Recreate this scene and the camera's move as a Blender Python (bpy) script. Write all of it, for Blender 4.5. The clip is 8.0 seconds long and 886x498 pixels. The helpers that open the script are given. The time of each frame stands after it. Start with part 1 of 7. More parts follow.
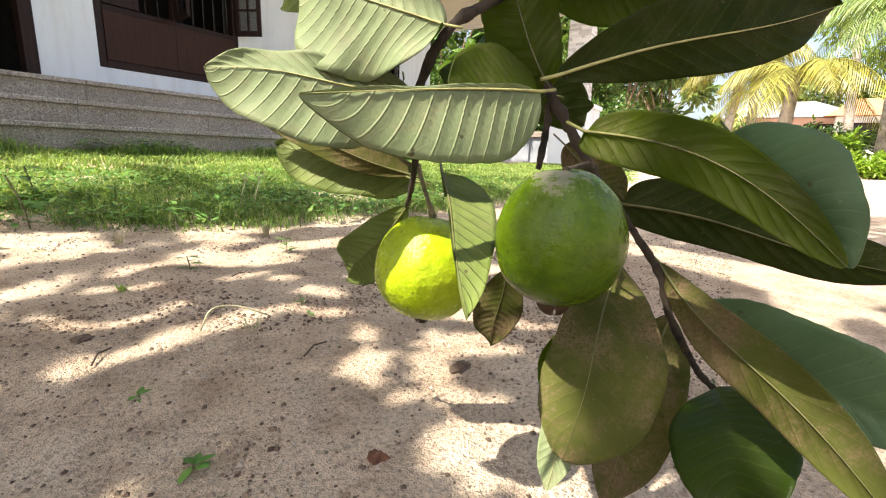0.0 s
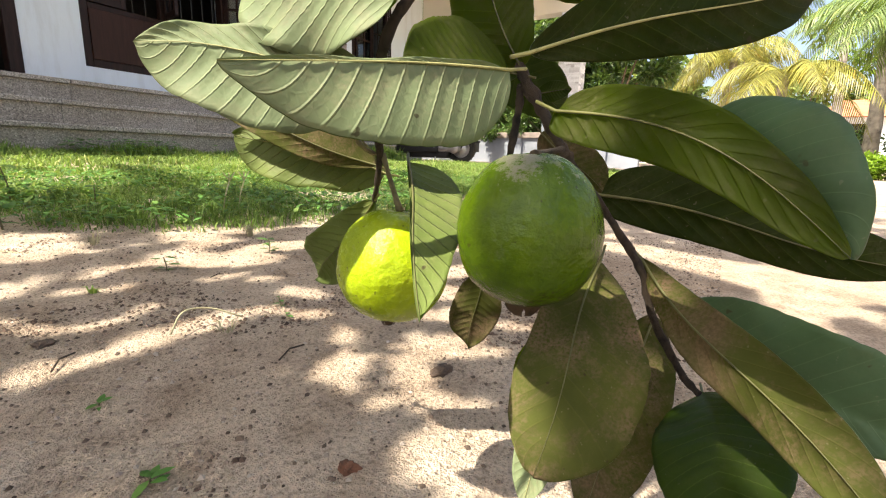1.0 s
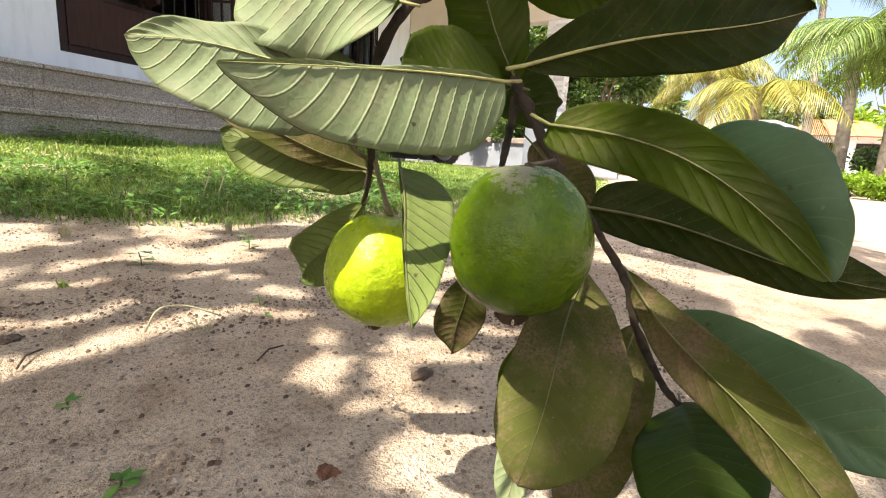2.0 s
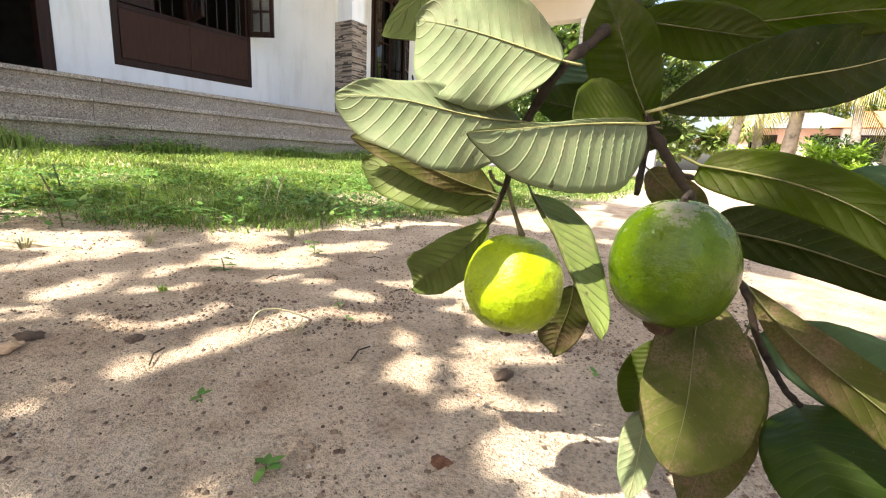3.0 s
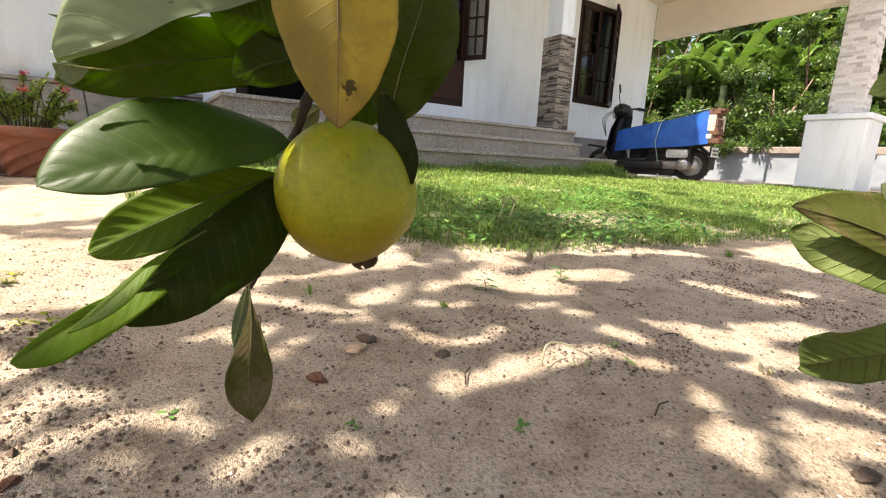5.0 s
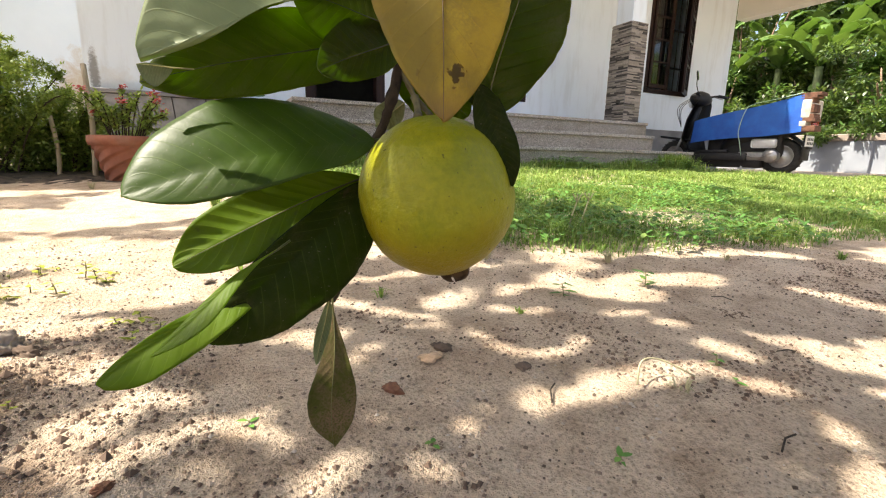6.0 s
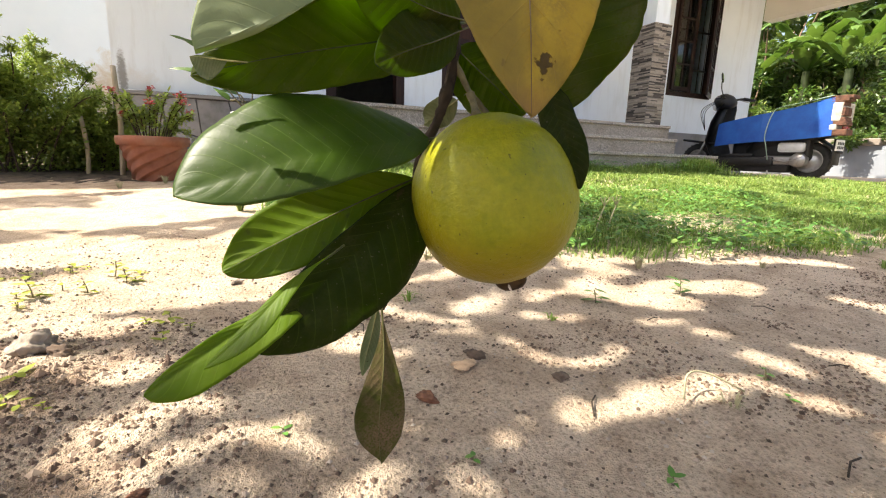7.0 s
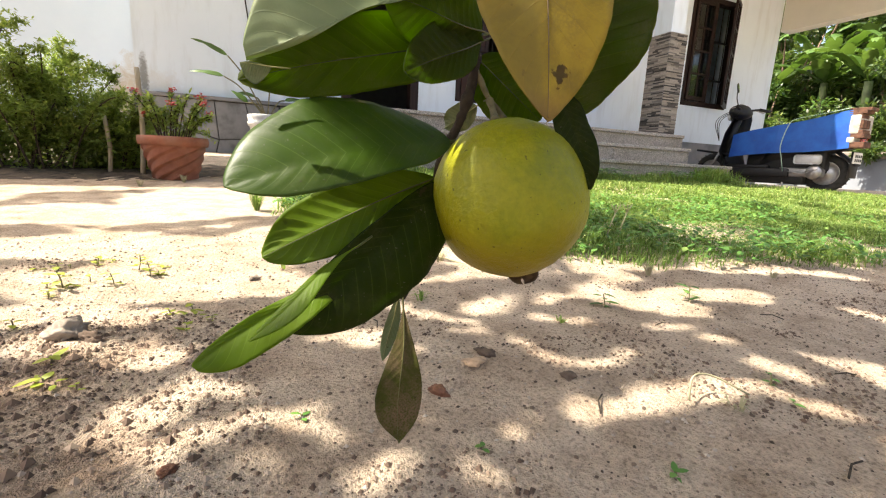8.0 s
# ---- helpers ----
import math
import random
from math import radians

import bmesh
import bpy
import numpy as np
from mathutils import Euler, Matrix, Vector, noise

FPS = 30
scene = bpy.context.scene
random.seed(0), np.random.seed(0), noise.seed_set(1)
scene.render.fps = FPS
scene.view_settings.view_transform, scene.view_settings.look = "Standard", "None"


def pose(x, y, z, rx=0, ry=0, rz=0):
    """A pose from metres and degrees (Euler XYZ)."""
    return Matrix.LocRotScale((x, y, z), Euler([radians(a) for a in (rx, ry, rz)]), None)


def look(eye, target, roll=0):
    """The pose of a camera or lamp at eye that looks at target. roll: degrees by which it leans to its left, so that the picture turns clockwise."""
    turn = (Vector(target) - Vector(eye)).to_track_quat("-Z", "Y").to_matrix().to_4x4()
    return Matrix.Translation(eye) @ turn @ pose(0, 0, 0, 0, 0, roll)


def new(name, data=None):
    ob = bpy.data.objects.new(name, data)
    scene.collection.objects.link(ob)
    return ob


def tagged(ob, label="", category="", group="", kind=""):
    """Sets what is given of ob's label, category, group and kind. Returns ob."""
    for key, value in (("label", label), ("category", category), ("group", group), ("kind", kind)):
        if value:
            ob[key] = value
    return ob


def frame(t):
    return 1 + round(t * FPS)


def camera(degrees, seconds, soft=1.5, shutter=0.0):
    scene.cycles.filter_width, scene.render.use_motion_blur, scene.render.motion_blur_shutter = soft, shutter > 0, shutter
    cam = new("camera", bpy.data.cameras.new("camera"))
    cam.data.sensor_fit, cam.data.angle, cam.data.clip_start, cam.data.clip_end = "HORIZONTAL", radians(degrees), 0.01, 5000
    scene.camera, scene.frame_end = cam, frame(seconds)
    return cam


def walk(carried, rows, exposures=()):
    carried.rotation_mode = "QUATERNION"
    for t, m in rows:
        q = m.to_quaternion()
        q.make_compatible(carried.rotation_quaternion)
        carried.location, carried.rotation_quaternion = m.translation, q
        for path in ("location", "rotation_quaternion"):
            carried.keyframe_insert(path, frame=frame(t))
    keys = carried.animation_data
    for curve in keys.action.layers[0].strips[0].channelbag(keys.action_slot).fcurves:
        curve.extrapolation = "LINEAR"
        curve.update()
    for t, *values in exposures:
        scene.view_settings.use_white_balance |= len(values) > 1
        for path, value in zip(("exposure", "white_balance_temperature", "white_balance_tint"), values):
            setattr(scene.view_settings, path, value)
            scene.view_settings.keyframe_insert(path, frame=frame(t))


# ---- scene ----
cam = camera(89.38, 8.0, soft=1.15)
walk(cam, [
    (0, look((-0.0004, 1.1721, 0.2088), (0.8271, 1.6950, 0.0039), 1.59)),
    (0.5, look((0.0056, 1.1562, 0.2112), (0.8366, 1.6760, 0.0134), 1.28)),
    (1, look((0.0195, 1.1704, 0.2034), (0.8554, 1.6806, 0.0012), 1.56)),
    (2.3, look((0.0143, 1.1759, 0.2076), (0.8756, 1.6454, 0.0133), 4.02)),
    (2.5, look((0.0020, 1.1830, 0.2104), (0.8611, 1.6567, 0.0166), 4.10)),
    (3, look((-0.0336, 1.2050, 0.2163), (0.7921, 1.7330, 0.0176), 2.84)),
    (3.5, look((-0.0572, 1.2184, 0.2332), (0.6915, 1.8505, 0.0335), 1.31)),
    (4, look((-0.0924, 1.2404, 0.2461), (0.5738, 1.9605, 0.0524), -0.05)),
    (4.5, look((-0.1142, 1.2759, 0.2467), (0.5026, 2.0379, 0.0495), 0.62)),
    (5, look((-0.1188, 1.3033, 0.2399), (0.4314, 2.1154, 0.0455), 2.78)),
    (6.3, look((-0.1208, 1.3529, 0.2393), (0.2994, 2.2380, 0.0391), 1.19)),
    (6.5, look((-0.1301, 1.3589, 0.2367), (0.2886, 2.2459, 0.0422), 1.55)),
    (7, look((-0.1328, 1.3657, 0.2379), (0.2704, 2.2586, 0.0376), 1.73)),
    (7.5, look((-0.1327, 1.3516, 0.2318), (0.2490, 2.2565, 0.0433), 1.68)),
    (8, look((-0.1445, 1.3508, 0.2352), (0.2397, 2.2543, 0.0456), 2.82)),
], exposures=[(0, 1.93, 7000, 11), (0.5, 1.82, 7000, 11), (1, 1.79, 7000, 11), (2.5, 1.92, 7000, 11), (3, 2.06, 7000, 11), (3.5, 2.07, 7000, 11), (4.2, 1.94, 7000, 11), (5, 1.79, 7000, 11), (6.5, 1.96, 7000, 11), (8, 1.96, 7000, 11)])

# ---- light ----
SUN_DIR = Vector((-0.50, 0.21, 0.84)).normalized()
world = bpy.data.worlds.new("sky")
scene.world = world
world.use_nodes = True
_wn, _wl = world.node_tree.nodes, world.node_tree.links
_sky = _wn.new("ShaderNodeTexSky")
_sky.sky_type = "NISHITA"
_sky.sun_disc = False
_sky.dust_density = 5.0
_sky.ozone_density = 0.6
_sky.air_density = 0.9
_sky.sun_elevation = math.asin(SUN_DIR.z)
_sky.sun_rotation = math.atan2(SUN_DIR.x, SUN_DIR.y)
_wl.new(_sky.outputs["Color"], _wn["Background"].inputs["Color"])
_wn["Background"].inputs["Strength"].default_value = 0.12
sun_data = bpy.data.lights.new("sun", "SUN")
sun_data.energy, sun_data.angle, sun_data.color = 3.65, radians(0.7), (1.0, 0.95, 0.86)
sun = new("sun", sun_data)
sun.matrix_world = look((0, 0, 8), Vector((0, 0, 8)) - SUN_DIR)

# ---- materials ----
class Mat:
    """A node material under construction: Principled shader with helpers for procedural colour and relief."""

    def __init__(self, name, rough=0.7, metal=0.0, spec=0.5):
        self.m = bpy.data.materials.new(name)
        self.m.use_nodes = True
        self.n, self.l = self.m.node_tree.nodes, self.m.node_tree.links
        self.p = self.n["Principled BSDF"]
        self.p.inputs["Roughness"].default_value = rough
        self.p.inputs["Metallic"].default_value = metal
        self.p.inputs["Specular IOR Level"].default_value = spec

    def node(self, kind, **values):
        node = self.n.new(kind)
        for key, value in values.items():
            node.inputs[key].default_value = value
        return node

    def link(self, a, b):
        self.l.new(a, b)

    def coord(self, kind="Object", scale=(1, 1, 1)):
        tc = self.n.new("ShaderNodeTexCoord")
        mp = self.n.new("ShaderNodeMapping")
        mp.inputs["Scale"].default_value = scale
        self.link(tc.outputs[kind], mp.inputs["Vector"])
        return mp.outputs["Vector"]

    def noise(self, vec, scale, detail=4, rough=0.55, distort=0.0):
        t = self.n.new("ShaderNodeTexNoise")
        t.inputs["Scale"].default_value = scale
        t.inputs["Detail"].default_value = detail
        t.inputs["Roughness"].default_value = rough
        t.inputs["Distortion"].default_value = distort
        self.link(vec, t.inputs["Vector"])
        return t.outputs["Fac"]

    def ramp(self, fac, stops):
        r = self.n.new("ShaderNodeValToRGB")
        e = r.color_ramp.elements
        while len(e) < len(stops):
            e.new(0.5)
        for el, (pos, col) in zip(e, stops):
            el.position = pos
            el.color = (*col, 1) if len(col) == 3 else col
        self.link(fac, r.inputs["Fac"])
        return r.outputs["Color"]

    def grey(self, fac, a, b, lo=0.0, hi=1.0):
        r = self.n.new("ShaderNodeMapRange")
        for key, value in (("From Min", a), ("From Max", b), ("To Min", lo), ("To Max", hi)):
            r.inputs[key].default_value = value
        self.link(fac, r.inputs["Value"])
        return r.outputs["Result"]

    def math(self, op, a, b=None):
        m = self.n.new("ShaderNodeMath")
        m.operation = op
        for k, v in enumerate((a, b)):
            if v is None:
                continue
            if isinstance(v, (int, float)):
                m.inputs[k].default_value = v
            else:
                self.link(v, m.inputs[k])
        return m.outputs["Value"]

    def mix(self, fac, a, b, mode="MIX"):
        m = self.n.new("ShaderNodeMix")
        m.data_type, m.blend_type = "RGBA", mode
        for key, v in ((0, fac), (6, a), (7, b)):
            if isinstance(v, (int, float)):
                m.inputs[key].default_value = v
            elif isinstance(v, tuple):
                m.inputs[key].default_value = (*v, 1)
            else:
                self.link(v, m.inputs[key])
        return m.outputs[2]

    def color(self, out):
        if isinstance(out, tuple):
            self.p.inputs["Base Color"].default_value = (*out, 1)
        else:
            self.link(out, self.p.inputs["Base Color"])
        return self

    def rough(self, out):
        self.link(out, self.p.inputs["Roughness"])
        return self

    def bump(self, height, strength=0.4, distance=0.01):
        b = self.n.new("ShaderNodeBump")
        b.inputs["Strength"].default_value = strength
        b.inputs["Distance"].default_value = distance
        self.link(height, b.inputs["Height"])
        self.link(b.outputs["Normal"], self.p.inputs["Normal"])
        return self

    def random(self):
        return self.n.new("ShaderNodeObjectInfo").outputs["Random"]

    def island(self):
        return self.n.new("ShaderNodeNewGeometry").outputs["Random Per Island"]

    def translucent(self, color, amount):
        t = self.n.new("ShaderNodeBsdfTranslucent")
        if isinstance(color, tuple):
            t.inputs["Color"].default_value = (*color, 1)
        else:
            self.link(color, t.inputs["Color"])
        m = self.n.new("ShaderNodeMixShader")
        m.inputs["Fac"].default_value = amount
        self.link(self.p.outputs["BSDF"], m.inputs[1])
        self.link(t.outputs["BSDF"], m.inputs[2])
        self.link(m.outputs["Shader"], self.n["Material Output"].inputs["Surface"])
        return self


def plain(name, col, rough=0.6, metal=0.0, vary=0.12, scale=6.0, bump=0.1):
    """A surface of one paint with soft uneven wear."""
    m = Mat(name, rough, metal)
    v = m.coord("Object")
    n = m.noise(v, scale, 6)
    dark = tuple(c * (1 - vary * 2) for c in col)
    light = tuple(min(1, c * (1 + vary)) for c in col)
    m.color(m.ramp(n, [(0.3, dark), (0.5, col), (0.75, light)]))
    m.bump(m.noise(v, scale * 25, 3), bump, 0.002)
    return m.m


def make_sand():
    m = Mat("sandy soil", 0.95, spec=0.2)
    v = m.coord("Object")
    big = m.noise(v, 1.3, 5, 0.6)
    mid = m.noise(v, 14, 6, 0.65)
    fine = m.noise(v, 260, 3, 0.6)
    grit = m.noise(v, 700, 2)
    c = m.ramp(big, [(0.3, (0.525, 0.411, 0.303)), (0.7, (0.67, 0.565, 0.448))])
    c = m.mix(0.75, c, m.ramp(mid, [(0.3, (0.50, 0.43, 0.38)), (0.56, (1, 1, 1))]), "MULTIPLY")
    c = m.mix(0.6, c, m.ramp(fine, [(0.34, (0.45, 0.41, 0.38)), (0.47, (1.05, 1.05, 1.05)), (0.72, (1.5, 1.45, 1.4))]), "MULTIPLY")
    # turned brown soil, mostly towards the west edge of the yard
    sp = m.n.new("ShaderNodeSeparateXYZ")
    m.link(v, sp.inputs["Vector"])
    west = m.math("MULTIPLY", m.grey(sp.outputs["X"], -0.12, -0.32), m.grey(sp.outputs["Y"], 2.1, 1.9))
    dug = m.math("ADD", m.noise(v, 9, 7, 0.7), m.math("MULTIPLY", west, 0.14))
    c = m.mix(m.grey(dug, 0.60, 0.74, 0.0, 0.8), c, m.ramp(fine, [(0.35, (0.17, 0.11, 0.072)), (0.65, (0.36, 0.255, 0.18))]))
    m.color(c)
    h = m.math("ADD", m.math("MULTIPLY", mid, 3.0), m.math("ADD", fine, m.math("MULTIPLY", grit, 0.6)))
    m.bump(h, 1.0, 0.007)
    return m.m


def make_granite(name, a, b):
    m = Mat(name, 0.55)
    v = m.coord("Object")
    vor = m.n.new("ShaderNodeTexVoronoi")
    vor.inputs["Scale"].default_value = 170
    m.link(v, vor.inputs["Vector"])
    sp = m.grey(vor.outputs["Color"], 0.1, 0.9)
    c = m.ramp(sp, [(0.0, tuple(x * 0.45 for x in a)), (0.35, a), (0.75, b), (1.0, tuple(min(1, x * 1.5) for x in b))])
    st = m.noise(v, 2.2, 6, 0.65)
    c = m.mix(0.7, c, m.ramp(st, [(0.3, (0.6, 0.56, 0.5)), (0.6, (1, 1, 1))]), "MULTIPLY")
    m.color(c)
    m.bump(m.noise(v, 300, 2), 0.15, 0.002)
    return m.m


def blotch(m, v, x, z, rx, rz, amount):
    """How far an irregular stain of half sizes rx, rz about (x, z) covers a wall that faces the yard."""
    sep = m.n.new("ShaderNodeSeparateXYZ")
    m.link(v, sep.inputs["Vector"])
    dx = m.math("MULTIPLY", m.math("SUBTRACT", sep.outputs["X"], x), 1 / rx)
    dz = m.math("MULTIPLY", m.math("SUBTRACT", sep.outputs["Z"], z), 1 / rz)
    d = m.math("ADD", m.math("MULTIPLY", dx, dx), m.math("MULTIPLY", dz, dz))
    d = m.math("ADD", d, m.math("MULTIPLY", m.noise(v, 2.2 / rx, 6, 0.75, 0.5), 2.4))
    return m.grey(d, 1.5, 2.3, amount, 0.0)


def make_wall():
    m = Mat("white emulsion wall", 0.85, spec=0.25)
    v = m.coord("Object")
    s = m.noise(v, 1.1, 6, 0.6)
    d = m.noise(m.coord("Object", (3, 3, 0.5)), 3, 6, 0.65)
    c = m.ramp(s, [(0.3, (0.71, 0.79, 0.865)), (0.65, (0.78, 0.855, 0.92))])
    c = m.mix(0.35, c, m.ramp(d, [(0.32, (0.72, 0.7, 0.66)), (0.5, (1, 1, 1))]), "MULTIPLY")
    c = m.mix(blotch(m, v, -0.93, 0.62, 0.30, 0.32, 0.35), c, (0.52, 0.44, 0.32))
    c = m.mix(blotch(m, v, -1.025, 0.86, 0.040, 0.22, 0.75), c, (0.13, 0.12, 0.10))
    m.color(c)
    m.bump(m.noise(v, 90, 4), 0.25, 0.003)
    return m.m


def make_wash():
    m = Mat("limewash tinted by skylight", 0.9)
    v = m.coord("Object")
    # blue of the skylight is put into the wash colour
    c = m.ramp(m.noise(v, 1.2, 6, 0.6), [(0.3, (0.60, 0.70, 0.79)), (0.65, (0.68, 0.77, 0.85))])
    c = m.mix(blotch(m, v, -1.27, 0.55, 0.24, 0.60, 0.85), c, (0.50, 0.42, 0.30))
    m.color(c)
    m.bump(m.noise(v, 70, 4), 0.3, 0.003)
    return m.m


def make_wood(name, dark, light, rough=0.45):
    m = Mat(name, rough)
    v = m.coord("Object", (1, 1, 0.12))
    g = m.noise(v, 40, 6, 0.6, 0.4)
    c = m.ramp(g, [(0.3, dark), (0.7, light)])
    m.color(c)
    m.p.inputs["Specular IOR Level"].default_value = 0.2
    m.bump(g, 0.2, 0.003)
    return m.m


SAND = make_sand()
GRANITE = make_granite("grey granite riser", (0.28, 0.252, 0.218), (0.375, 0.343, 0.30))
NOSING = make_granite("granite nosing", (0.27, 0.25, 0.23), (0.42, 0.39, 0.36))
WALL = make_wall()
WASH = make_wash()
CREAM = plain("cream wall paint", (0.74, 0.70, 0.61), 0.85, vary=0.04, scale=1.5)
DARKWOOD = make_wood("dark stained wood", (0.012, 0.006, 0.005), (0.032, 0.015, 0.011))
REDWOOD = make_wood("red-brown painted wood", (0.026, 0.010, 0.006), (0.046, 0.018, 0.011))
# the unlit room's shade is put into this dark plaster colour
INDOOR = plain("plaster darkened for room shade", (0.11, 0.105, 0.095), 0.9)
GREYPAINT = plain("grey plinth paint", (0.22, 0.22, 0.225), 0.8, vary=0.2, scale=4)


def blade_coords(m):
    """u along the leaf (0 base, 1 tip) and the signed distance across it (-1 to 1), from the leaf's own map."""
    uv = m.n.new("ShaderNodeUVMap")
    uv.uv_map = "leaf"
    sep = m.n.new("ShaderNodeSeparateXYZ")
    m.link(uv.outputs["UV"], sep.inputs["Vector"])
    across = m.grey(sep.outputs["Y"], 0, 1, -1, 1)
    return sep.outputs["X"], m.math("ABSOLUTE", across)


def leaf_mat(name, base, vein, spot, rough, trans, trans_amount, veins=13, dust=0.0, dust_col=(0.34, 0.27, 0.17), vein_amount=0.5, relief=0.8, spec=0.2, fine=0.085, blotch=None, dust_scale=55):
    m = Mat(name, rough, spec=spec)
    along, across = blade_coords(m)
    v = m.coord("Object")
    ph = m.math("SUBTRACT", along, m.math("MULTIPLY", across, 0.17))
    ph = m.math("ADD", ph, 1.0)
    saw = m.math("FRACT", m.math("MULTIPLY", ph, float(veins)))
    tri = m.math("SUBTRACT", 0.5, m.math("ABSOLUTE", m.math("SUBTRACT", saw, 0.5)))
    line = m.grey(tri, 0.0, fine, 1.0, 0.0)
    fade = m.grey(across, 0.55, 1.0, 1.0, 0.15)
    line = m.math("MULTIPLY", line, fade)
    net = m.n.new("ShaderNodeTexVoronoi")
    net.feature = "DISTANCE_TO_EDGE"
    net.inputs["Scale"].default_value = 320
    m.link(v, net.inputs["Vector"])
    netl = m.grey(net.outputs["Distance"], 0.0, 0.16, 1.0, 0.0)
    patch = m.noise(v, 38, 5, 0.6)
    big = m.noise(v, 11, 3)
    c = m.ramp(patch, [(0.25, tuple(x * 0.66 for x in base)), (0.5, base), (0.78, tuple(min(1, x * 1.3) for x in base))])
    c = m.mix(m.grey(m.random(), 0, 1, 0.0, 0.35), c, tuple(x * 0.7 for x in base), "MIX")
    c = m.mix(m.math("MULTIPLY", line, vein_amount), c, vein)
    c = m.mix(m.math("MULTIPLY", netl, vein_amount * 0.07), c, vein)
    c = m.mix(m.grey(big, 0.62, 0.8, 0.0, 0.5), c, spot)
    if dust:
        dn = m.noise(v, dust_scale, 8, 0.72, 0.3)
        dn2 = m.noise(v, 900, 3)
        amt = m.math("MULTIPLY", m.grey(dn, 0.46, 0.66), m.grey(dn2, 0.36, 0.56))
        c = m.mix(m.math("MULTIPLY", amt, dust), c, dust_col)
        drift = m.grey(m.noise(v, 26, 9, 0.78, 0.6), 0.50, 0.64, 0.0, 0.75 * dust)
        c = m.mix(drift, c, m.ramp(dn2, [(0.35, tuple(x * 0.55 for x in dust_col)), (0.65, dust_col)]))
    specks = m.noise(v, 620, 1)
    c = m.mix(m.grey(specks, 0.72, 0.77, 0.0, 0.22), c, (0.34, 0.29, 0.19))
    dots = m.noise(v, 170, 2)
    c = m.mix(m.grey(dots, 0.715, 0.74, 0.0, 0.8), c, (0.045, 0.03, 0.018))
    if blotch:
        uv = m.n.new("ShaderNodeUVMap")
        uv.uv_map = "leaf"
        sep = m.n.new("ShaderNodeSeparateXYZ")
        m.link(uv.outputs["UV"], sep.inputs["Vector"])
        # one half across the midrib is mixed darker and duller
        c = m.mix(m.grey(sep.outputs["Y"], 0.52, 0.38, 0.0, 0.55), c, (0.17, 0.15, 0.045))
        du = m.math("ABSOLUTE", m.math("SUBTRACT", sep.outputs["X"], 0.86))
        dv = m.math("ABSOLUTE", m.math("SUBTRACT", sep.outputs["Y"], 0.66))
        near = m.math("ADD", m.math("MULTIPLY", du, 1.0), m.math("MULTIPLY", dv, 0.35))
        rot = m.math("ADD", m.math("MULTIPLY", m.noise(v, 520, 2), 0.40), m.math("MULTIPLY", near, -4.0))
        c = m.mix(m.grey(rot, 0.045, 0.065, 0.0, 0.95), c, blotch)
        tip = m.grey(sep.outputs["X"], 0.9, 1.0, 0.0, 0.7)
        c = m.mix(tip, c, (0.24, 0.15, 0.07))
    m.color(c)
    h = m.math("ADD", m.math("MULTIPLY", line, 1.0), m.math("ADD", m.math("MULTIPLY", netl, 0.05), m.math("MULTIPLY", patch, 0.5)))
    m.bump(h, relief, 0.0015)
    tc = m.mix(m.math("MULTIPLY", line, 0.45), trans, tuple(min(1, x * 1.6) for x in trans))
    m.translucent(tc, trans_amount)
    return m.m


LEAF_UNDER = leaf_mat("pale leaf underside", (0.185, 0.238, 0.118), (0.37, 0.41, 0.23), (0.145, 0.172, 0.075), 0.62, (0.22, 0.29, 0.02), 0.18, dust=0.3, vein_amount=0.5, relief=0.45)
LEAF_UNDER_DUSTY = leaf_mat("dusty leaf underside", (0.066, 0.076, 0.016), (0.13, 0.125, 0.035), (0.085, 0.058, 0.020), 0.8, (0.12, 0.13, 0.007), 0.15, dust=0.95, dust_col=(0.19, 0.125, 0.078), vein_amount=0.18, relief=0.25, spec=0.1, dust_scale=34)
# darker copy of the pale underside, with the shade put into its colour
LEAF_UNDER_SHADED = leaf_mat("shaded leaf underside", (0.120, 0.165, 0.040), (0.26, 0.30, 0.10), (0.10, 0.13, 0.03), 0.6, (0.20, 0.30, 0.012), 0.2, dust=0.15, vein_amount=0.5)
LEAF_TOP = leaf_mat("dark glossy leaf top", (0.024, 0.047, 0.003), (0.11, 0.155, 0.03), (0.029, 0.044, 0.003), 0.46, (0.20, 0.36, 0.005), 0.34, dust=0.06, vein_amount=0.5, relief=0.16, spec=0.24, fine=0.05)
LEAF_OLIVE = leaf_mat("olive leaf", (0.040, 0.056, 0.004), (0.115, 0.135, 0.018), (0.050, 0.053, 0.005), 0.55, (0.38, 0.52, 0.004), 0.5, dust=0.18, vein_amount=0.5, spec=0.12, fine=0.06)
LEAF_GLOSS = leaf_mat("glossy mid-green leaf top", (0.034, 0.070, 0.004), (0.14, 0.195, 0.045), (0.042, 0.068, 0.004), 0.42, (0.22, 0.38, 0.005), 0.34, dust=0.06, vein_amount=0.4, relief=0.12, spec=0.24, fine=0.04)
# base lightened so the backlit glow is in the colour
LEAF_BACKLIT = leaf_mat("translucent leaf with backlit glow", (0.110, 0.185, 0.008), (0.22, 0.30, 0.03), (0.13, 0.17, 0.010), 0.5, (0.42, 0.62, 0.006), 0.5, dust=0.1, vein_amount=0.5, relief=0.3, spec=0.2, fine=0.06)
# bluish base colour stands in for sky reflected on the leaf
LEAF_SKY_SHEEN = leaf_mat("leaf top tinted with sky sheen", (0.068, 0.130, 0.060), (0.14, 0.22, 0.11), (0.05, 0.09, 0.03), 0.48, (0.13, 0.24, 0.012), 0.22, dust=0.06, vein_amount=0.4, relief=0.18, spec=0.26, fine=0.05)
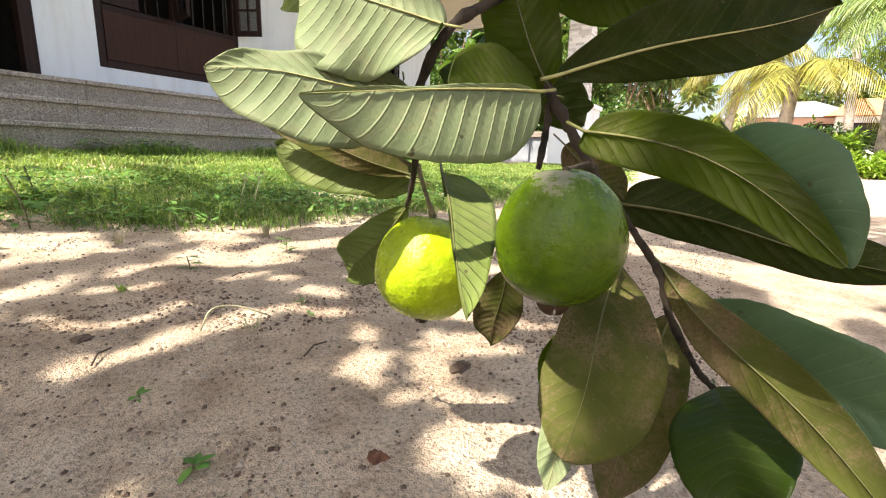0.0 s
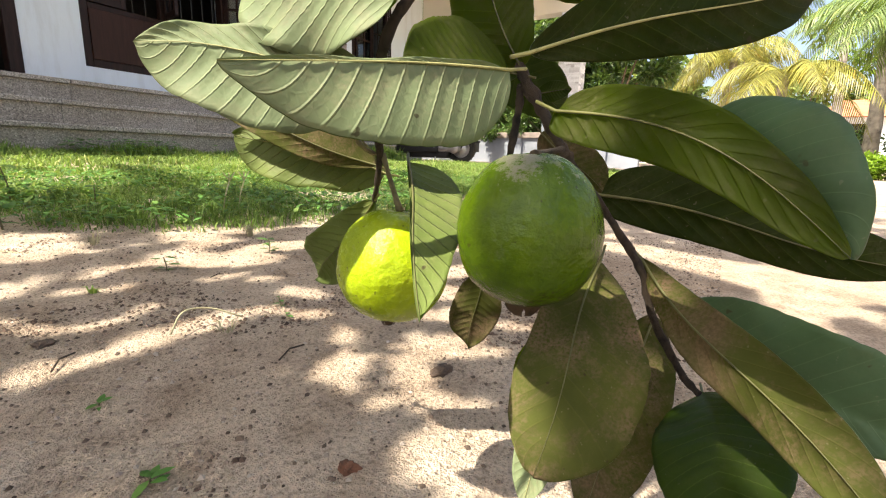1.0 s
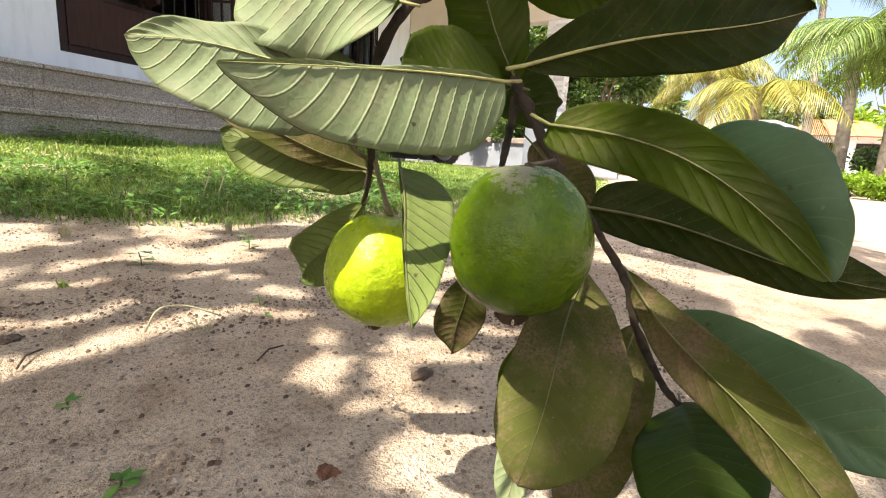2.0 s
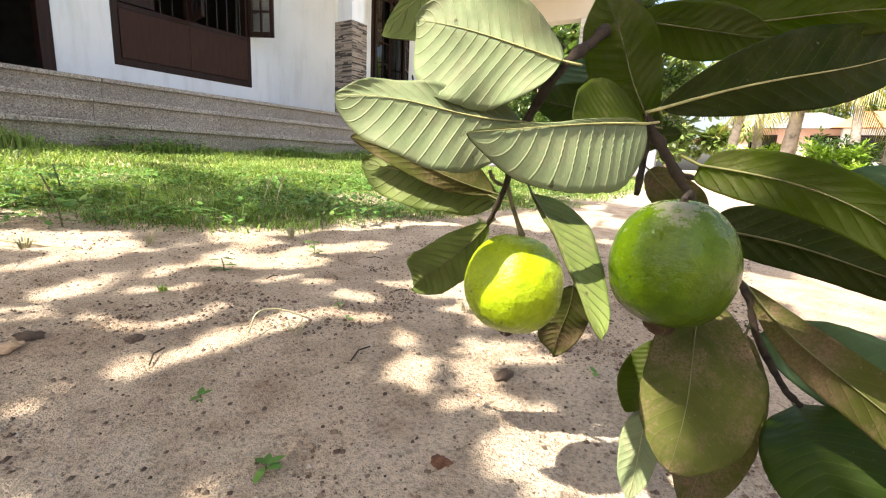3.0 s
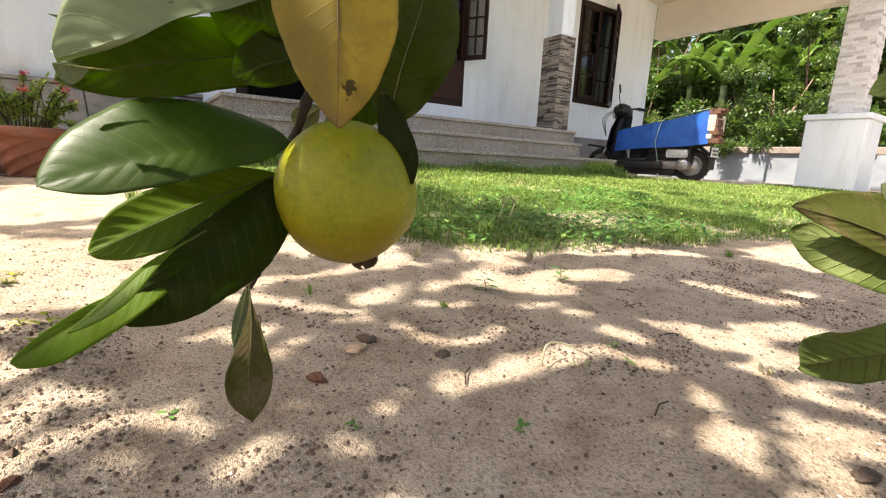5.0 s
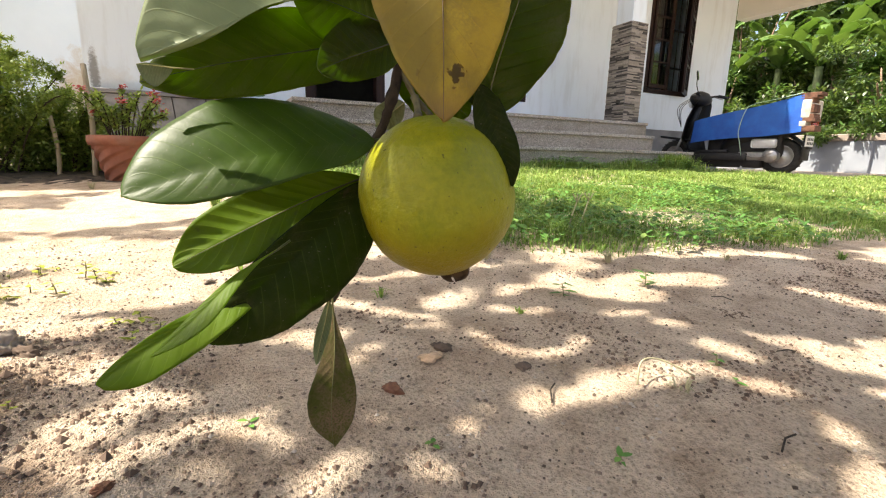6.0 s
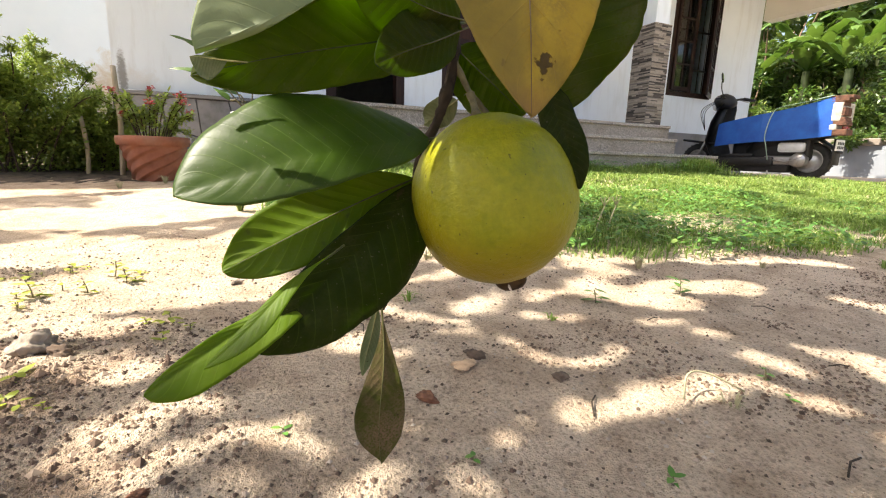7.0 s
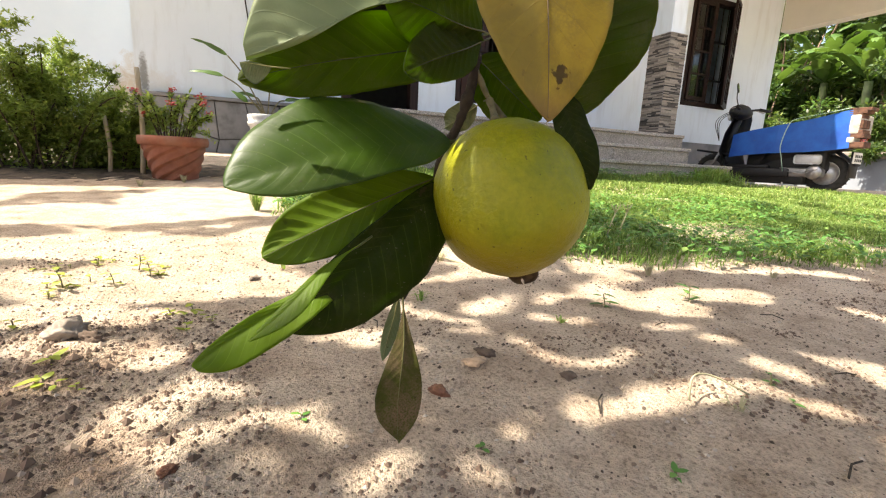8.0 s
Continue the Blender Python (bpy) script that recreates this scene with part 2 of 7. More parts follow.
# leaf green darkened in its base to carry the shade on some leaves
LEAF_SHADED = leaf_mat("shaded leaf green", (0.014, 0.024, 0.001), (0.075, 0.10, 0.018), (0.028, 0.038, 0.003), 0.55, (0.10, 0.18, 0.003), 0.18, dust=0.06, vein_amount=0.4, relief=0.18, spec=0.08, fine=0.05)
# base lightened to paint in the sheen of reflected sky
LEAF_PALE_SHEEN = leaf_mat("leaf top with painted pale sheen", (0.25, 0.31, 0.15), (0.31, 0.37, 0.19), (0.22, 0.27, 0.12), 0.5, (0.2, 0.3, 0.02), 0.25, dust=0.08, vein_amount=0.4, relief=0.18, spec=0.3, fine=0.05)
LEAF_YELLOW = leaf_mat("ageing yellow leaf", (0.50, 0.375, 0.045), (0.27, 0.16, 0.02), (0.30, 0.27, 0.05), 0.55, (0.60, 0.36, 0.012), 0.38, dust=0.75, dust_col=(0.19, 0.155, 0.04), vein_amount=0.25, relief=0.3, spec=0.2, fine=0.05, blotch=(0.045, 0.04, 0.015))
BARK = plain("brown twig bark", (0.060, 0.042, 0.026), 0.9, vary=0.45, scale=160, bump=0.9)
STALK = plain("pale green fruit stalk", (0.17, 0.15, 0.075), 0.7, vary=0.3, scale=160, bump=0.4)
MIDRIB = plain("pale midrib", (0.34, 0.33, 0.13), 0.6, vary=0.2, scale=150)
MIDRIB_MID = plain("yellow-green midrib", (0.115, 0.115, 0.035), 0.6, vary=0.2, scale=150)
MIDRIB_DARK = plain("olive midrib", (0.07, 0.085, 0.02), 0.55, vary=0.2, scale=150)
RIB_BROWN = plain("brown midrib", (0.15, 0.095, 0.03), 0.6, vary=0.2, scale=150)
CALYX = plain("dry brown calyx", (0.13, 0.085, 0.05), 0.9, vary=0.3, scale=200)


def fruit_mat(name, a, b, scuff, scuff_amount, rough, crown=0.0, freckle=0.6, blush=None):
    m = Mat(name, rough, spec=0.34)
    v = m.coord("Object")
    n = m.noise(v, 34, 6, 0.65, 0.3)
    fine = m.noise(v, 300, 5, 0.65)
    streak = m.noise(m.coord("Object", (1, 1, 0.25)), 90, 4, 0.6)
    c = m.ramp(n, [(0.3, a), (0.68, b)])
    c = m.mix(0.5, c, m.ramp(fine, [(0.32, (0.6, 0.64, 0.45)), (0.62, (1, 1, 1))]), "MULTIPLY")
    c = m.mix(0.2, c, m.ramp(streak, [(0.35, (0.7, 0.78, 0.6)), (0.65, (1.08, 1.06, 1))]), "MULTIPLY")
    if blush:
        sp = m.n.new("ShaderNodeSeparateXYZ")
        m.link(m.coord("Generated"), sp.inputs["Vector"])
        low = m.math("ADD", sp.outputs["Z"], m.math("MULTIPLY", m.noise(v, 26, 4), 0.5))
        c = m.mix(m.grey(low, 0.75, 0.35, 0.0, 0.75), c, blush)
    pits = m.noise(v, 330, 1)
    c = m.mix(m.grey(pits, 0.73, 0.75, 0.0, freckle), c, (0.035, 0.03, 0.010))
    s = m.noise(v, 120, 8, 0.75, 0.2)
    amount = m.grey(s, 0.58, 0.70, 0.0, scuff_amount)
    if crown:
        sep = m.n.new("ShaderNodeSeparateXYZ")
        m.link(m.coord("Generated"), sep.inputs["Vector"])
        ring = m.grey(m.math("ADD", sep.outputs["Z"], m.math("MULTIPLY", m.noise(v, 75, 6, 0.8), 1.3)), 1.56, 1.69, 0.0, crown)
        amount = m.math("MAXIMUM", amount, ring)
    c = m.mix(amount, c, scuff)
    m.color(c)
    m.rough(m.grey(m.math("ADD", m.math("MULTIPLY", fine, 0.5), amount), 0.2, 1.1, rough, rough + 0.35))
    m.bump(m.math("ADD", m.math("ADD", m.noise(v, 95, 4, 0.6), m.math("MULTIPLY", m.noise(v, 36, 2), 1.6)), m.math("MULTIPLY", fine, 0.5)), 0.6, 0.0024)
    m.p.inputs["Subsurface Weight"].default_value = 0.10
    m.p.inputs["Subsurface Radius"].default_value = (0.5, 0.6, 0.1)
    m.p.inputs["Subsurface Scale"].default_value = 0.008
    return m.m


FRUIT_LIME = fruit_mat("lime green guava skin", (0.29, 0.40, 0.008), (0.38, 0.50, 0.016), (0.24, 0.23, 0.06), 0.35, 0.24)
FRUIT_GREEN = fruit_mat("dark green guava skin", (0.028, 0.074, 0.0005), (0.100, 0.168, 0.001), (0.22, 0.20, 0.17), 0.18, 0.18, crown=0.8)
FRUIT_RIPE = fruit_mat("yellow-green guava skin", (0.22, 0.25, 0.006), (0.32, 0.31, 0.010), (0.17, 0.115, 0.02), 0.3, 0.42, blush=(0.30, 0.215, 0.010))

# ---- building helpers ----
def part(name, bm, material, parent, label="", smooth=True):
    """Links a bmesh as one mesh object under a thing or a part; its own coordinates are the world's."""
    me = bpy.data.meshes.new(name)
    bm.normal_update()
    bm.to_mesh(me)
    bm.free()
    for mat in material if isinstance(material, (list, tuple)) else [material]:
        me.materials.append(mat)
    if smooth:
        for p in me.polygons:
            p.use_smooth = True
    ob = new(name, me)
    if parent is not None:
        ob.parent = parent
        ob.matrix_parent_inverse = Matrix.Translation(-parent.location)
    if label:
        tagged(ob, label)
    return ob


def thing(name, place, label, category, group="", kind=""):
    ob = new(name)
    ob.location = place
    ob.empty_display_size = 0.05
    return tagged(ob, label, category, group, kind)


def single(name, bm, material, label, category, group="", kind="", smooth=False):
    return tagged(part(name, bm, material, None, smooth=smooth), label, category, group, kind)


def box(x0, x1, y0, y1, z0, z1, bevel=0.0, bm=None, seg=1):
    own = bm is None
    if own:
        bm = bmesh.new()
    r = bmesh.ops.create_cube(bm, size=1.0)
    m = Matrix.Translation(((x0 + x1) / 2, (y0 + y1) / 2, (z0 + z1) / 2)) @ Matrix.Diagonal((abs(x1 - x0), abs(y1 - y0), abs(z1 - z0), 1))
    bmesh.ops.transform(bm, matrix=m, verts=r["verts"])
    if bevel:
        edges = list({e for v in r["verts"] for e in v.link_edges})
        bmesh.ops.bevel(bm, geom=edges, offset=bevel, segments=seg, affect="EDGES", profile=0.5)
    return bm


def tube(points, radii, sides=8, bm=None, cap=True):
    """A tapering tube through points."""
    if bm is None:
        bm = bmesh.new()
    pts = [Vector(p) for p in points]
    if not isinstance(radii, (list, tuple)):
        radii = [radii] * len(pts)
    rings, ref = [], None
    for i, p in enumerate(pts):
        d = (pts[min(i + 1, len(pts) - 1)] - pts[max(i - 1, 0)]).normalized()
        if ref is None:
            ref = d.orthogonal().normalized()
        ref = (ref - d * ref.dot(d)).normalized()
        o = d.cross(ref)
        rings.append([bm.verts.new(p + radii[i] * (math.cos(a) * ref + math.sin(a) * o)) for a in (2 * math.pi * k / sides for k in range(sides))])
    for a, b in zip(rings, rings[1:]):
        for k in range(sides):
            bm.faces.new((a[k], a[(k + 1) % sides], b[(k + 1) % sides], b[k]))
    if cap:
        bm.faces.new(rings[0][::-1])
        bm.faces.new(rings[-1])
    return bm


def smooth_path(points, steps=6):
    """Catmull-Rom through the points."""
    p = [Vector(q) for q in points]
    p = [2 * p[0] - p[1]] + p + [2 * p[-1] - p[-2]]
    res = []
    for i in range(1, len(p) - 2):
        for k in range(steps):
            t = k / steps
            res.append(0.5 * ((2 * p[i]) + (p[i + 1] - p[i - 1]) * t + (2 * p[i - 1] - 5 * p[i] + 4 * p[i + 1] - p[i + 2]) * t * t + (3 * p[i] - p[i - 1] - 3 * p[i + 1] + p[i + 2]) * t**3))
    res.append(p[-2])
    return res


def lathe(profile, sides=40, bm=None):
    """A body of revolution about z from (radius, height) pairs."""
    if bm is None:
        bm = bmesh.new()
    rings = []
    for r, z in profile:
        if r < 1e-6:
            rings.append([bm.verts.new((0, 0, z))])
        else:
            rings.append([bm.verts.new((r * math.cos(2 * math.pi * k / sides), r * math.sin(2 * math.pi * k / sides), z)) for k in range(sides)])
    for a, b in zip(rings, rings[1:]):
        for k in range(sides):
            j = (k + 1) % sides
            if len(a) == 1 and len(b) > 1:
                bm.faces.new((a[0], b[j], b[k]))
            elif len(b) == 1 and len(a) > 1:
                bm.faces.new((a[k], a[j], b[0]))
            elif len(a) > 1:
                bm.faces.new((a[k], a[j], b[j], b[k]))
    return bm


def move(bm, m):
    bmesh.ops.transform(bm, matrix=m, verts=bm.verts)
    return bm


def upright(to):
    """A turn that brings z to a direction."""
    return Vector(to).normalized().to_track_quat("Z", "Y").to_matrix().to_4x4()


leaf_rng = random.Random(5)


def leaf_blade(length, wl, wr, sag, fold, peak, blunt, arc, curl=(0.0, 0.0), twist=0.0, wave=1.0, relief=0.001, nu=104, nv=9, thick=0.0004):
    """A guava leaf along +y, upper side to +z: two skins, quilted between the side veins, with an uneven wavy rim."""
    rng = leaf_rng
    bm = bmesh.new()
    uvl = bm.loops.layers.uv.new("leaf")
    ph, q0 = rng.uniform(0, 6.28), rng.uniform(0, 50)
    wav = rng.uniform(0.7, 1.2) * wave
    k = math.log(0.5) / math.log(peak)
    s_bend = rng.uniform(-0.02, 0.02)

    def place(u, v):
        w = max(0.0, math.sin(math.pi * min(1, max(0, u)) ** k)) ** blunt
        side = -1 if v < 0 else 1
        rim = 1 + 0.075 * noise.noise(Vector((u * 3.2, side * 4.0, q0))) + 0.02 * noise.noise(Vector((u * 11, side * 4.0, q0)))
        rim += 0.012 * abs(v) * abs(math.sin(math.pi * 13 * (u - 0.17)))
        tip = max(0.0, (u - 0.82) / 0.18)
        rim *= 1 - 0.34 * tip * tip
        half = (wl if v < 0 else wr) * w * rim
        x = v * half
        z = fold * abs(v) * half - 0.5 * fold * half * v * v + (curl[0] if v < 0 else curl[1]) * half * abs(v) ** 3
        z += wav * (wl + wr) * v * v * (0.04 * math.sin(8.5 * u + ph + 1.7 * side) + 0.02 * math.sin(19 * u + 2.2 * ph + side) + 0.04 * noise.noise(Vector((u * 5, v * 1.5, q0))))
        quilt = abs(math.sin(math.pi * 13 * (u - 0.17 * abs(v))))
        z += relief * quilt ** 0.8 * w * (1 - abs(v) ** 3) * min(1, abs(v) * 5) * min(1.0, (wl + wr) / 0.03)
        t = twist * (u - 0.5)
        x, z = x * math.cos(t) - z * math.sin(t), x * math.sin(t) + z * math.cos(t)
        x += arc * length * math.sin(math.pi * u) + s_bend * length * math.sin(2 * math.pi * u)
        return Vector((x, u * length, z + sag * length * math.sin(math.pi * u)))

    skins = []
    for off in (0.0, -thick):
        skins.append([[bm.verts.new(place(i / nu, (j - nv) / nv) + Vector((0, 0, off))) for j in range(2 * nv + 1)] for i in range(nu + 1)])
    for s, grid in enumerate(skins):
        for i in range(nu):
            for j in range(2 * nv):
                q = [(i, j), (i, j + 1), (i + 1, j + 1), (i + 1, j)]
                if s:
                    q = q[::-1]
                f = bm.faces.new([grid[a][b] for a, b in q])
                f.material_index = s
                for loop, (a, b) in zip(f.loops, q):
                    loop[uvl].uv = (a / nu, b / (2 * nv))
    for j in (0, 2 * nv):
        for i in range(nu):
            q = [skins[0][i][j], skins[0][i + 1][j], skins[1][i + 1][j], skins[1][i][j]]
            f = bm.faces.new(q if j == 0 else q[::-1])
            for loop in f.loops:
                loop[uvl].uv = (0.5, 0.0)
    spine = [place(u / 20, 0.0) for u in range(21)]
    return bm, spine


def leaf(parent, base, tip, up, wl, wr, top, under, rib, sag=0.05, fold=0.15, peak=0.5, blunt=0.6, arc=0.0, curl=(0.0, 0.0), twist=0.0, wave=1.0, relief=0.001, label=""):
    """One large leaf from its foot to its tip; wl and wr are the half widths, up the way its upper side looks."""
    base, tip = Vector(base), Vector(tip)
    y = (tip - base).normalized()
    z = Vector(up)
    z = (z - y * z.dot(y)).normalized()
    x = y.cross(z)
    m = Matrix((x, y, z)).transposed().to_4x4()
    m.translation = base
    length = (tip - base).length
    bm, spine = leaf_blade(length, wl, wr, sag, fold, peak, blunt, arc, curl, twist, wave, relief)
    ob = part("leaf", move(bm, m), [top, under], parent, label)
    r = 0.0003 + 0.0036 * length
    rb = tube([p + Vector((0, 0, -0.0007)) for p in [Vector((0, -0.008, -0.001))] + spine], [r] + [r * (1.0 - 0.88 * (i / 20) ** 0.7) for i in range(21)], 6)
    part("midrib", move(rb, m), rib, ob)
    return ob


def twig(name, parent, points, r0, r1, material):
    """A rough woody shoot with swollen joints."""
    pts = smooth_path(points, 9)
    n = len(pts)
    radii = [(r0 + (r1 - r0) * i / (n - 1)) * (1 + 0.30 * math.exp(-((i % 9) - 4.5) ** 2 / 1.5)) for i in range(n)]
    bm = tube(pts, radii, 10)
    for v in bm.verts:
        v.co += Vector((noise.noise(v.co * 300), noise.noise(v.co * 300 + Vector((9, 0, 0))), noise.noise(v.co * 300 + Vector((0, 9, 0))))) * r1 * 0.5
    return part(name, bm, material, parent)


gaps = []


def gap(x0, y0, x1, y1, r):
    """A stretch of ground left lit where the shading crown leaves are kept away."""
    gaps.append((x0, y0, x1, y1, r))


def sunlit(a, b, r):
    """Leaves a gap in the placed crown over the stretch from a to b of a branch."""
    s = SUN_DIR / SUN_DIR.z
    gap(a[0] - s.x * a[2], a[1] - s.y * a[2], b[0] - s.x * b[2], b[1] - s.y * b[2], r)


def guava(centre, radius, half, stalk_top, material, label, axis, seed, crown=1.0, wood=STALK):
    """A guava: slightly knobbly body, stalk and dried calyx."""
    rng = random.Random(seed)
    fruit = thing("guava_fruit", centre, label, "fruit", "guava fruits")
    prof = []
    for i in range(41):
        a = math.pi * i / 40
        r = radius * math.sin(a) ** 0.93 * (1 + 0.03 * math.cos(a))
        prof.append((r if 0 < i < 40 else 0.0, -half * math.cos(a) * (1 - 0.03 * math.exp(-((math.pi - a) / 0.25) ** 2))))
    bm = lathe(prof, 56)
    sh = Vector((rng.uniform(0, 50), rng.uniform(0, 50), 3))
    for v in bm.verts:
        d = v.co.normalized()
        rib = 0.012 * math.cos(5 * math.atan2(d.y, d.x) + seed) * (1 - d.z * d.z)
        v.co *= 1 + rib + 0.035 * noise.noise(d * 1.6 + sh) + 0.008 * noise.noise(d * 7 + sh)
    turn = upright(axis)
    place = Matrix.Translation(centre) @ turn
    part("skin", move(bm, place), material, fruit)
    top = place @ Vector((0, 0, half * 0.96))
    st = Vector(stalk_top)
    part("stalk", tube(smooth_path([top, top.lerp(st, 0.5) + Vector((0.001, 0.001, 0)), st], 5), [radius * k for k in (0.075, 0.065, 0.055, 0.05, 0.046, 0.044, 0.046, 0.044, 0.048, 0.055, 0.06)], 8), wood, fruit, "short woody stalk")
    cal = bmesh.new()
    for k in range(5):
        a = 2 * math.pi * k / 5 + 0.3
        o = Vector((math.cos(a), math.sin(a), 0))
        s = o.cross(Vector((0, 0, 1)))
        b0 = -half * 0.985
        w = radius * 0.14
        rows = []
        for i in range(5):
            t = i / 4
            c = o * (radius * (0.14 - 0.03 * t + 0.05 * math.sin(t * 3))) + Vector((0, 0, b0 + radius * (0.02 - 0.17 * t)))
            rows.append([cal.verts.new(c + s * w * (1 - 0.45 * t) * q + o * 0.0008 * (q == 0)) for q in (-1, 0, 1)])
        for r1, r2 in zip(rows, rows[1:]):
            for q in range(2):
                cal.faces.new((r1[q], r1[q + 1], r2[q + 1], r2[q]))
    bmesh.ops.solidify(cal, geom=list(cal.faces), thickness=0.0008)
    for v in cal.verts:
        v.co = Vector((v.co.x * crown, v.co.y * crown, -half * 0.97 + (v.co.z + half * 0.97) * crown))
    part("calyx", move(cal, place), CALYX, fruit, "dry brown calyx lobes")
    return fruit

# ---- the two fruiting branches ----
branch_a = thing("guava_branch", (0.270, 1.264, 0.251), "leafy guava branch with two hard green fruits", "branch")
leaf(branch_a, (0.1574, 1.2888, 0.2335), (0.1049, 1.3511, 0.2395), (0.720, 0.640, -0.250), 0.0105, 0.0255, LEAF_TOP, LEAF_UNDER, MIDRIB, sag=-0.04, fold=0.1, peak=0.47, blunt=0.46, arc=-0, curl=(0, 0), twist=0, wave=1.4, relief=0.0012)
leaf(branch_a, (0.1786, 1.2417, 0.2345), (0.0869, 1.2757, 0.2240), (0.586, 0.704, -0.401), 0.0025, 0.0257, LEAF_TOP, LEAF_UNDER, MIDRIB, sag=-0.02, fold=0.15, peak=0.4, blunt=0.62, arc=-0, curl=(0, 0.15), twist=0, wave=1.4, relief=0.0012)
# upper half of the leaf before; its shade is put in as darker olive
leaf(branch_a, (0.1780, 1.2425, 0.2345), (0.1400, 1.2600, 0.2312), (0.586, 0.704, -0.401), 0.0215, 0.0010, LEAF_TOP, LEAF_OLIVE, MIDRIB_MID, sag=-0.02, fold=0.15, peak=0.45, blunt=0.45, arc=-0, curl=(0, 0), twist=0, wave=1.4, relief=0.0009)
leaf(branch_a, (0.1533, 1.2715, 0.2569), (0.1393, 1.3355, 0.2761), (0.880, 0.300, -0.200), 0.0200, 0.0320, LEAF_TOP, LEAF_UNDER, MIDRIB, sag=-0.06, fold=0.1, peak=0.55, blunt=0.45, arc=-0, curl=(0, 0), twist=0, wave=1.4, relief=0.0012)
leaf(branch_a, (0.2050, 1.2850, 0.3450), (0.1623, 1.3759, 0.2786), (0.526, 0.559, -0.641), 0.0160, 0.0350, LEAF_TOP, LEAF_UNDER_SHADED, MIDRIB, sag=-0.05, fold=0.15, peak=0.5, blunt=0.6, arc=-0, curl=(0, 0), twist=0, wave=1.4, relief=0.0012)
leaf(branch_a, (0.2098, 1.3240, 0.1934), (0.1727, 1.3987, 0.2117), (0.637, 0.658, -0.401), 0.0156, 0.0210, LEAF_TOP, LEAF_UNDER_SHADED, MIDRIB, sag=-0.08, fold=0.15, peak=0.5, blunt=0.5, arc=-0, curl=(0, 0), twist=0, wave=1.4, relief=0.0012)
leaf(branch_a, (0.2000, 1.3220, 0.1980), (0.1597, 1.3958, 0.2256), (0.458, 0.888, 0.046), 0.0190, 0.0086, LEAF_TOP, LEAF_UNDER_DUSTY, MIDRIB_MID, sag=-0.06, fold=0.3, peak=0.5, blunt=0.6, arc=-0, curl=(0, 0), twist=0, wave=1.4, relief=0.0006)
leaf(branch_a, (0.2017, 1.3245, 0.1796), (0.2286, 1.3972, 0.1207), (0.886, 0.463, -0.013), 0.0176, 0.0184, LEAF_TOP, LEAF_UNDER_SHADED, MIDRIB_MID, sag=-0.08, fold=0.2, peak=0.6, blunt=0.42, arc=-0, curl=(0, 0), twist=0, wave=1.4, relief=0.0012)
leaf(branch_a, (0.1906, 1.2948, 0.1997), (0.1141, 1.2349, 0.1597), (0.626, 0.506, -0.593), 0.0013, 0.0200, LEAF_TOP, LEAF_UNDER_SHADED, MIDRIB_MID, sag=-0.02, fold=0.2, peak=0.3, blunt=0.6, arc=-0, curl=(0, 0), twist=0, wave=1.4, relief=0.0012)
leaf(branch_a, (0.2573, 1.2864, 0.1373), (0.2595, 1.2960, 0.0835), (0.911, 0.356, -0.208), 0.0154, 0.0154, LEAF_TOP, LEAF_UNDER_DUSTY, MIDRIB_MID, sag=-0.06, fold=0.15, peak=0.5, blunt=0.6, arc=-0, curl=(0, 0), twist=0, wave=1.4, relief=0.0006)
leaf(branch_a, (0.2166, 1.2106, 0.1607), (0.1466, 1.2109, 0.1005), (0.697, 0.142, -0.703), 0.0180, 0.0265, LEAF_TOP, LEAF_UNDER_DUSTY, MIDRIB_MID, sag=-0.06, fold=0.1, peak=0.60, blunt=0.42, arc=-0, curl=(0, 0), twist=0, wave=1.4, relief=0.0006)
leaf(branch_a, (0.2229, 1.2260, 0.1268), (0.2024, 1.2366, 0.0897), (0.851, 0.212, -0.480), 0.0119, 0.0119, LEAF_TOP, LEAF_OLIVE, MIDRIB_MID, sag=-0.06, fold=0.15, peak=0.5, blunt=0.6, arc=-0, curl=(0, 0), twist=0, wave=1.4, relief=0.0012)
leaf(branch_a, (0.2173, 1.2274, 0.0913), (0.1886, 1.2281, 0.0503), (0.804, 0.174, -0.569), 0.0100, 0.0089, LEAF_TOP, LEAF_UNDER, MIDRIB, sag=-0.06, fold=0.15, peak=0.5, blunt=0.6, arc=-0, curl=(0, 0), twist=0, wave=1.4, relief=0.0012)
leaf(branch_a, (0.2447, 1.1893, 0.1325), (0.1939, 1.2030, 0.0515), (0.886, 0.045, -0.462), 0.0169, 0.0196, LEAF_TOP, LEAF_UNDER_DUSTY, MIDRIB_MID, sag=-0.06, fold=0.25, peak=0.5, blunt=0.6, arc=-0, curl=(0, 0), twist=0, wave=1.4, relief=0.0006)
leaf(branch_a, (0.2141, 1.1941, 0.1649), (0.1446, 1.1235, 0.1180), (0.816, -0.444, -0.370), 0.0105, 0.0105, LEAF_SKY_SHEEN, LEAF_UNDER_DUSTY, MIDRIB_MID, sag=-0.03, fold=0.5, peak=0.55, blunt=0.6, arc=-0, curl=(0, 0), twist=0, wave=1.4, relief=0.0006)
leaf(branch_a, (0.2405, 1.1836, 0.1353), (0.2140, 1.0960, 0.1105), (-0.969, 0.227, 0.094), 0.0260, 0.0136, LEAF_SKY_SHEEN, LEAF_UNDER, MIDRIB_DARK, sag=0.06, fold=0.2, peak=0.5, blunt=0.5, arc=0, curl=(0, 0), twist=0, wave=1.6, relief=0.0009)
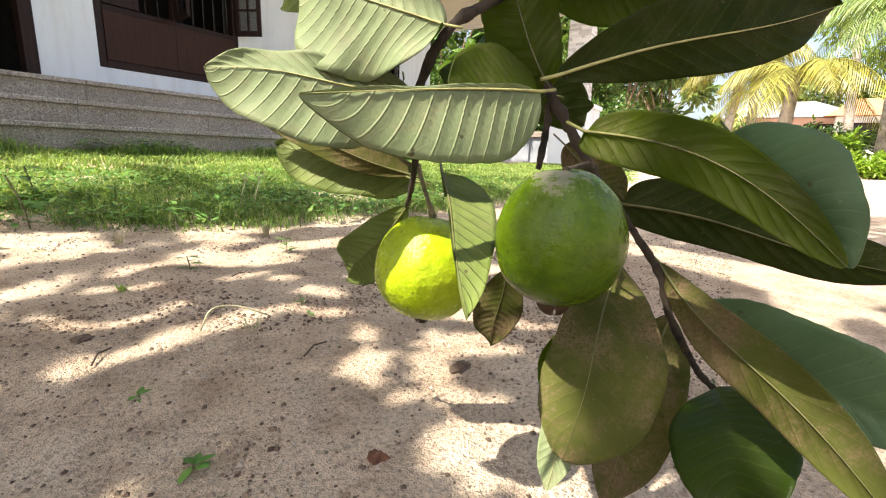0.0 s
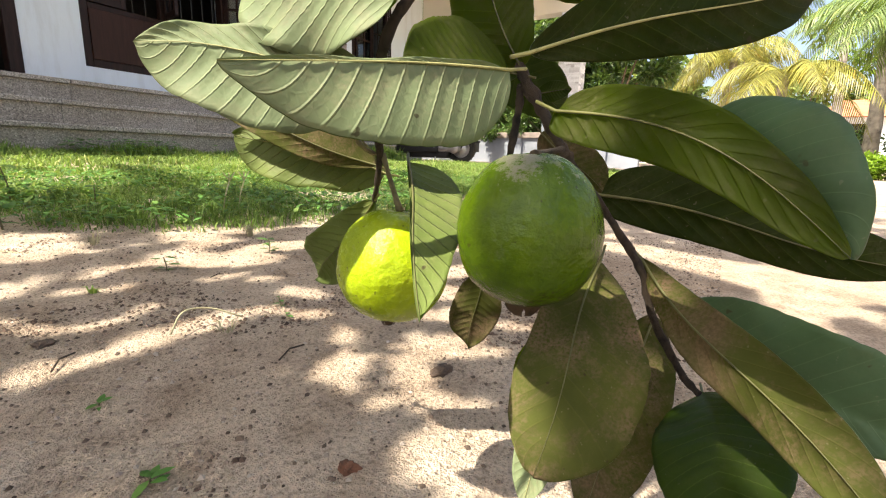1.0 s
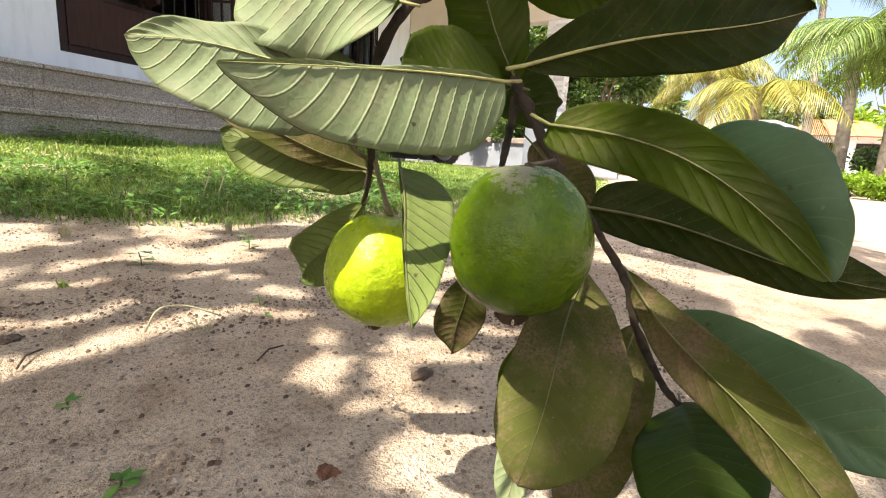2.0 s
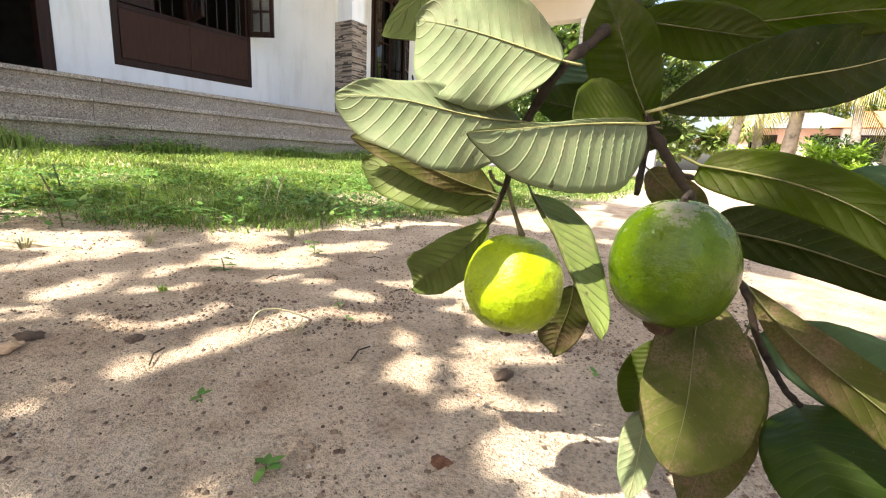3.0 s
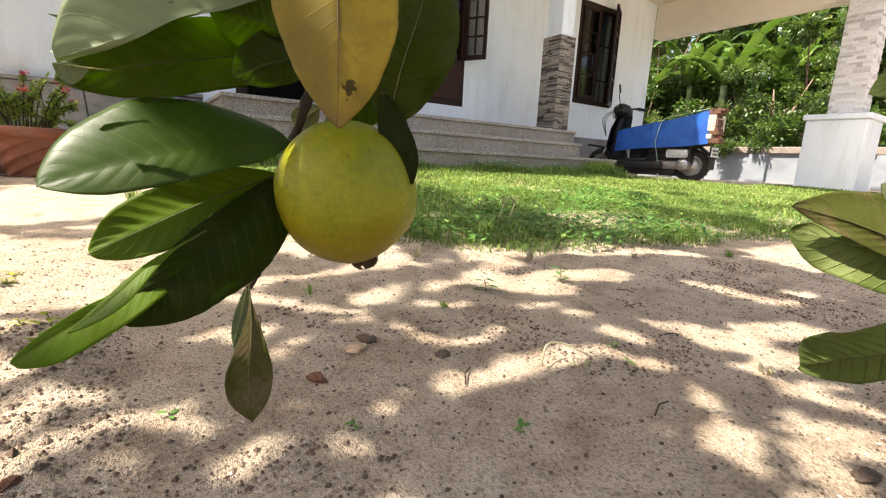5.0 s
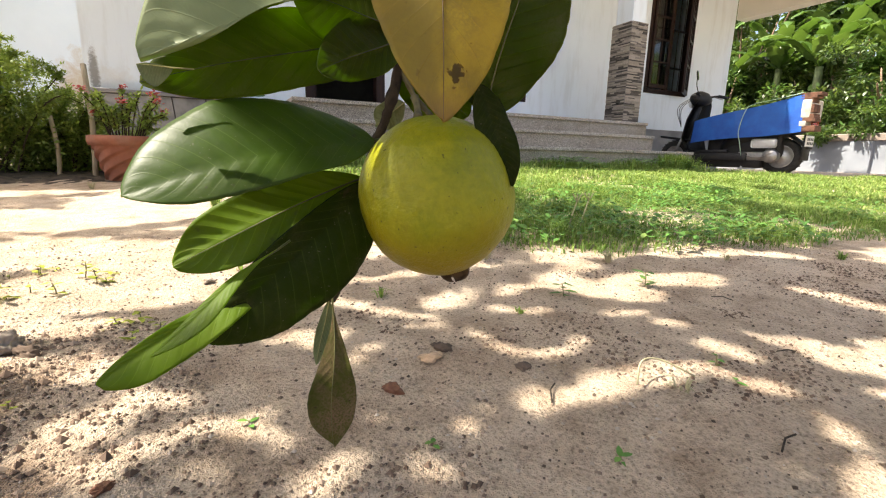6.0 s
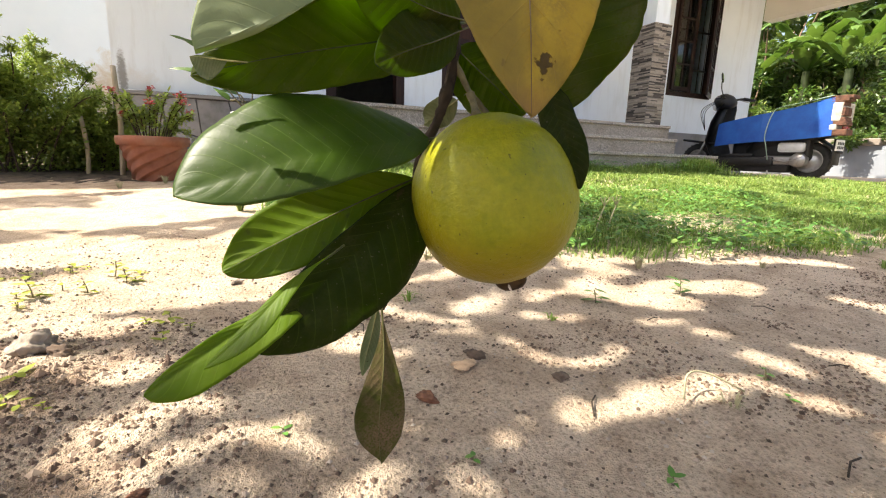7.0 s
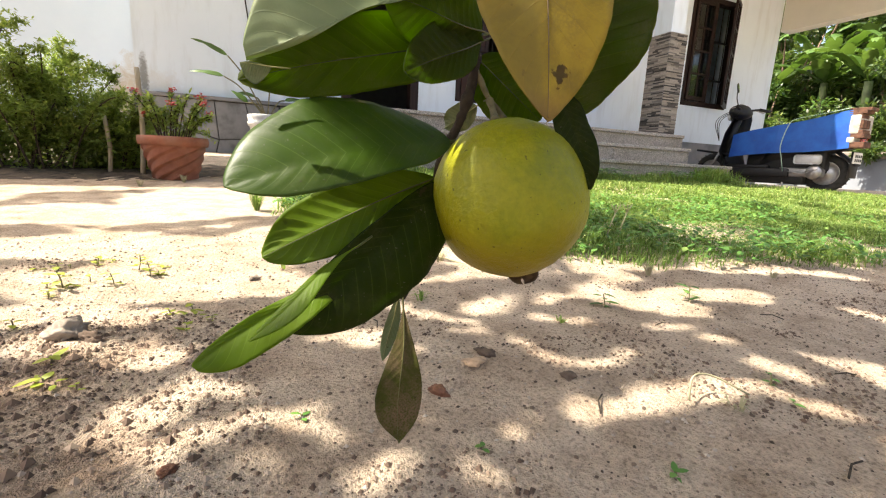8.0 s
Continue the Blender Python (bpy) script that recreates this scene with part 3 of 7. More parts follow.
leaf(branch_a, (0.2290, 1.1659, 0.1069), (0.1584, 1.1497, 0.0902), (-0.514, 0.300, 0.804), 0.0230, 0.0208, LEAF_TOP, LEAF_UNDER, MIDRIB_DARK, sag=0.08, fold=0.2, peak=0.5, blunt=0.6, arc=0, curl=(0, 0), twist=0, wave=1.4, relief=0.0009)
leaf(branch_a, (0.1875, 1.2378, 0.2420), (0.2759, 1.1433, 0.2784), (0.968, 0.180, 0.176), 0.0153, 0.0193, LEAF_UNDER, LEAF_SHADED, MIDRIB, sag=-0.06, fold=0.15, peak=0.55, blunt=0.5, arc=-0, curl=(0, 0), twist=0, wave=1.4, relief=0.0012)
leaf(branch_a, (0.1632, 1.2175, 0.2182), (0.1370, 1.1465, 0.1856), (0.951, -0.260, -0.166), 0.0097, 0.0090, LEAF_TOP, LEAF_OLIVE, MIDRIB_MID, sag=-0.06, fold=0.15, peak=0.30, blunt=0.42, arc=0.1, curl=(0, 0), twist=0, wave=1.4, relief=0.0012)
leaf(branch_a, (0.1737, 1.1746, 0.2176), (0.1417, 1.1450, 0.1847), (-0.749, 0.655, 0.094), 0.0174, 0.0023, LEAF_SKY_SHEEN, LEAF_UNDER, MIDRIB_DARK, sag=0.08, fold=0.2, peak=0.5, blunt=0.6, arc=0, curl=(-0.3, 0), twist=0, wave=1.4, relief=0.0009)
leaf(branch_a, (0.2149, 1.2129, 0.1893), (0.2356, 1.1042, 0.1689), (0.989, 0.111, -0.102), 0.0113, 0.0156, LEAF_UNDER, LEAF_SHADED, MIDRIB_MID, sag=-0.05, fold=0.15, peak=0.32, blunt=0.45, arc=-0, curl=(0, 0), twist=0, wave=1.4, relief=0.0012)
leaf(branch_a, (0.1958, 1.2437, 0.2385), (0.1875, 1.2683, 0.2924), (0.937, 0.306, 0.171), 0.0146, 0.0177, LEAF_TOP, LEAF_OLIVE, MIDRIB_MID, sag=-0.05, fold=0.15, peak=0.5, blunt=0.5, arc=-0, curl=(0, 0), twist=0, wave=1.4, relief=0.0012)
leaf(branch_a, (0.1959, 1.2445, 0.2361), (0.1998, 1.3034, 0.2505), (0.982, 0.159, 0.100), 0.0117, 0.0098, LEAF_UNDER, LEAF_TOP, MIDRIB_MID, sag=-0.06, fold=0.15, peak=0.5, blunt=0.6, arc=-0, curl=(0, 0), twist=0, wave=1.4, relief=0.0012)
leaf(branch_a, (0.2279, 1.2557, 0.2890), (0.2553, 1.1303, 0.2877), (0.926, 0.198, 0.320), 0.0119, 0.0148, LEAF_TOP, LEAF_OLIVE, MIDRIB_MID, sag=-0.04, fold=0.15, peak=0.5, blunt=0.6, arc=-0, curl=(0, 0), twist=0, wave=1.4, relief=0.0012)
leaf(branch_a, (0.2285, 1.2455, 0.2156), (0.2387, 1.2165, 0.1887), (0.958, 0.284, 0.047), 0.0107, 0.0107, LEAF_UNDER, LEAF_UNDER_DUSTY, MIDRIB_MID, sag=-0.06, fold=0.15, peak=0.5, blunt=0.45, arc=-0, curl=(0, 0), twist=0, wave=1.4, relief=0.0012)
leaf(branch_a, (0.2209, 1.2468, 0.2322), (0.2246, 1.2317, 0.2339), (0.956, 0.275, 0.100), 0.0045, 0.0045, LEAF_UNDER, LEAF_TOP, MIDRIB_MID, sag=-0.06, fold=0.15, peak=0.5, blunt=0.6, arc=-0, curl=(0, 0), twist=0, wave=1.4, relief=0.0012)
leaf(branch_a, (0.2452, 1.2869, 0.2648), (0.2831, 1.2521, 0.2291), (0.849, 0.426, 0.312), 0.0163, 0.0163, LEAF_UNDER, LEAF_TOP, MIDRIB_MID, sag=-0.06, fold=0.15, peak=0.5, blunt=0.5, arc=-0, curl=(0, 0), twist=0, wave=1.4, relief=0.0012)
leaf(branch_a, (0.2203, 1.2619, 0.2890), (0.2273, 1.1999, 0.2752), (0.967, 0.126, 0.222), 0.0135, 0.0123, LEAF_TOP, LEAF_OLIVE, MIDRIB_MID, sag=-0.04, fold=0.15, peak=0.5, blunt=0.6, arc=-0, curl=(0, 0), twist=0, wave=1.4, relief=0.0012)
leaf(branch_a, (0.2359, 1.2741, 0.2783), (0.2208, 1.3001, 0.2408), (0.875, 0.449, -0.182), 0.0136, 0.0136, LEAF_UNDER, LEAF_SKY_SHEEN, MIDRIB_MID, sag=-0.06, fold=0.15, peak=0.5, blunt=0.5, arc=-0, curl=(0, 0), twist=0, wave=1.4, relief=0.0012)
twig("twig", branch_a, [(0.2421, 1.2668, 0.3602), (0.2167, 1.2609, 0.3048), (0.2026, 1.2524, 0.2579), (0.1950, 1.2424, 0.2355), (0.1930, 1.2330, 0.2218), (0.1923, 1.2243, 0.2086), (0.1932, 1.2196, 0.2010)], 0.0025, 0.0019, BARK)
twig("twig", branch_a, [(0.1939, 1.2429, 0.2320), (0.1912, 1.2425, 0.2190), (0.1861, 1.2426, 0.2044)], 0.0016, 0.0013, BARK)
twig("twig", branch_a, [(0.1977, 1.2646, 0.2825), (0.1760, 1.2670, 0.2690), (0.1575, 1.2725, 0.2560), (0.1600, 1.2885, 0.2325), (0.1860, 1.3080, 0.2030), (0.2017, 1.3245, 0.1796)], 0.0023, 0.0014, BARK)
twig("twig", branch_a, [(0.1926, 1.2262, 0.2142), (0.1943, 1.2196, 0.2131), (0.1950, 1.2118, 0.2152)], 0.0010, 0.0008, BARK)
twig("twig", branch_a, [(0.1932, 1.2196, 0.2010), (0.2140, 1.2065, 0.1777), (0.2093, 1.1931, 0.1607), (0.2086, 1.1877, 0.1443), (0.2057, 1.1743, 0.1236), (0.2019, 1.1673, 0.1188)], 0.0018, 0.0012, BARK)
twig("flower_stub", branch_a, [(0.1860, 1.3080, 0.2030), (0.1790, 1.3110, 0.2060), (0.1730, 1.3110, 0.2110)], 0.0008, 0.0011, STALK)
guava((0.1838, 1.2975, 0.1523), 0.0262, 0.0268, (0.1880, 1.3080, 0.2040), FRUIT_LIME, "young lime-green guava hanging under pale leaves", (0.1, -0.05, 1), 1, 0.7)
guava((0.1560, 1.2216, 0.1810), 0.0231, 0.0247, (0.1831, 1.2210, 0.2071), FRUIT_GREEN, "hard dark green guava with a scuffed grey crown", (-0.1, -0.05, 1), 2, 1.3, BARK)
branch_b = thing("guava_branch", (-0.034, 1.578, 0.286), "drooping guava branch with one yellowing leaf and fruit", "branch")
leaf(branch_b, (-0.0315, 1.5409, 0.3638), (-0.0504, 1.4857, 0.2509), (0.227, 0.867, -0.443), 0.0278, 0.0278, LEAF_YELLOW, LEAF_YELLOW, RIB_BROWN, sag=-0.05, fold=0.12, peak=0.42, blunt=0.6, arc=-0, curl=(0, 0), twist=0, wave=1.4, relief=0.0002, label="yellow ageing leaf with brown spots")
leaf(branch_b, (-0.0434, 1.5868, 0.2473), (-0.1565, 1.5611, 0.2205), (0.120, -0.720, 0.680), 0.0180, 0.0370, LEAF_GLOSS, LEAF_UNDER, MIDRIB_DARK, sag=0.06, fold=0.08, peak=0.52, blunt=0.5, arc=0, curl=(0, -0.1), twist=0, wave=0.5, relief=0.0005)
leaf(branch_b, (-0.0474, 1.5964, 0.2256), (-0.1422, 1.5721, 0.1873), (-0.096, 0.863, -0.496), 0.0179, 0.0150, LEAF_UNDER, LEAF_BACKLIT, MIDRIB_MID, sag=-0.06, fold=0.15, peak=0.58, blunt=0.45, arc=-0, curl=(0, 0), twist=0, wave=1.4, relief=0.0012)
leaf(branch_b, (-0.0481, 1.5838, 0.2232), (-0.1318, 1.5618, 0.1535), (0.120, -0.949, 0.290), 0.0292, 0.0116, LEAF_SHADED, LEAF_OLIVE, MIDRIB_DARK, sag=0.04, fold=0.2, peak=0.45, blunt=0.5, arc=0, curl=(-0.2, 0.1), twist=0, wave=1.4, relief=0.0009)
# narrow blade added for the lit, rolled rim of the leaf before
leaf(branch_b, (-0.0991, 1.5574, 0.1957), (-0.1486, 1.5328, 0.1623), (-0.183, -0.563, 0.806), 0.0066, 0.0027, LEAF_BACKLIT, LEAF_UNDER, MIDRIB_DARK, sag=0.03, fold=0.2, peak=0.68, blunt=0.7, arc=0, curl=(0, 0), twist=0, wave=0.8, relief=0.0009)
leaf(branch_b, (-0.0923, 1.5773, 0.1856), (-0.1715, 1.5540, 0.1450), (-0.019, -0.809, 0.587), 0.0140, 0.0036, LEAF_BACKLIT, LEAF_UNDER, MIDRIB_DARK, sag=0.02, fold=0.2, peak=0.66, blunt=0.36, arc=0, curl=(0, 0), twist=0, wave=1.4, relief=0.0009)
leaf(branch_b, (-0.0689, 1.5829, 0.1572), (-0.0727, 1.5714, 0.0769), (0.253, 0.938, -0.237), 0.0128, 0.0132, LEAF_TOP, LEAF_UNDER_DUSTY, MIDRIB_MID, sag=-0.06, fold=0.2, peak=0.68, blunt=0.8, arc=-0, curl=(0, 0), twist=0, wave=1.4, relief=0.0006)
leaf(branch_b, (-0.0685, 1.5937, 0.1563), (-0.0774, 1.5920, 0.1180), (0.280, 0.946, -0.164), 0.0038, 0.0045, LEAF_TOP, LEAF_UNDER, MIDRIB, sag=-0.06, fold=0.15, peak=0.5, blunt=0.6, arc=-0, curl=(0, 0), twist=0, wave=1.4, relief=0.0012)
leaf(branch_b, (-0.0205, 1.5894, 0.3363), (-0.1464, 1.5714, 0.2753), (0.150, -0.850, 0.500), 0.0031, 0.0353, LEAF_PALE_SHEEN, LEAF_OLIVE, MIDRIB_DARK, sag=0.06, fold=0.1, peak=0.55, blunt=0.5, arc=0, curl=(0, 0), twist=0, wave=1.8, relief=0.0009)
leaf(branch_b, (-0.0244, 1.6023, 0.3078), (-0.1505, 1.5986, 0.2693), (-0.150, 0.982, 0.118), 0.0197, 0.0180, LEAF_TOP, LEAF_OLIVE, MIDRIB_DARK, sag=-0.04, fold=0.1, peak=0.5, blunt=0.5, arc=-0, curl=(0, 0), twist=0, wave=1.4, relief=0.0012)
leaf(branch_b, (-0.1355, 1.5849, 0.2746), (-0.1491, 1.5835, 0.2747), (-0.101, 0.979, -0.178), 0.0010, 0.0085, LEAF_TOP, LEAF_UNDER, MIDRIB, sag=-0.02, fold=0.1, peak=0.6, blunt=0.6, arc=-0, curl=(0, 0), twist=0, wave=0.4, relief=0.0012)
leaf(branch_b, (-0.0230, 1.5958, 0.3037), (-0.0739, 1.5771, 0.2785), (-0.312, 0.947, -0.075), 0.0171, 0.0128, LEAF_TOP, LEAF_OLIVE, MIDRIB_MID, sag=-0.06, fold=0.15, peak=0.5, blunt=0.45, arc=-0, curl=(0, 0), twist=0, wave=1.4, relief=0.0012)
leaf(branch_b, (-0.0251, 1.5915, 0.3080), (-0.0842, 1.5770, 0.3123), (-0.196, 0.904, 0.380), 0.0191, 0.0191, LEAF_TOP, LEAF_OLIVE, MIDRIB_MID, sag=-0.06, fold=0.15, peak=0.5, blunt=0.45, arc=-0, curl=(0, 0), twist=0, wave=1.4, relief=0.0012)
leaf(branch_b, (0.0095, 1.5569, 0.2615), (0.0260, 1.5419, 0.3498), (0.528, 0.847, 0.064), 0.0270, 0.0270, LEAF_SKY_SHEEN, LEAF_OLIVE, MIDRIB_MID, sag=-0.05, fold=0.1, peak=0.5, blunt=0.5, arc=-0, curl=(0, 0), twist=0, wave=1.4, relief=0.0012)
leaf(branch_b, (0.0044, 1.5553, 0.2760), (0.0140, 1.5345, 0.2250), (-0.488, -0.837, 0.246), 0.0089, 0.0096, LEAF_SHADED, LEAF_UNDER, MIDRIB_DARK, sag=0.06, fold=0.15, peak=0.5, blunt=0.6, arc=0, curl=(0, 0), twist=0, wave=1.4, relief=0.0009)
leaf(branch_b, (-0.0211, 1.6032, 0.2962), (0.0174, 1.5902, 0.2631), (0.446, 0.877, 0.178), 0.0200, 0.0162, LEAF_TOP, LEAF_OLIVE, MIDRIB_MID, sag=-0.06, fold=0.15, peak=0.5, blunt=0.45, arc=-0, curl=(0, 0), twist=0, wave=1.4, relief=0.0012)
leaf(branch_b, (-0.0163, 1.6102, 0.2705), (-0.0280, 1.6314, 0.2576), (0.686, 0.615, 0.387), 0.0086, 0.0086, LEAF_TOP, LEAF_UNDER, MIDRIB, sag=-0.06, fold=0.15, peak=0.5, blunt=0.6, arc=-0, curl=(0, 0), twist=0, wave=1.4, relief=0.0012)
twig("twig", branch_b, [(-0.0022, 1.6308, 0.3949), (-0.0130, 1.6124, 0.3443), (-0.0222, 1.6039, 0.3085), (-0.0249, 1.5998, 0.2839), (-0.0324, 1.5992, 0.2591), (-0.0384, 1.6125, 0.2340), (-0.0430, 1.6180, 0.1960), (-0.0560, 1.6000, 0.1740), (-0.0685, 1.5840, 0.1585)], 0.0037, 0.0018, BARK)
twig("twig", branch_b, [(-0.0243, 1.6016, 0.2931), (-0.0177, 1.5945, 0.2749), (-0.0086, 1.5871, 0.2613)], 0.0016, 0.0015, STALK)
guava((-0.0128, 1.5688, 0.2177), 0.0432, 0.0436, (-0.0165, 1.5931, 0.2718), FRUIT_RIPE, "ripening yellow-green guava with a dry brown calyx", (-0.25, 0.1, 1), 3)
# stretches of the two branches kept in the sun by gaps put in the crown
sunlit((0.157, 1.289, 0.234), (0.105, 1.351, 0.241), 0.028)
sunlit((0.087, 1.276, 0.224), (0.152, 1.253, 0.230), 0.024)
sunlit((0.139, 1.336, 0.276), (0.147, 1.308, 0.267), 0.024)
sunlit((0.180, 1.298, 0.165), (0.184, 1.297, 0.150), 0.030)
sunlit((0.114, 1.235, 0.160), (0.130, 1.248, 0.170), 0.014)
sunlit((0.153, 1.207, 0.228), (0.155, 1.207, 0.228), 0.008)
sunlit((0.229, 1.397, 0.121), (0.225, 1.390, 0.128), 0.010)
sunlit((0.178, 1.157, 0.140), (0.150, 1.129, 0.122), 0.010)
sunlit((-0.152, 1.562, 0.222), (-0.110, 1.573, 0.230), 0.018)
sunlit((-0.174, 1.553, 0.140), (-0.100, 1.568, 0.180), 0.022)
sunlit((-0.142, 1.572, 0.187), (-0.110, 1.580, 0.200), 0.012)
sunlit((-0.035, 1.505, 0.290), (-0.040, 1.500, 0.280), 0.006)

# ---- ground ----
def ground_z(x, y):
    """Level yard that climbs gently to the house."""
    s = max(0.0, y - 1.35)
    rise = 0.048 * (s - 0.15 + 0.15 * math.exp(-s / 0.15))
    if y > 6.5:
        rise = 0.048 * 5.0 + 0.004 * min(20, y - 6.5)
    if x > 4.45:
        w = min(1, (x - 4.45) / 1.5)
        rise = rise * (1 - w) + w * min(rise, 0.115)
    return rise


def sand_z(x, y):
    """Ground level with its footprints, ripples and the lumpy turned soil by the edge of the yard."""
    near = math.exp(-(((x - 0.3) / 2.5) ** 2 + ((y - 1.9) / 2.5) ** 2))
    p = Vector((x, y, 0))
    z = ground_z(x, y) + near * (0.010 * noise.noise(p * 2.2) + 0.006 * noise.noise(p * 6.5) + 0.0035 * noise.noise(p * 17) + 0.0018 * noise.noise(p * 38))
    dug = min(1, max(0, (-0.10 - x) / 0.10)) * min(1, max(0, (2.1 - y) / 0.15)) * min(1, max(0, (x + 1.2) / 0.2))
    if dug:
        z += dug * (0.013 * max(0, noise.noise(p * 13)) + 0.008 * max(0, noise.noise(p * 27)))
    return z


def ground_line(lo, hi, a, b, step):
    """Grid lines: fine between a and b, ever wider beyond, out to lo and hi."""
    mid = list(np.arange(a, b + 1e-6, step))
    out, d, p = [], step, b
    while p < hi:
        d *= 1.22
        p += d
        out.append(p)
    left, d, p = [], step, a
    while p > lo:
        d *= 1.22
        p -= d
        left.append(p)
    return left[::-1] + mid + out


def make_ground():
    xs = ground_line(-300, 300, -1.3, 2.0, 0.014)
    ys = ground_line(-300, 300, 1.0, 2.6, 0.014)
    verts, faces = [], []
    nx = len(xs)
    for y in ys:
        for x in xs:
            verts.append((x, y, sand_z(x, y)))
    for j in range(len(ys) - 1):
        for i in range(nx - 1):
            a = j * nx + i
            faces.append((a, a + 1, a + nx + 1, a + nx))
    me = bpy.data.meshes.new("ground")
    me.from_pydata(verts, [], faces)
    me.materials.append(SAND)
    for p in me.polygons:
        p.use_smooth = True
    return tagged(new("ground", me), "pale sandy yard with small stones and debris", "ground", kind="structure")


make_ground()

# ---- house front ----
WALL_Y, FLOOR_Z, STEP_Y = 6.264, 0.669, 4.60


def wall_with_openings(name, x0, x1, z0, z1, y0, y1, holes, material, label):
    """A thick wall in x-z with rectangular openings through it."""
    bm = bmesh.new()
    xs = sorted({x0, x1, *[h[0] for h in holes], *[h[1] for h in holes]})
    for a, b in zip(xs, xs[1:]):
        cuts = sorted((h[2], h[3]) for h in holes if h[0] <= a and h[1] >= b)
        z = z0
        for c, d in cuts:
            if c > z:
                box(a, b, y0, y1, z, c, bm=bm)
            z = d
        if z < z1:
            box(a, b, y0, y1, z, z1, bm=bm)
    bmesh.ops.remove_doubles(bm, verts=bm.verts, dist=1e-4)
    return single(name, bm, material, label, "wall", kind="structure")


DOOR = (0.71, 1.555, FLOOR_Z, 2.75)
WIN1 = (2.0, 3.435, 0.932, 2.55)
WIN2 = (5.52, 6.45, 1.215, 2.70)
wall_with_openings("wall_front", -1.09, 7.42, 0.0, 3.4, WALL_Y, WALL_Y + 0.2, [DOOR, WIN1, WIN2], WALL, "white painted house front with door and windows")
single("wall_side", box(7.22, 7.42, WALL_Y + 0.2, 11.0, 0.0, 3.4), WALL, "white painted side wall of the house", "wall", kind="structure")
single("wall_left_side", box(-1.09, -0.89, WALL_Y + 0.2, 11.0, 0.0, 3.4), WALL, "white painted side wall of the house", "wall", kind="structure")
single("wall_back", box(-1.09, 7.42, 11.0, 11.2, 0.0, 3.4), INDOOR, "plaster wall inside the house, coloured dark for room shade", "wall", kind="structure")
single("room_floor", box(-0.89, 7.22, WALL_Y + 0.2, 11.0, 0.0, FLOOR_Z - 0.01), GRANITE, "dark floor inside the house", "floor", kind="structure")
single("room_ceiling", box(-1.09, 7.42, WALL_Y, 11.2, 3.4, 3.55), WALL, "white house ceiling slab", "ceiling", kind="structure")
single("wall_garden_left", box(-9.0, -1.1, 7.0, 7.2, 0.0, 3.2), WASH, "white stained garden wall with skylight blue in its colour", "wall", kind="structure")

# two unseen walls added to hold back bright light from the horizon
single("horizon_block", box(-9.0, 12.0, -3.2, -3.0, -0.05, 2.4), GREYPAINT, "unseen plain grey wall added to block horizon light", "wall", kind="structure")
single("horizon_block_side", box(-9.2, -9.0, -3.2, 7.2, -0.05, 2.4), GREYPAINT, "unseen plain grey wall added to block horizon light", "wall", kind="structure")

# porch roof and carport
single("porch_ceiling", box(-1.3, 7.65, 4.84, WALL_Y - 0.002, 3.0, 3.15), CREAM, "cream painted porch ceiling slab", "ceiling", kind="structure")
single("carport_ceiling", box(4.6, 7.65, 3.2, 4.838, 3.0, 3.15), CREAM, "cream painted carport ceiling slab", "ceiling", kind="structure")
single("carport_beam", box(7.425, 7.65, 3.2, WALL_Y - 0.002, 2.46, 2.998, 0.006), CREAM, "deep cream painted carport edge beam", "beam", kind="structure")

# porch floor and steps
porch = thing("porch_steps", (0.45, STEP_Y, 0.14), "three grey granite-faced porch steps with nosings", "steps", kind="structure")
STEPS = [(STEP_Y, 0.338, 4.49), (STEP_Y + 0.29, 0.503, 4.205), (STEP_Y + 0.58, FLOOR_Z, 4.425)]
STEP_LEFT = 0.42
for k, (y, z, xr) in enumerate(STEPS):
    yb = STEPS[k + 1][0] + 0.05 if k < 2 else WALL_Y - 0.002
    zb = 0.0 if k == 0 else STEPS[k - 1][1] - 0.03
    part("step_core", box(STEP_LEFT + 0.02, xr - 0.02, y + 0.04, yb, zb, z - 0.032), GRANITE, porch, smooth=False)
    n = 4
    joints = [STEP_LEFT + (xr - STEP_LEFT) * (i + (0.12 * math.sin(i * 7 + k * 3) if 0 < i < n else 0)) / n for i in range(n + 1)]
    for a, b in zip(joints, joints[1:]):
        part("riser_slab", box(a + 0.001, b - 0.001, y + 0.022, y + 0.0395, zb + 0.001, z - 0.0325, 0.001), GRANITE, porch, smooth=False)
        part("nosing_slab", box(a + 0.0012, b - 0.0012, y, yb - (0.052 if k < 2 else 0), z - 0.032, z, 0.006, seg=2), NOSING, porch, smooth=False)
    part("end_slab", box(xr - 0.0195, xr - 0.003, y + 0.041, yb, zb, z - 0.0325, 0.001), NOSING, porch, smooth=False)

# plinth to the left of the steps
PAVE = plain("grey cement paving", (0.24, 0.24, 0.245), 0.85, vary=0.22, scale=7)
JOINT = plain("dark cement joint", (0.07, 0.068, 0.066), 0.9)
plinth = single("plinth", box(-1.11, STEP_LEFT - 0.004, WALL_Y - 0.03, WALL_Y - 0.002, 0.0, 0.70), JOINT, "grey crazy-paved plinth with dark joints", "plinth", kind="structure")


def plinth_corner(i, j):
    q = noise.noise_vector(Vector((i * 1.7, j * 2.3, 0.5)))
    return (min(STEP_LEFT - 0.006, max(-1.11, -1.11 + 0.305 * i + (0.10 * q.x if 0 < i < 5 else 0) + (0.07 if j == 1 else 0))), 0.02 + 0.34 * j + (0.09 * q.y if j == 1 else 0))


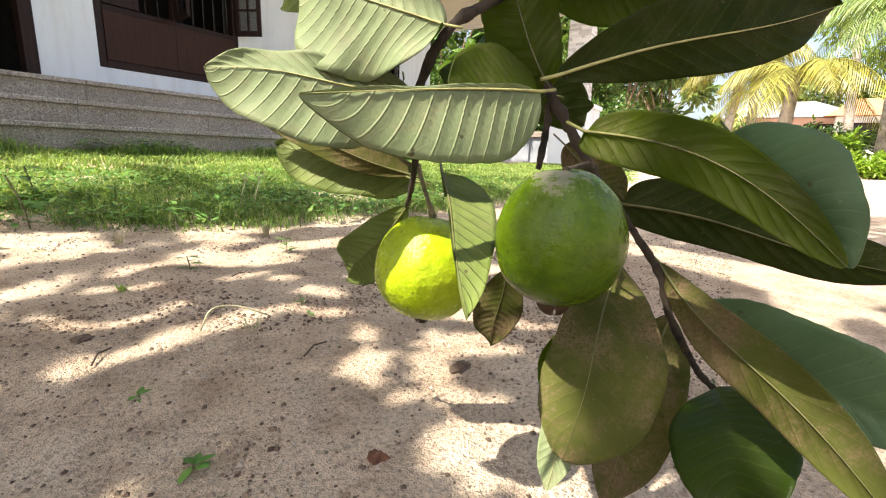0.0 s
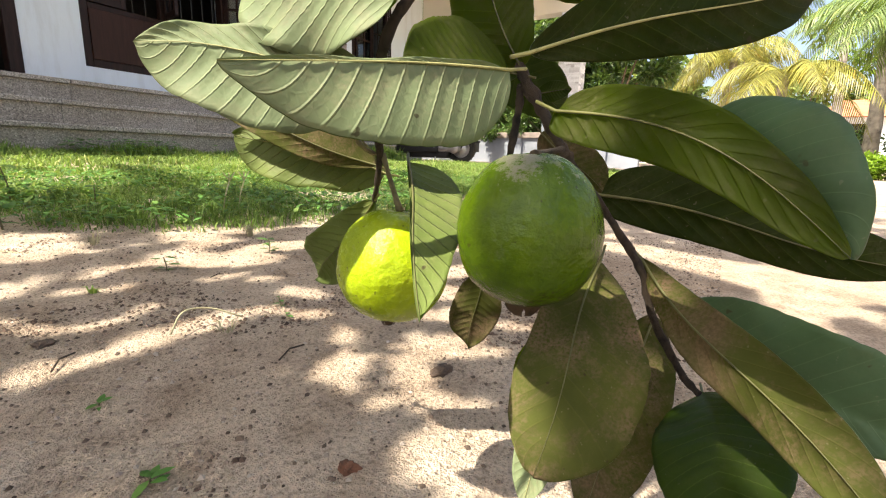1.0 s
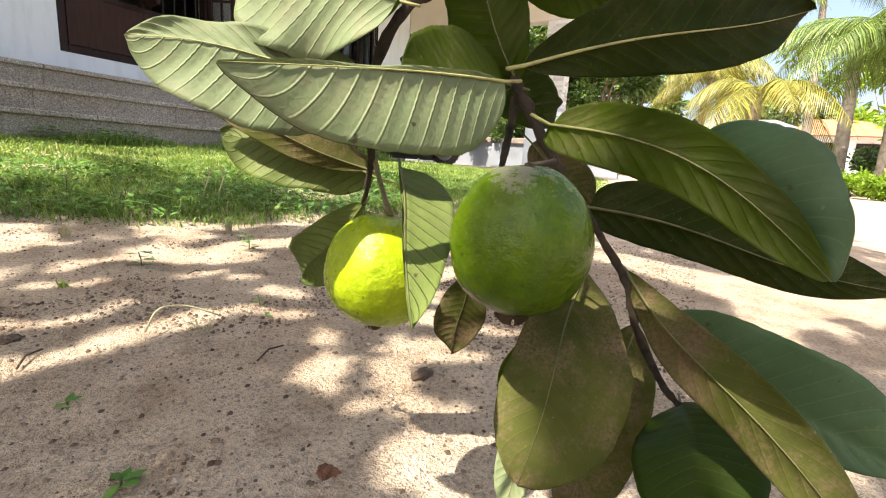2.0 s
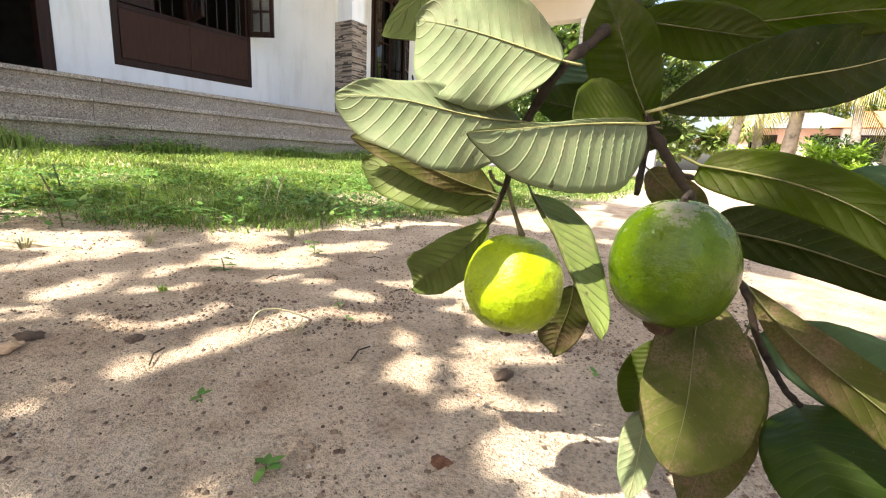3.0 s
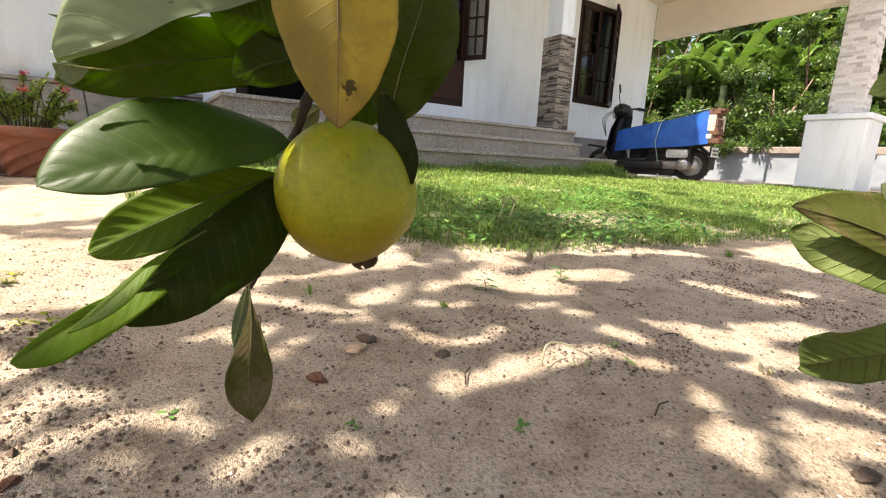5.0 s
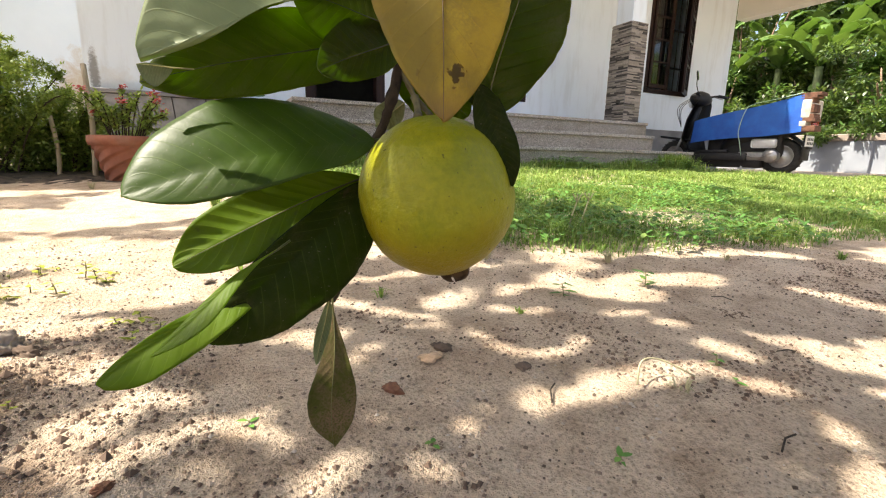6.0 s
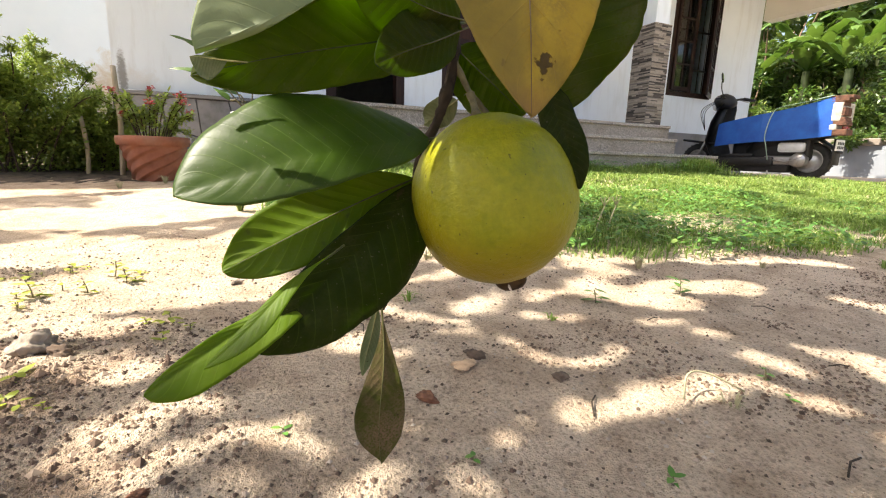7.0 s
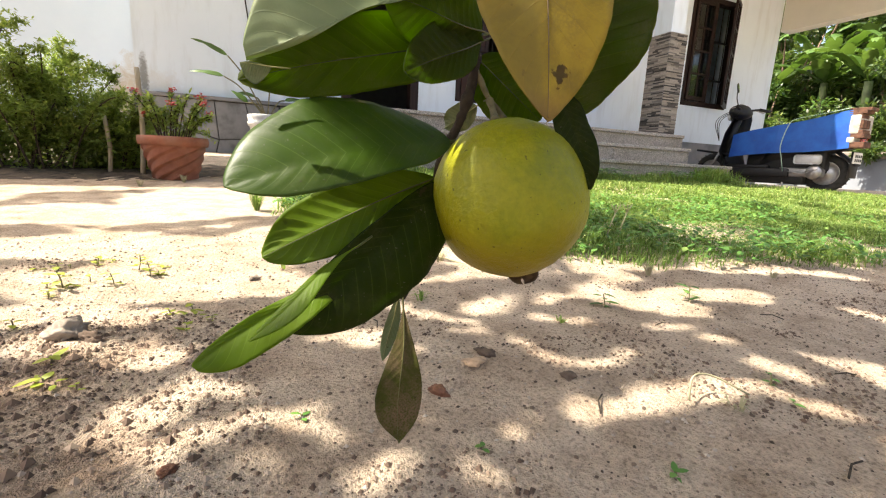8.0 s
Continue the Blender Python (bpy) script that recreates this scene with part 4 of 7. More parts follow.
for _i in range(5):
    for _j in range(2):
        _q = [plinth_corner(_i, _j), plinth_corner(_i + 1, _j), plinth_corner(_i + 1, _j + 1), plinth_corner(_i, _j + 1)]
        _cx, _cz = sum(v[0] for v in _q) / 4, sum(v[1] for v in _q) / 4
        _bm = bmesh.new()
        _fr = [_bm.verts.new((_cx + (a - _cx) * 0.955, WALL_Y - 0.042, _cz + (b - _cz) * 0.955)) for a, b in _q]
        _bk = [_bm.verts.new((_cx + (a - _cx) * 0.98, WALL_Y - 0.029, _cz + (b - _cz) * 0.98)) for a, b in _q]
        _bm.faces.new(_fr)
        for _k in range(4):
            _bm.faces.new((_fr[_k], _bk[_k], _bk[(_k + 1) % 4], _fr[(_k + 1) % 4]))
        part("paving_stone", _bm, PAVE, plinth, smooth=False)
single("plinth_cap", box(-1.13, STEP_LEFT - 0.004, WALL_Y - 0.07, WALL_Y - 0.002, 0.702, 0.735, 0.004), GREYPAINT, "grey cement ledge on the plinth", "ledge", kind="structure")
single("porch_plinth", box(4.45, 7.42, WALL_Y - 0.03, WALL_Y - 0.002, 0.05, 0.70), GREYPAINT, "dark grey painted plinth under the wall", "plinth", kind="structure")

# ---- stone-clad porch pillar ----
CLAD = Mat("stacked ledge stone", 0.8)
_v = CLAD.coord("Object")
CLAD.color(CLAD.mix(0.5, CLAD.ramp(CLAD.island(), [(0.0, (0.035, 0.032, 0.030)), (0.22, (0.10, 0.088, 0.078)), (0.45, (0.29, 0.255, 0.215)), (0.75, (0.42, 0.375, 0.325)), (1.0, (0.20, 0.185, 0.175))]), CLAD.ramp(CLAD.noise(_v, 60, 5), [(0.3, (0.45, 0.42, 0.4)), (0.7, (1, 1, 1))]), "MULTIPLY"))
CLAD.bump(CLAD.noise(_v, 120, 4), 0.5, 0.004)
CLADWHITE = Mat("pale stacked stone", 0.8)
_v = CLADWHITE.coord("Object")
CLADWHITE.color(CLADWHITE.mix(0.5, CLADWHITE.ramp(CLADWHITE.island(), [(0.0, (0.45, 0.44, 0.43)), (0.5, (0.7, 0.7, 0.69)), (1.0, (0.8, 0.8, 0.8))]), CLADWHITE.ramp(CLADWHITE.noise(_v, 40, 5), [(0.3, (0.7, 0.68, 0.66)), (0.7, (1, 1, 1))]), "MULTIPLY"))
CLADWHITE.bump(CLADWHITE.noise(_v, 100, 4), 0.4, 0.004)


def cladding(x0, x1, y0, y1, z0, z1, row, rng):
    """Thin split stones laid round a square pillar."""
    bm = bmesh.new()
    z = z0
    while z < z1 - 0.004:
        h = min(row * rng.uniform(0.7, 1.3), z1 - z)
        for face in range(4):
            a, b = ((x0, x1) if face % 2 == 0 else (y0, y1))
            p = a
            while p < b - 1e-4:
                q = min(b, p + rng.uniform(0.05, 0.19))
                if b - q < 0.03:
                    q = b
                d = rng.uniform(0.002, 0.010)
                g = 0.0007
                if face == 0:
                    box(p + g, q - g, y0 - d, y0, z + g, z + h - g, bm=bm)
                elif face == 2:
                    box(p + g, q - g, y1, y1 + d, z + g, z + h - g, bm=bm)
                elif face == 1:
                    box(x1, x1 + d, p + g, q - g, z + g, z + h - g, bm=bm)
                else:
                    box(x0 - d, x0, p + g, q - g, z + g, z + h - g, bm=bm)
                p = q
        z += h
    return bm


pillar = thing("porch_pillar", (4.255, 5.44, FLOOR_Z), "white pillar clad in brown stacked ledge stone", "pillar")
part("shaft", box(4.15, 4.36, 5.32, 5.56, FLOOR_Z, 2.998, 0.004), WALL, pillar, "white painted shaft", smooth=False)
part("core", box(4.13, 4.38, 5.30, 5.58, FLOOR_Z + 0.002, 1.755), GREYPAINT, pillar, smooth=False)
tagged(part("stone_cladding", cladding(4.13, 4.38, 5.30, 5.58, FLOOR_Z + 0.003, 1.766, 0.015, random.Random(3)), CLAD.m, pillar, "brown and grey stacked stone", smooth=False), kind="stuff")

cpillar = thing("carport_pillar", (7.55, 3.45, 0.1), "white carport pillar on a broad painted base", "pillar")
part("base", box(7.25, 7.85, 3.15, 3.78, 0.05, 0.98, 0.01), WALL, cpillar, "white painted base", smooth=False)
part("base_cap", box(7.22, 7.88, 3.12, 3.81, 0.981, 1.05, 0.008), WALL, cpillar, smooth=False)
part("core", box(7.42, 7.70, 3.28, 3.62, 1.051, 2.455), WALL, cpillar, smooth=False)
tagged(part("stone_cladding", cladding(7.42, 7.70, 3.28, 3.62, 1.052, 2.455, 0.03, random.Random(4)), CLADWHITE.m, cpillar, "whitewashed stacked stone", smooth=False), kind="stuff")

# compound wall behind the carport
# white wall's shade is given by a darker, bluer wash colour
LIME_SHADED = plain("limewash darkened for shade", (0.26, 0.285, 0.32), 0.9, vary=0.12, scale=2.5)
TAUPE = plain("taupe painted coping", (0.27, 0.225, 0.19), 0.85, vary=0.15, scale=4)
cw = thing("compound_wall", (9.6, 5.0, 0.1), "low white compound wall with grey coping", "wall", kind="structure")
part("wall_body", box(9.5, 9.68, 2.6, 12.0, 0.0, 0.64), LIME_SHADED, cw, smooth=False)
part("coping", box(9.45, 9.73, 2.6, 12.0, 0.641, 0.76, 0.01), TAUPE, cw, "grey cement coping", smooth=False)
for k in range(5):
    part("pier", box(9.44, 9.5, 3.2 + 1.8 * k, 3.5 + 1.8 * k, 0.0, 0.638), LIME_SHADED, cw, smooth=False)

# ---- door, windows ----
GLASS = Mat("window glass", 0.05)
GLASS.p.inputs["Transmission Weight"].default_value = 1.0
GLASS.color((0.25, 0.24, 0.22))
IRON = plain("dark painted iron", (0.02, 0.018, 0.018), 0.5)

door = thing("door_1", (1.13, WALL_Y, FLOOR_Z), "dark brown wooden front door standing open", "door", kind="structure")
part("door_jamb", box(1.46, 1.553, WALL_Y - 0.012, WALL_Y + 0.12, FLOOR_Z, 2.75, 0.004), DARKWOOD, door, smooth=False)
part("door_jamb", box(0.712, 0.80, WALL_Y - 0.012, WALL_Y + 0.12, FLOOR_Z, 2.75, 0.004), DARKWOOD, door, smooth=False)
part("door_head", box(0.802, 1.458, WALL_Y - 0.012, WALL_Y + 0.12, 2.66, 2.748, 0.004), DARKWOOD, door, smooth=False)
dl = part("door_leaf", box(0.80, 0.845, WALL_Y + 0.13, WALL_Y + 0.78, FLOOR_Z + 0.01, 2.65, 0.004), DARKWOOD, door, smooth=False)
for zz in (0.25, 1.05):
    part("door_panel", box(0.8455, 0.853, WALL_Y + 0.22, WALL_Y + 0.69, FLOOR_Z + zz, FLOOR_Z + zz + 0.65, 0.005), REDWOOD, dl, smooth=False)


def shutter(parent, hinge, width, z0, z1, angle, panes, name="shutter"):
    """A casement leaf hinged at (x, y), turned by angle degrees; panes: columns and rows of glass, or None for boards."""
    m = Matrix.Translation((hinge[0], hinge[1], 0)) @ Matrix.Rotation(radians(angle), 4, "Z")
    st, t = 0.045, 0.032
    bm = bmesh.new()
    for a, b, c, d in ((0, st, z0, z1), (width - st, width, z0, z1), (st, width - st, z0, z0 + st * 1.3), (st, width - st, z1 - st, z1)):
        box(a, b, -t / 2, t / 2, c, d, 0.003, bm=bm)
    leafo = part(name, move(bm, m), DARKWOOD, parent, smooth=False)
    if panes:
        cols, rows = panes
        bars = bmesh.new()
        for i in range(1, cols):
            x = st + (width - 2 * st) * i / cols
            box(x - 0.011, x + 0.011, -0.011, 0.011, z0 + st * 1.3, z1 - st, bm=bars)
        for j in range(1, rows):
            z = z0 + st * 1.3 + (z1 - z0 - st * 2.3) * j / rows
            box(st, width - st, -0.0135, 0.0135, z - 0.011, z + 0.011, bm=bars)
        part("glazing_bar", move(bars, m), DARKWOOD, leafo, smooth=False)
        g = part("pane", move(box(st - 0.002, width - st + 0.002, -0.002, 0.002, z0 + st * 1.3, z1 - st), m), GLASS.m, leafo, smooth=False)
        g.visible_shadow = False
    else:
        n = 2
        for i in range(n):
            a = st + (width - 2 * st) * i / n
            part("board", move(box(a + 0.001, a + (width - 2 * st) / n - 0.001, -0.0145, 0.0145, z0 + st * 1.3 + 0.001, z1 - st - 0.001, 0.002), m), REDWOOD, leafo, smooth=False)
    return leafo


def window(name, hole, label, grille):
    x0, x1, z0, z1 = hole
    w = thing(name, ((x0 + x1) / 2, WALL_Y, z0), label, "window", kind="structure")
    for a, b, c, d in ((x0 + 0.002, x0 + 0.06, z0 + 0.002, z1 - 0.002), (x1 - 0.06, x1 - 0.002, z0 + 0.002, z1 - 0.002), (x0 + 0.061, x1 - 0.061, z0 + 0.002, z0 + 0.07), (x0 + 0.061, x1 - 0.061, z1 - 0.07, z1 - 0.002)):
        part("window_frame", box(a, b, WALL_Y - 0.008, WALL_Y + 0.10, c, d, 0.003), DARKWOOD, w, smooth=False)
    n = int((x1 - x0) / 0.115)
    for i in range(1, n):
        x = x0 + (x1 - x0) * i / n
        part("grille_bar", tube([(x, WALL_Y + 0.07, z0 + 0.06), (x, WALL_Y + 0.07, z1 - 0.06)], 0.007, 6), IRON, w)
    for z in grille:
        part("grille_rail", box(x0 + 0.06, x1 - 0.06, WALL_Y + 0.063, WALL_Y + 0.077, z - 0.012, z + 0.012), IRON, w, smooth=False)
    return w


w1 = window("window_1", WIN1, "brown wooden window with closed lower shutters", (1.46, 2.0))
# lower boarded shutters, closed
part("mullion", box(2.70, 2.76, WALL_Y - 0.008, WALL_Y + 0.06, 1.0, 2.48, 0.003), DARKWOOD, w1, smooth=False)
part("transom", box(2.061, 3.374, WALL_Y - 0.010, WALL_Y + 0.055, 1.44, 1.49, 0.003), DARKWOOD, w1, smooth=False)
for a, b in ((2.063, 2.709), (2.711, 3.372)):
    part("lower_panel", box(a, b, WALL_Y - 0.022, WALL_Y + 0.012, 1.0, 1.4385, 0.003), REDWOOD, w1, "plain dark brown board", smooth=False)
shutter(w1, (2.063, WALL_Y - 0.012), 0.315, 1.495, 2.47, 0, None, "upper_shutter")
shutter(w1, (2.75, WALL_Y - 0.02), 0.30, 1.495, 2.47, -100, (2, 4), "open_shutter")
shutter(w1, (3.41, WALL_Y - 0.02), 0.30, 1.495, 2.47, -62, (2, 4), "open_shutter")
w2 = window("window_2", WIN2, "dark brown window with iron bars and open shutter", (1.62, 2.15))
part("mullion", box(5.97, 6.02, WALL_Y - 0.008, WALL_Y + 0.06, 1.28, 2.63, 0.003), DARKWOOD, w2, smooth=False)
shutter(w2, (5.585, WALL_Y - 0.014), 0.385, 1.29, 2.62, 0, (2, 4), "shutter")
shutter(w2, (6.44, WALL_Y - 0.02), 0.44, 1.23, 2.68, -150, (2, 4), "open_shutter")

# ---- scooter ----
BLACKPLASTIC = plain("black scooter plastic", (0.009, 0.009, 0.010), 0.55, vary=0.3, scale=12)
RUBBER = plain("black tyre rubber", (0.016, 0.016, 0.016), 0.85, vary=0.3, scale=30, bump=0.4)
ALLOY = plain("dull cast alloy", (0.38, 0.38, 0.38), 0.42, 0.8, vary=0.15, scale=20)
SILVER = plain("pale silver panel", (0.55, 0.56, 0.57), 0.4, 0.3, vary=0.06, scale=20)
LAMP = Mat("lamp lens", 0.08)
LAMP.color((0.75, 0.78, 0.8))
LAMP.p.inputs["Coat Weight"].default_value = 1.0
MIRROR = Mat("mirror glass", 0.03, 1.0)
MIRROR.color((0.85, 0.87, 0.88))
PLATE = plain("white number plate", (0.75, 0.75, 0.74), 0.5, vary=0.05)
INK = plain("dark plate lettering", (0.03, 0.03, 0.035), 0.6)

SCOOT = Matrix.Translation((5.667, 4.354, 0.115)) @ Matrix.Rotation(radians(95.5), 4, "Z") @ Matrix.Diagonal((1.0, 1.0, 0.95, 1))


def scooter():
    s = thing("scooter", (5.667, 4.354, 0.115), "black scooter parked in the carport under a blue load", "scooter")

    def put(name, bm, mat, parent=s, label="", smooth=True):
        return part(name, move(bm, SCOOT), mat, parent, label, smooth)

    def wheel(x):
        prof = [(0.135, -0.035), (0.175, -0.047), (0.205, -0.036), (0.214, 0.0), (0.205, 0.036), (0.175, 0.047), (0.135, 0.035), (0.135, -0.035)]
        m = Matrix.Translation((x, 0, 0.214)) @ Matrix.Rotation(radians(90), 4, "X")
        w = put("wheel", move(lathe(prof, 32), m), RUBBER)
        rim = lathe([(0.0, -0.02), (0.03, -0.025), (0.035, -0.014), (0.115, -0.014), (0.134, -0.03), (0.134, 0.03), (0.115, 0.014), (0.035, 0.014), (0.03, 0.025), (0.0, 0.02)], 24)
        put("rim", move(rim, m), ALLOY, w, "dull cast alloy rim")
        for k in range(24):
            a = 2 * math.pi * k / 24
            lug = box(-0.006, 0.006, -0.03, 0.03, 0.212, 0.218, bm=None)
            put("tread_lug", move(lug, Matrix.Translation((x, 0, 0.214)) @ Matrix.Rotation(a, 4, "Y")), RUBBER, w, smooth=False)

    wheel(0.0)
    wheel(1.27)
    # rear body shell
    bm = bmesh.new()
    rows = [(-0.25, 0.60, 0.05, 0.06), (-0.18, 0.59, 0.12, 0.10), (0.0, 0.57, 0.16, 0.14), (0.25, 0.53, 0.17, 0.16), (0.48, 0.45, 0.15, 0.15), (0.62, 0.32, 0.13, 0.08)]
    rings = []
    for x, z, hw, hh in rows:
        rings.append([bm.verts.new((x, hw * math.cos(a) * abs(math.cos(a)) ** -0.35 if abs(math.cos(a)) > 1e-3 else 0.0, z + hh * math.sin(a))) for a in (2 * math.pi * (k + 0.5) / 16 for k in range(16))])
    for a, b in zip(rings, rings[1:]):
        for k in range(16):
            bm.faces.new((a[k], b[k], b[(k + 1) % 16], a[(k + 1) % 16]))
    bm.faces.new(rings[0])
    bm.faces.new(rings[-1][::-1])
    put("rear_body", bm, BLACKPLASTIC)
    put("under_body", box(-0.02, 0.80, -0.12, 0.12, 0.20, 0.50, 0.05, seg=3), BLACKPLASTIC)
    # black block added below the body, also for the shadow on the floor
    put("belly_pan", box(0.16, 1.02, -0.10, 0.12, 0.07, 0.25, 0.03, seg=2), BLACKPLASTIC)
    put("seat", box(-0.22, 0.50, -0.14, 0.14, 0.66, 0.76, 0.035, seg=3), RUBBER)
    put("floorboard", box(0.52, 1.0, -0.17, 0.17, 0.25, 0.29, 0.012, seg=2), BLACKPLASTIC)
    put("side_skirt", box(0.30, 1.02, 0.11, 0.17, 0.15, 0.255, 0.02, seg=2), BLACKPLASTIC)
    # leg shield and steering head
    bm = bmesh.new()
    prof = [(0.98, 0.26, 0.23), (1.06, 0.45, 0.27), (1.02, 0.70, 0.26), (0.97, 0.88, 0.19), (0.95, 0.98, 0.12)]
    left = []
    for x, z, hw in prof:
        left.append([bm.verts.new((x + 0.10 * (1 - (q / 3) ** 2), hw * q / 3, z)) for q in range(-3, 4)])
    for a, b in zip(left, left[1:]):
        for q in range(6):
            bm.faces.new((a[q], a[q + 1], b[q + 1], b[q]))
    bmesh.ops.solidify(bm, geom=list(bm.faces), thickness=0.03)
    put("leg_shield", bm, BLACKPLASTIC)
    put("steering_column", tube([(1.18, 0, 0.36), (1.02, 0, 0.90)], 0.04, 10), BLACKPLASTIC)
    for side in (-1, 1):
        put("fork_leg", tube([(1.27, 0.06 * side, 0.214), (1.17, 0.06 * side, 0.45)], 0.018, 8), ALLOY)
    bm = lathe([(0.0, -0.13), (0.07, -0.10), (0.12, -0.03), (0.125, 0.03), (0.08, 0.09), (0.0, 0.11)], 20)
    put("handlebar_cowl", move(bm, Matrix.Translation((1.02, 0, 0.97)) @ Matrix.Rotation(radians(70), 4, "Y") @ Matrix.Diagonal((0.8, 1.35, 1, 1))), BLACKPLASTIC)
    bm = lathe([(0.075, -0.02), (0.07, 0.02), (0.04, 0.045), (0.0, 0.05)], 20)
    put("headlight", move(bm, Matrix.Translation((1.10, 0.02, 0.93)) @ Matrix.Rotation(radians(80), 4, "Y")), LAMP.m, label="clear headlight lens")
    bar = put("handlebar", tube(smooth_path([(0.86, 0.34, 1.00), (0.93, 0.25, 1.02), (0.97, 0.1, 1.0), (0.97, -0.1, 1.0), (0.93, -0.25, 1.02), (0.86, -0.34, 1.00)], 4), 0.014, 8), BLACKPLASTIC)
    for side in (-1, 1):
        put("grip", tube([(0.86, 0.36 * side, 0.998), (0.93, 0.24 * side, 1.02)], 0.02, 10), RUBBER, bar)
        put("brake_lever", tube([(0.97, 0.22 * side, 1.01), (0.93, 0.36 * side, 0.985)], 0.006, 6), ALLOY, bar)
    stalk = put("mirror_stalk", tube(smooth_path([(0.96, 0.18, 1.03), (0.98, 0.20, 1.12), (0.97, 0.23, 1.20)], 4), 0.006, 6), BLACKPLASTIC)
    bm = lathe([(0.0, -0.012), (0.045, -0.010), (0.052, 0.0), (0.047, 0.005)], 20)
    mm = Matrix.Translation((0.96, 0.24, 1.245)) @ Matrix.Rotation(radians(-80), 4, "Y") @ Matrix.Rotation(radians(20), 4, "X") @ Matrix.Diagonal((1.25, 0.8, 1, 1))
    put("mirror_shell", move(bm, mm), BLACKPLASTIC, stalk)
    put("mirror_glass", move(lathe([(0.0, 0.0055), (0.046, 0.0055)], 20), mm), MIRROR.m, stalk)
    put("front_mudguard", move(box(-0.22, 0.22, -0.055, 0.055, 0.0, 0.03, 0.012, seg=2), Matrix.Translation((1.28, 0, 0.435)) @ Matrix.Rotation(radians(-8), 4, "Y")), BLACKPLASTIC)
    # rear: engine, covers, silencer, mudguard, plate
    put("engine_case", box(-0.02, 0.42, 0.055, 0.14, 0.16, 0.27, 0.03, seg=3), ALLOY, label="grey cast engine case")
    put("drive_cover", move(lathe([(0.0, 0.0), (0.085, 0.0), (0.075, 0.03), (0.0, 0.04)], 20), Matrix.Translation((0.06, 0.13, 0.22)) @ Matrix.Rotation(radians(-90), 4, "X")), ALLOY)
    put("kick_lever", tube(smooth_path([(0.30, 0.15, 0.22), (0.16, 0.165, 0.20), (0.02, 0.165, 0.26)], 4), 0.008, 6), ALLOY)
    put("side_cover", box(0.0, 0.26, 0.150, 0.175, 0.31, 0.42, 0.03, seg=3), SILVER, label="pale silver side cover")
    put("mudguard", move(box(-0.20, 0.16, -0.06, 0.06, -0.012, 0.012, 0.006), Matrix.Translation((-0.10, 0, 0.43)) @ Matrix.Rotation(radians(-38), 4, "Y")), BLACKPLASTIC)
    put("mud_flap", box(-0.235, -0.212, -0.08, 0.08, 0.17, 0.46, 0.006), BLACKPLASTIC)
    pl = put("number_plate", box(-0.247, -0.237, -0.095, 0.095, 0.33, 0.45, 0.002), PLATE, label="white number plate", smooth=False)
    for r in range(2):
        for q in range(4):
            put("plate_bar", box(-0.2495, -0.2475, -0.075 + 0.04 * q, -0.05 + 0.04 * q, 0.35 + 0.045 * r, 0.38 + 0.045 * r), INK, pl, smooth=False)
    put("tail_lamp", box(-0.27, -0.24, -0.09, 0.09, 0.56, 0.62, 0.012, seg=2), plain("red tail lamp", (0.25, 0.01, 0.008), 0.2))
    put("stand", tube([(0.38, 0.08, 0.16), (0.34, 0.14, 0.006)], 0.012, 6), ALLOY)
    for k in range(3):
        put("brake_cable", tube(smooth_path([(0.96, 0.1 + 0.05 * k, 1.0), (1.16 + 0.03 * k, 0.16, 0.86), (1.18, 0.1, 0.6)], 5), 0.004, 5), BLACKPLASTIC)
    return s


scooter()

# blue sheet-metal carton laid over the scooter's flank and tied with string
BLUE = Mat("scuffed blue painted sheet", 0.5)
_v = BLUE.coord("Object")
_c = BLUE.ramp(BLUE.noise(_v, 5, 6, 0.6), [(0.3, (0.004, 0.055, 0.29)), (0.7, (0.010, 0.11, 0.44))])
_c = BLUE.mix(BLUE.grey(BLUE.noise(BLUE.coord("Object", (1, 1, 6)), 9, 8, 0.75), 0.60, 0.72, 0.0, 0.6), _c, (0.10, 0.07, 0.06))
BLUE.color(_c)
BLUE.bump(BLUE.noise(_v, 18, 4), 0.3, 0.01)
RUST = plain("torn rusty brown edge", (0.11, 0.05, 0.03), 0.9, vary=0.4, scale=25, bump=0.6)
FOAM = plain("off-white packing board", (0.42, 0.395, 0.345), 0.9, vary=0.2, scale=14, bump=0.5)
STRING = plain("pale green string", (0.30, 0.42, 0.34), 0.8)


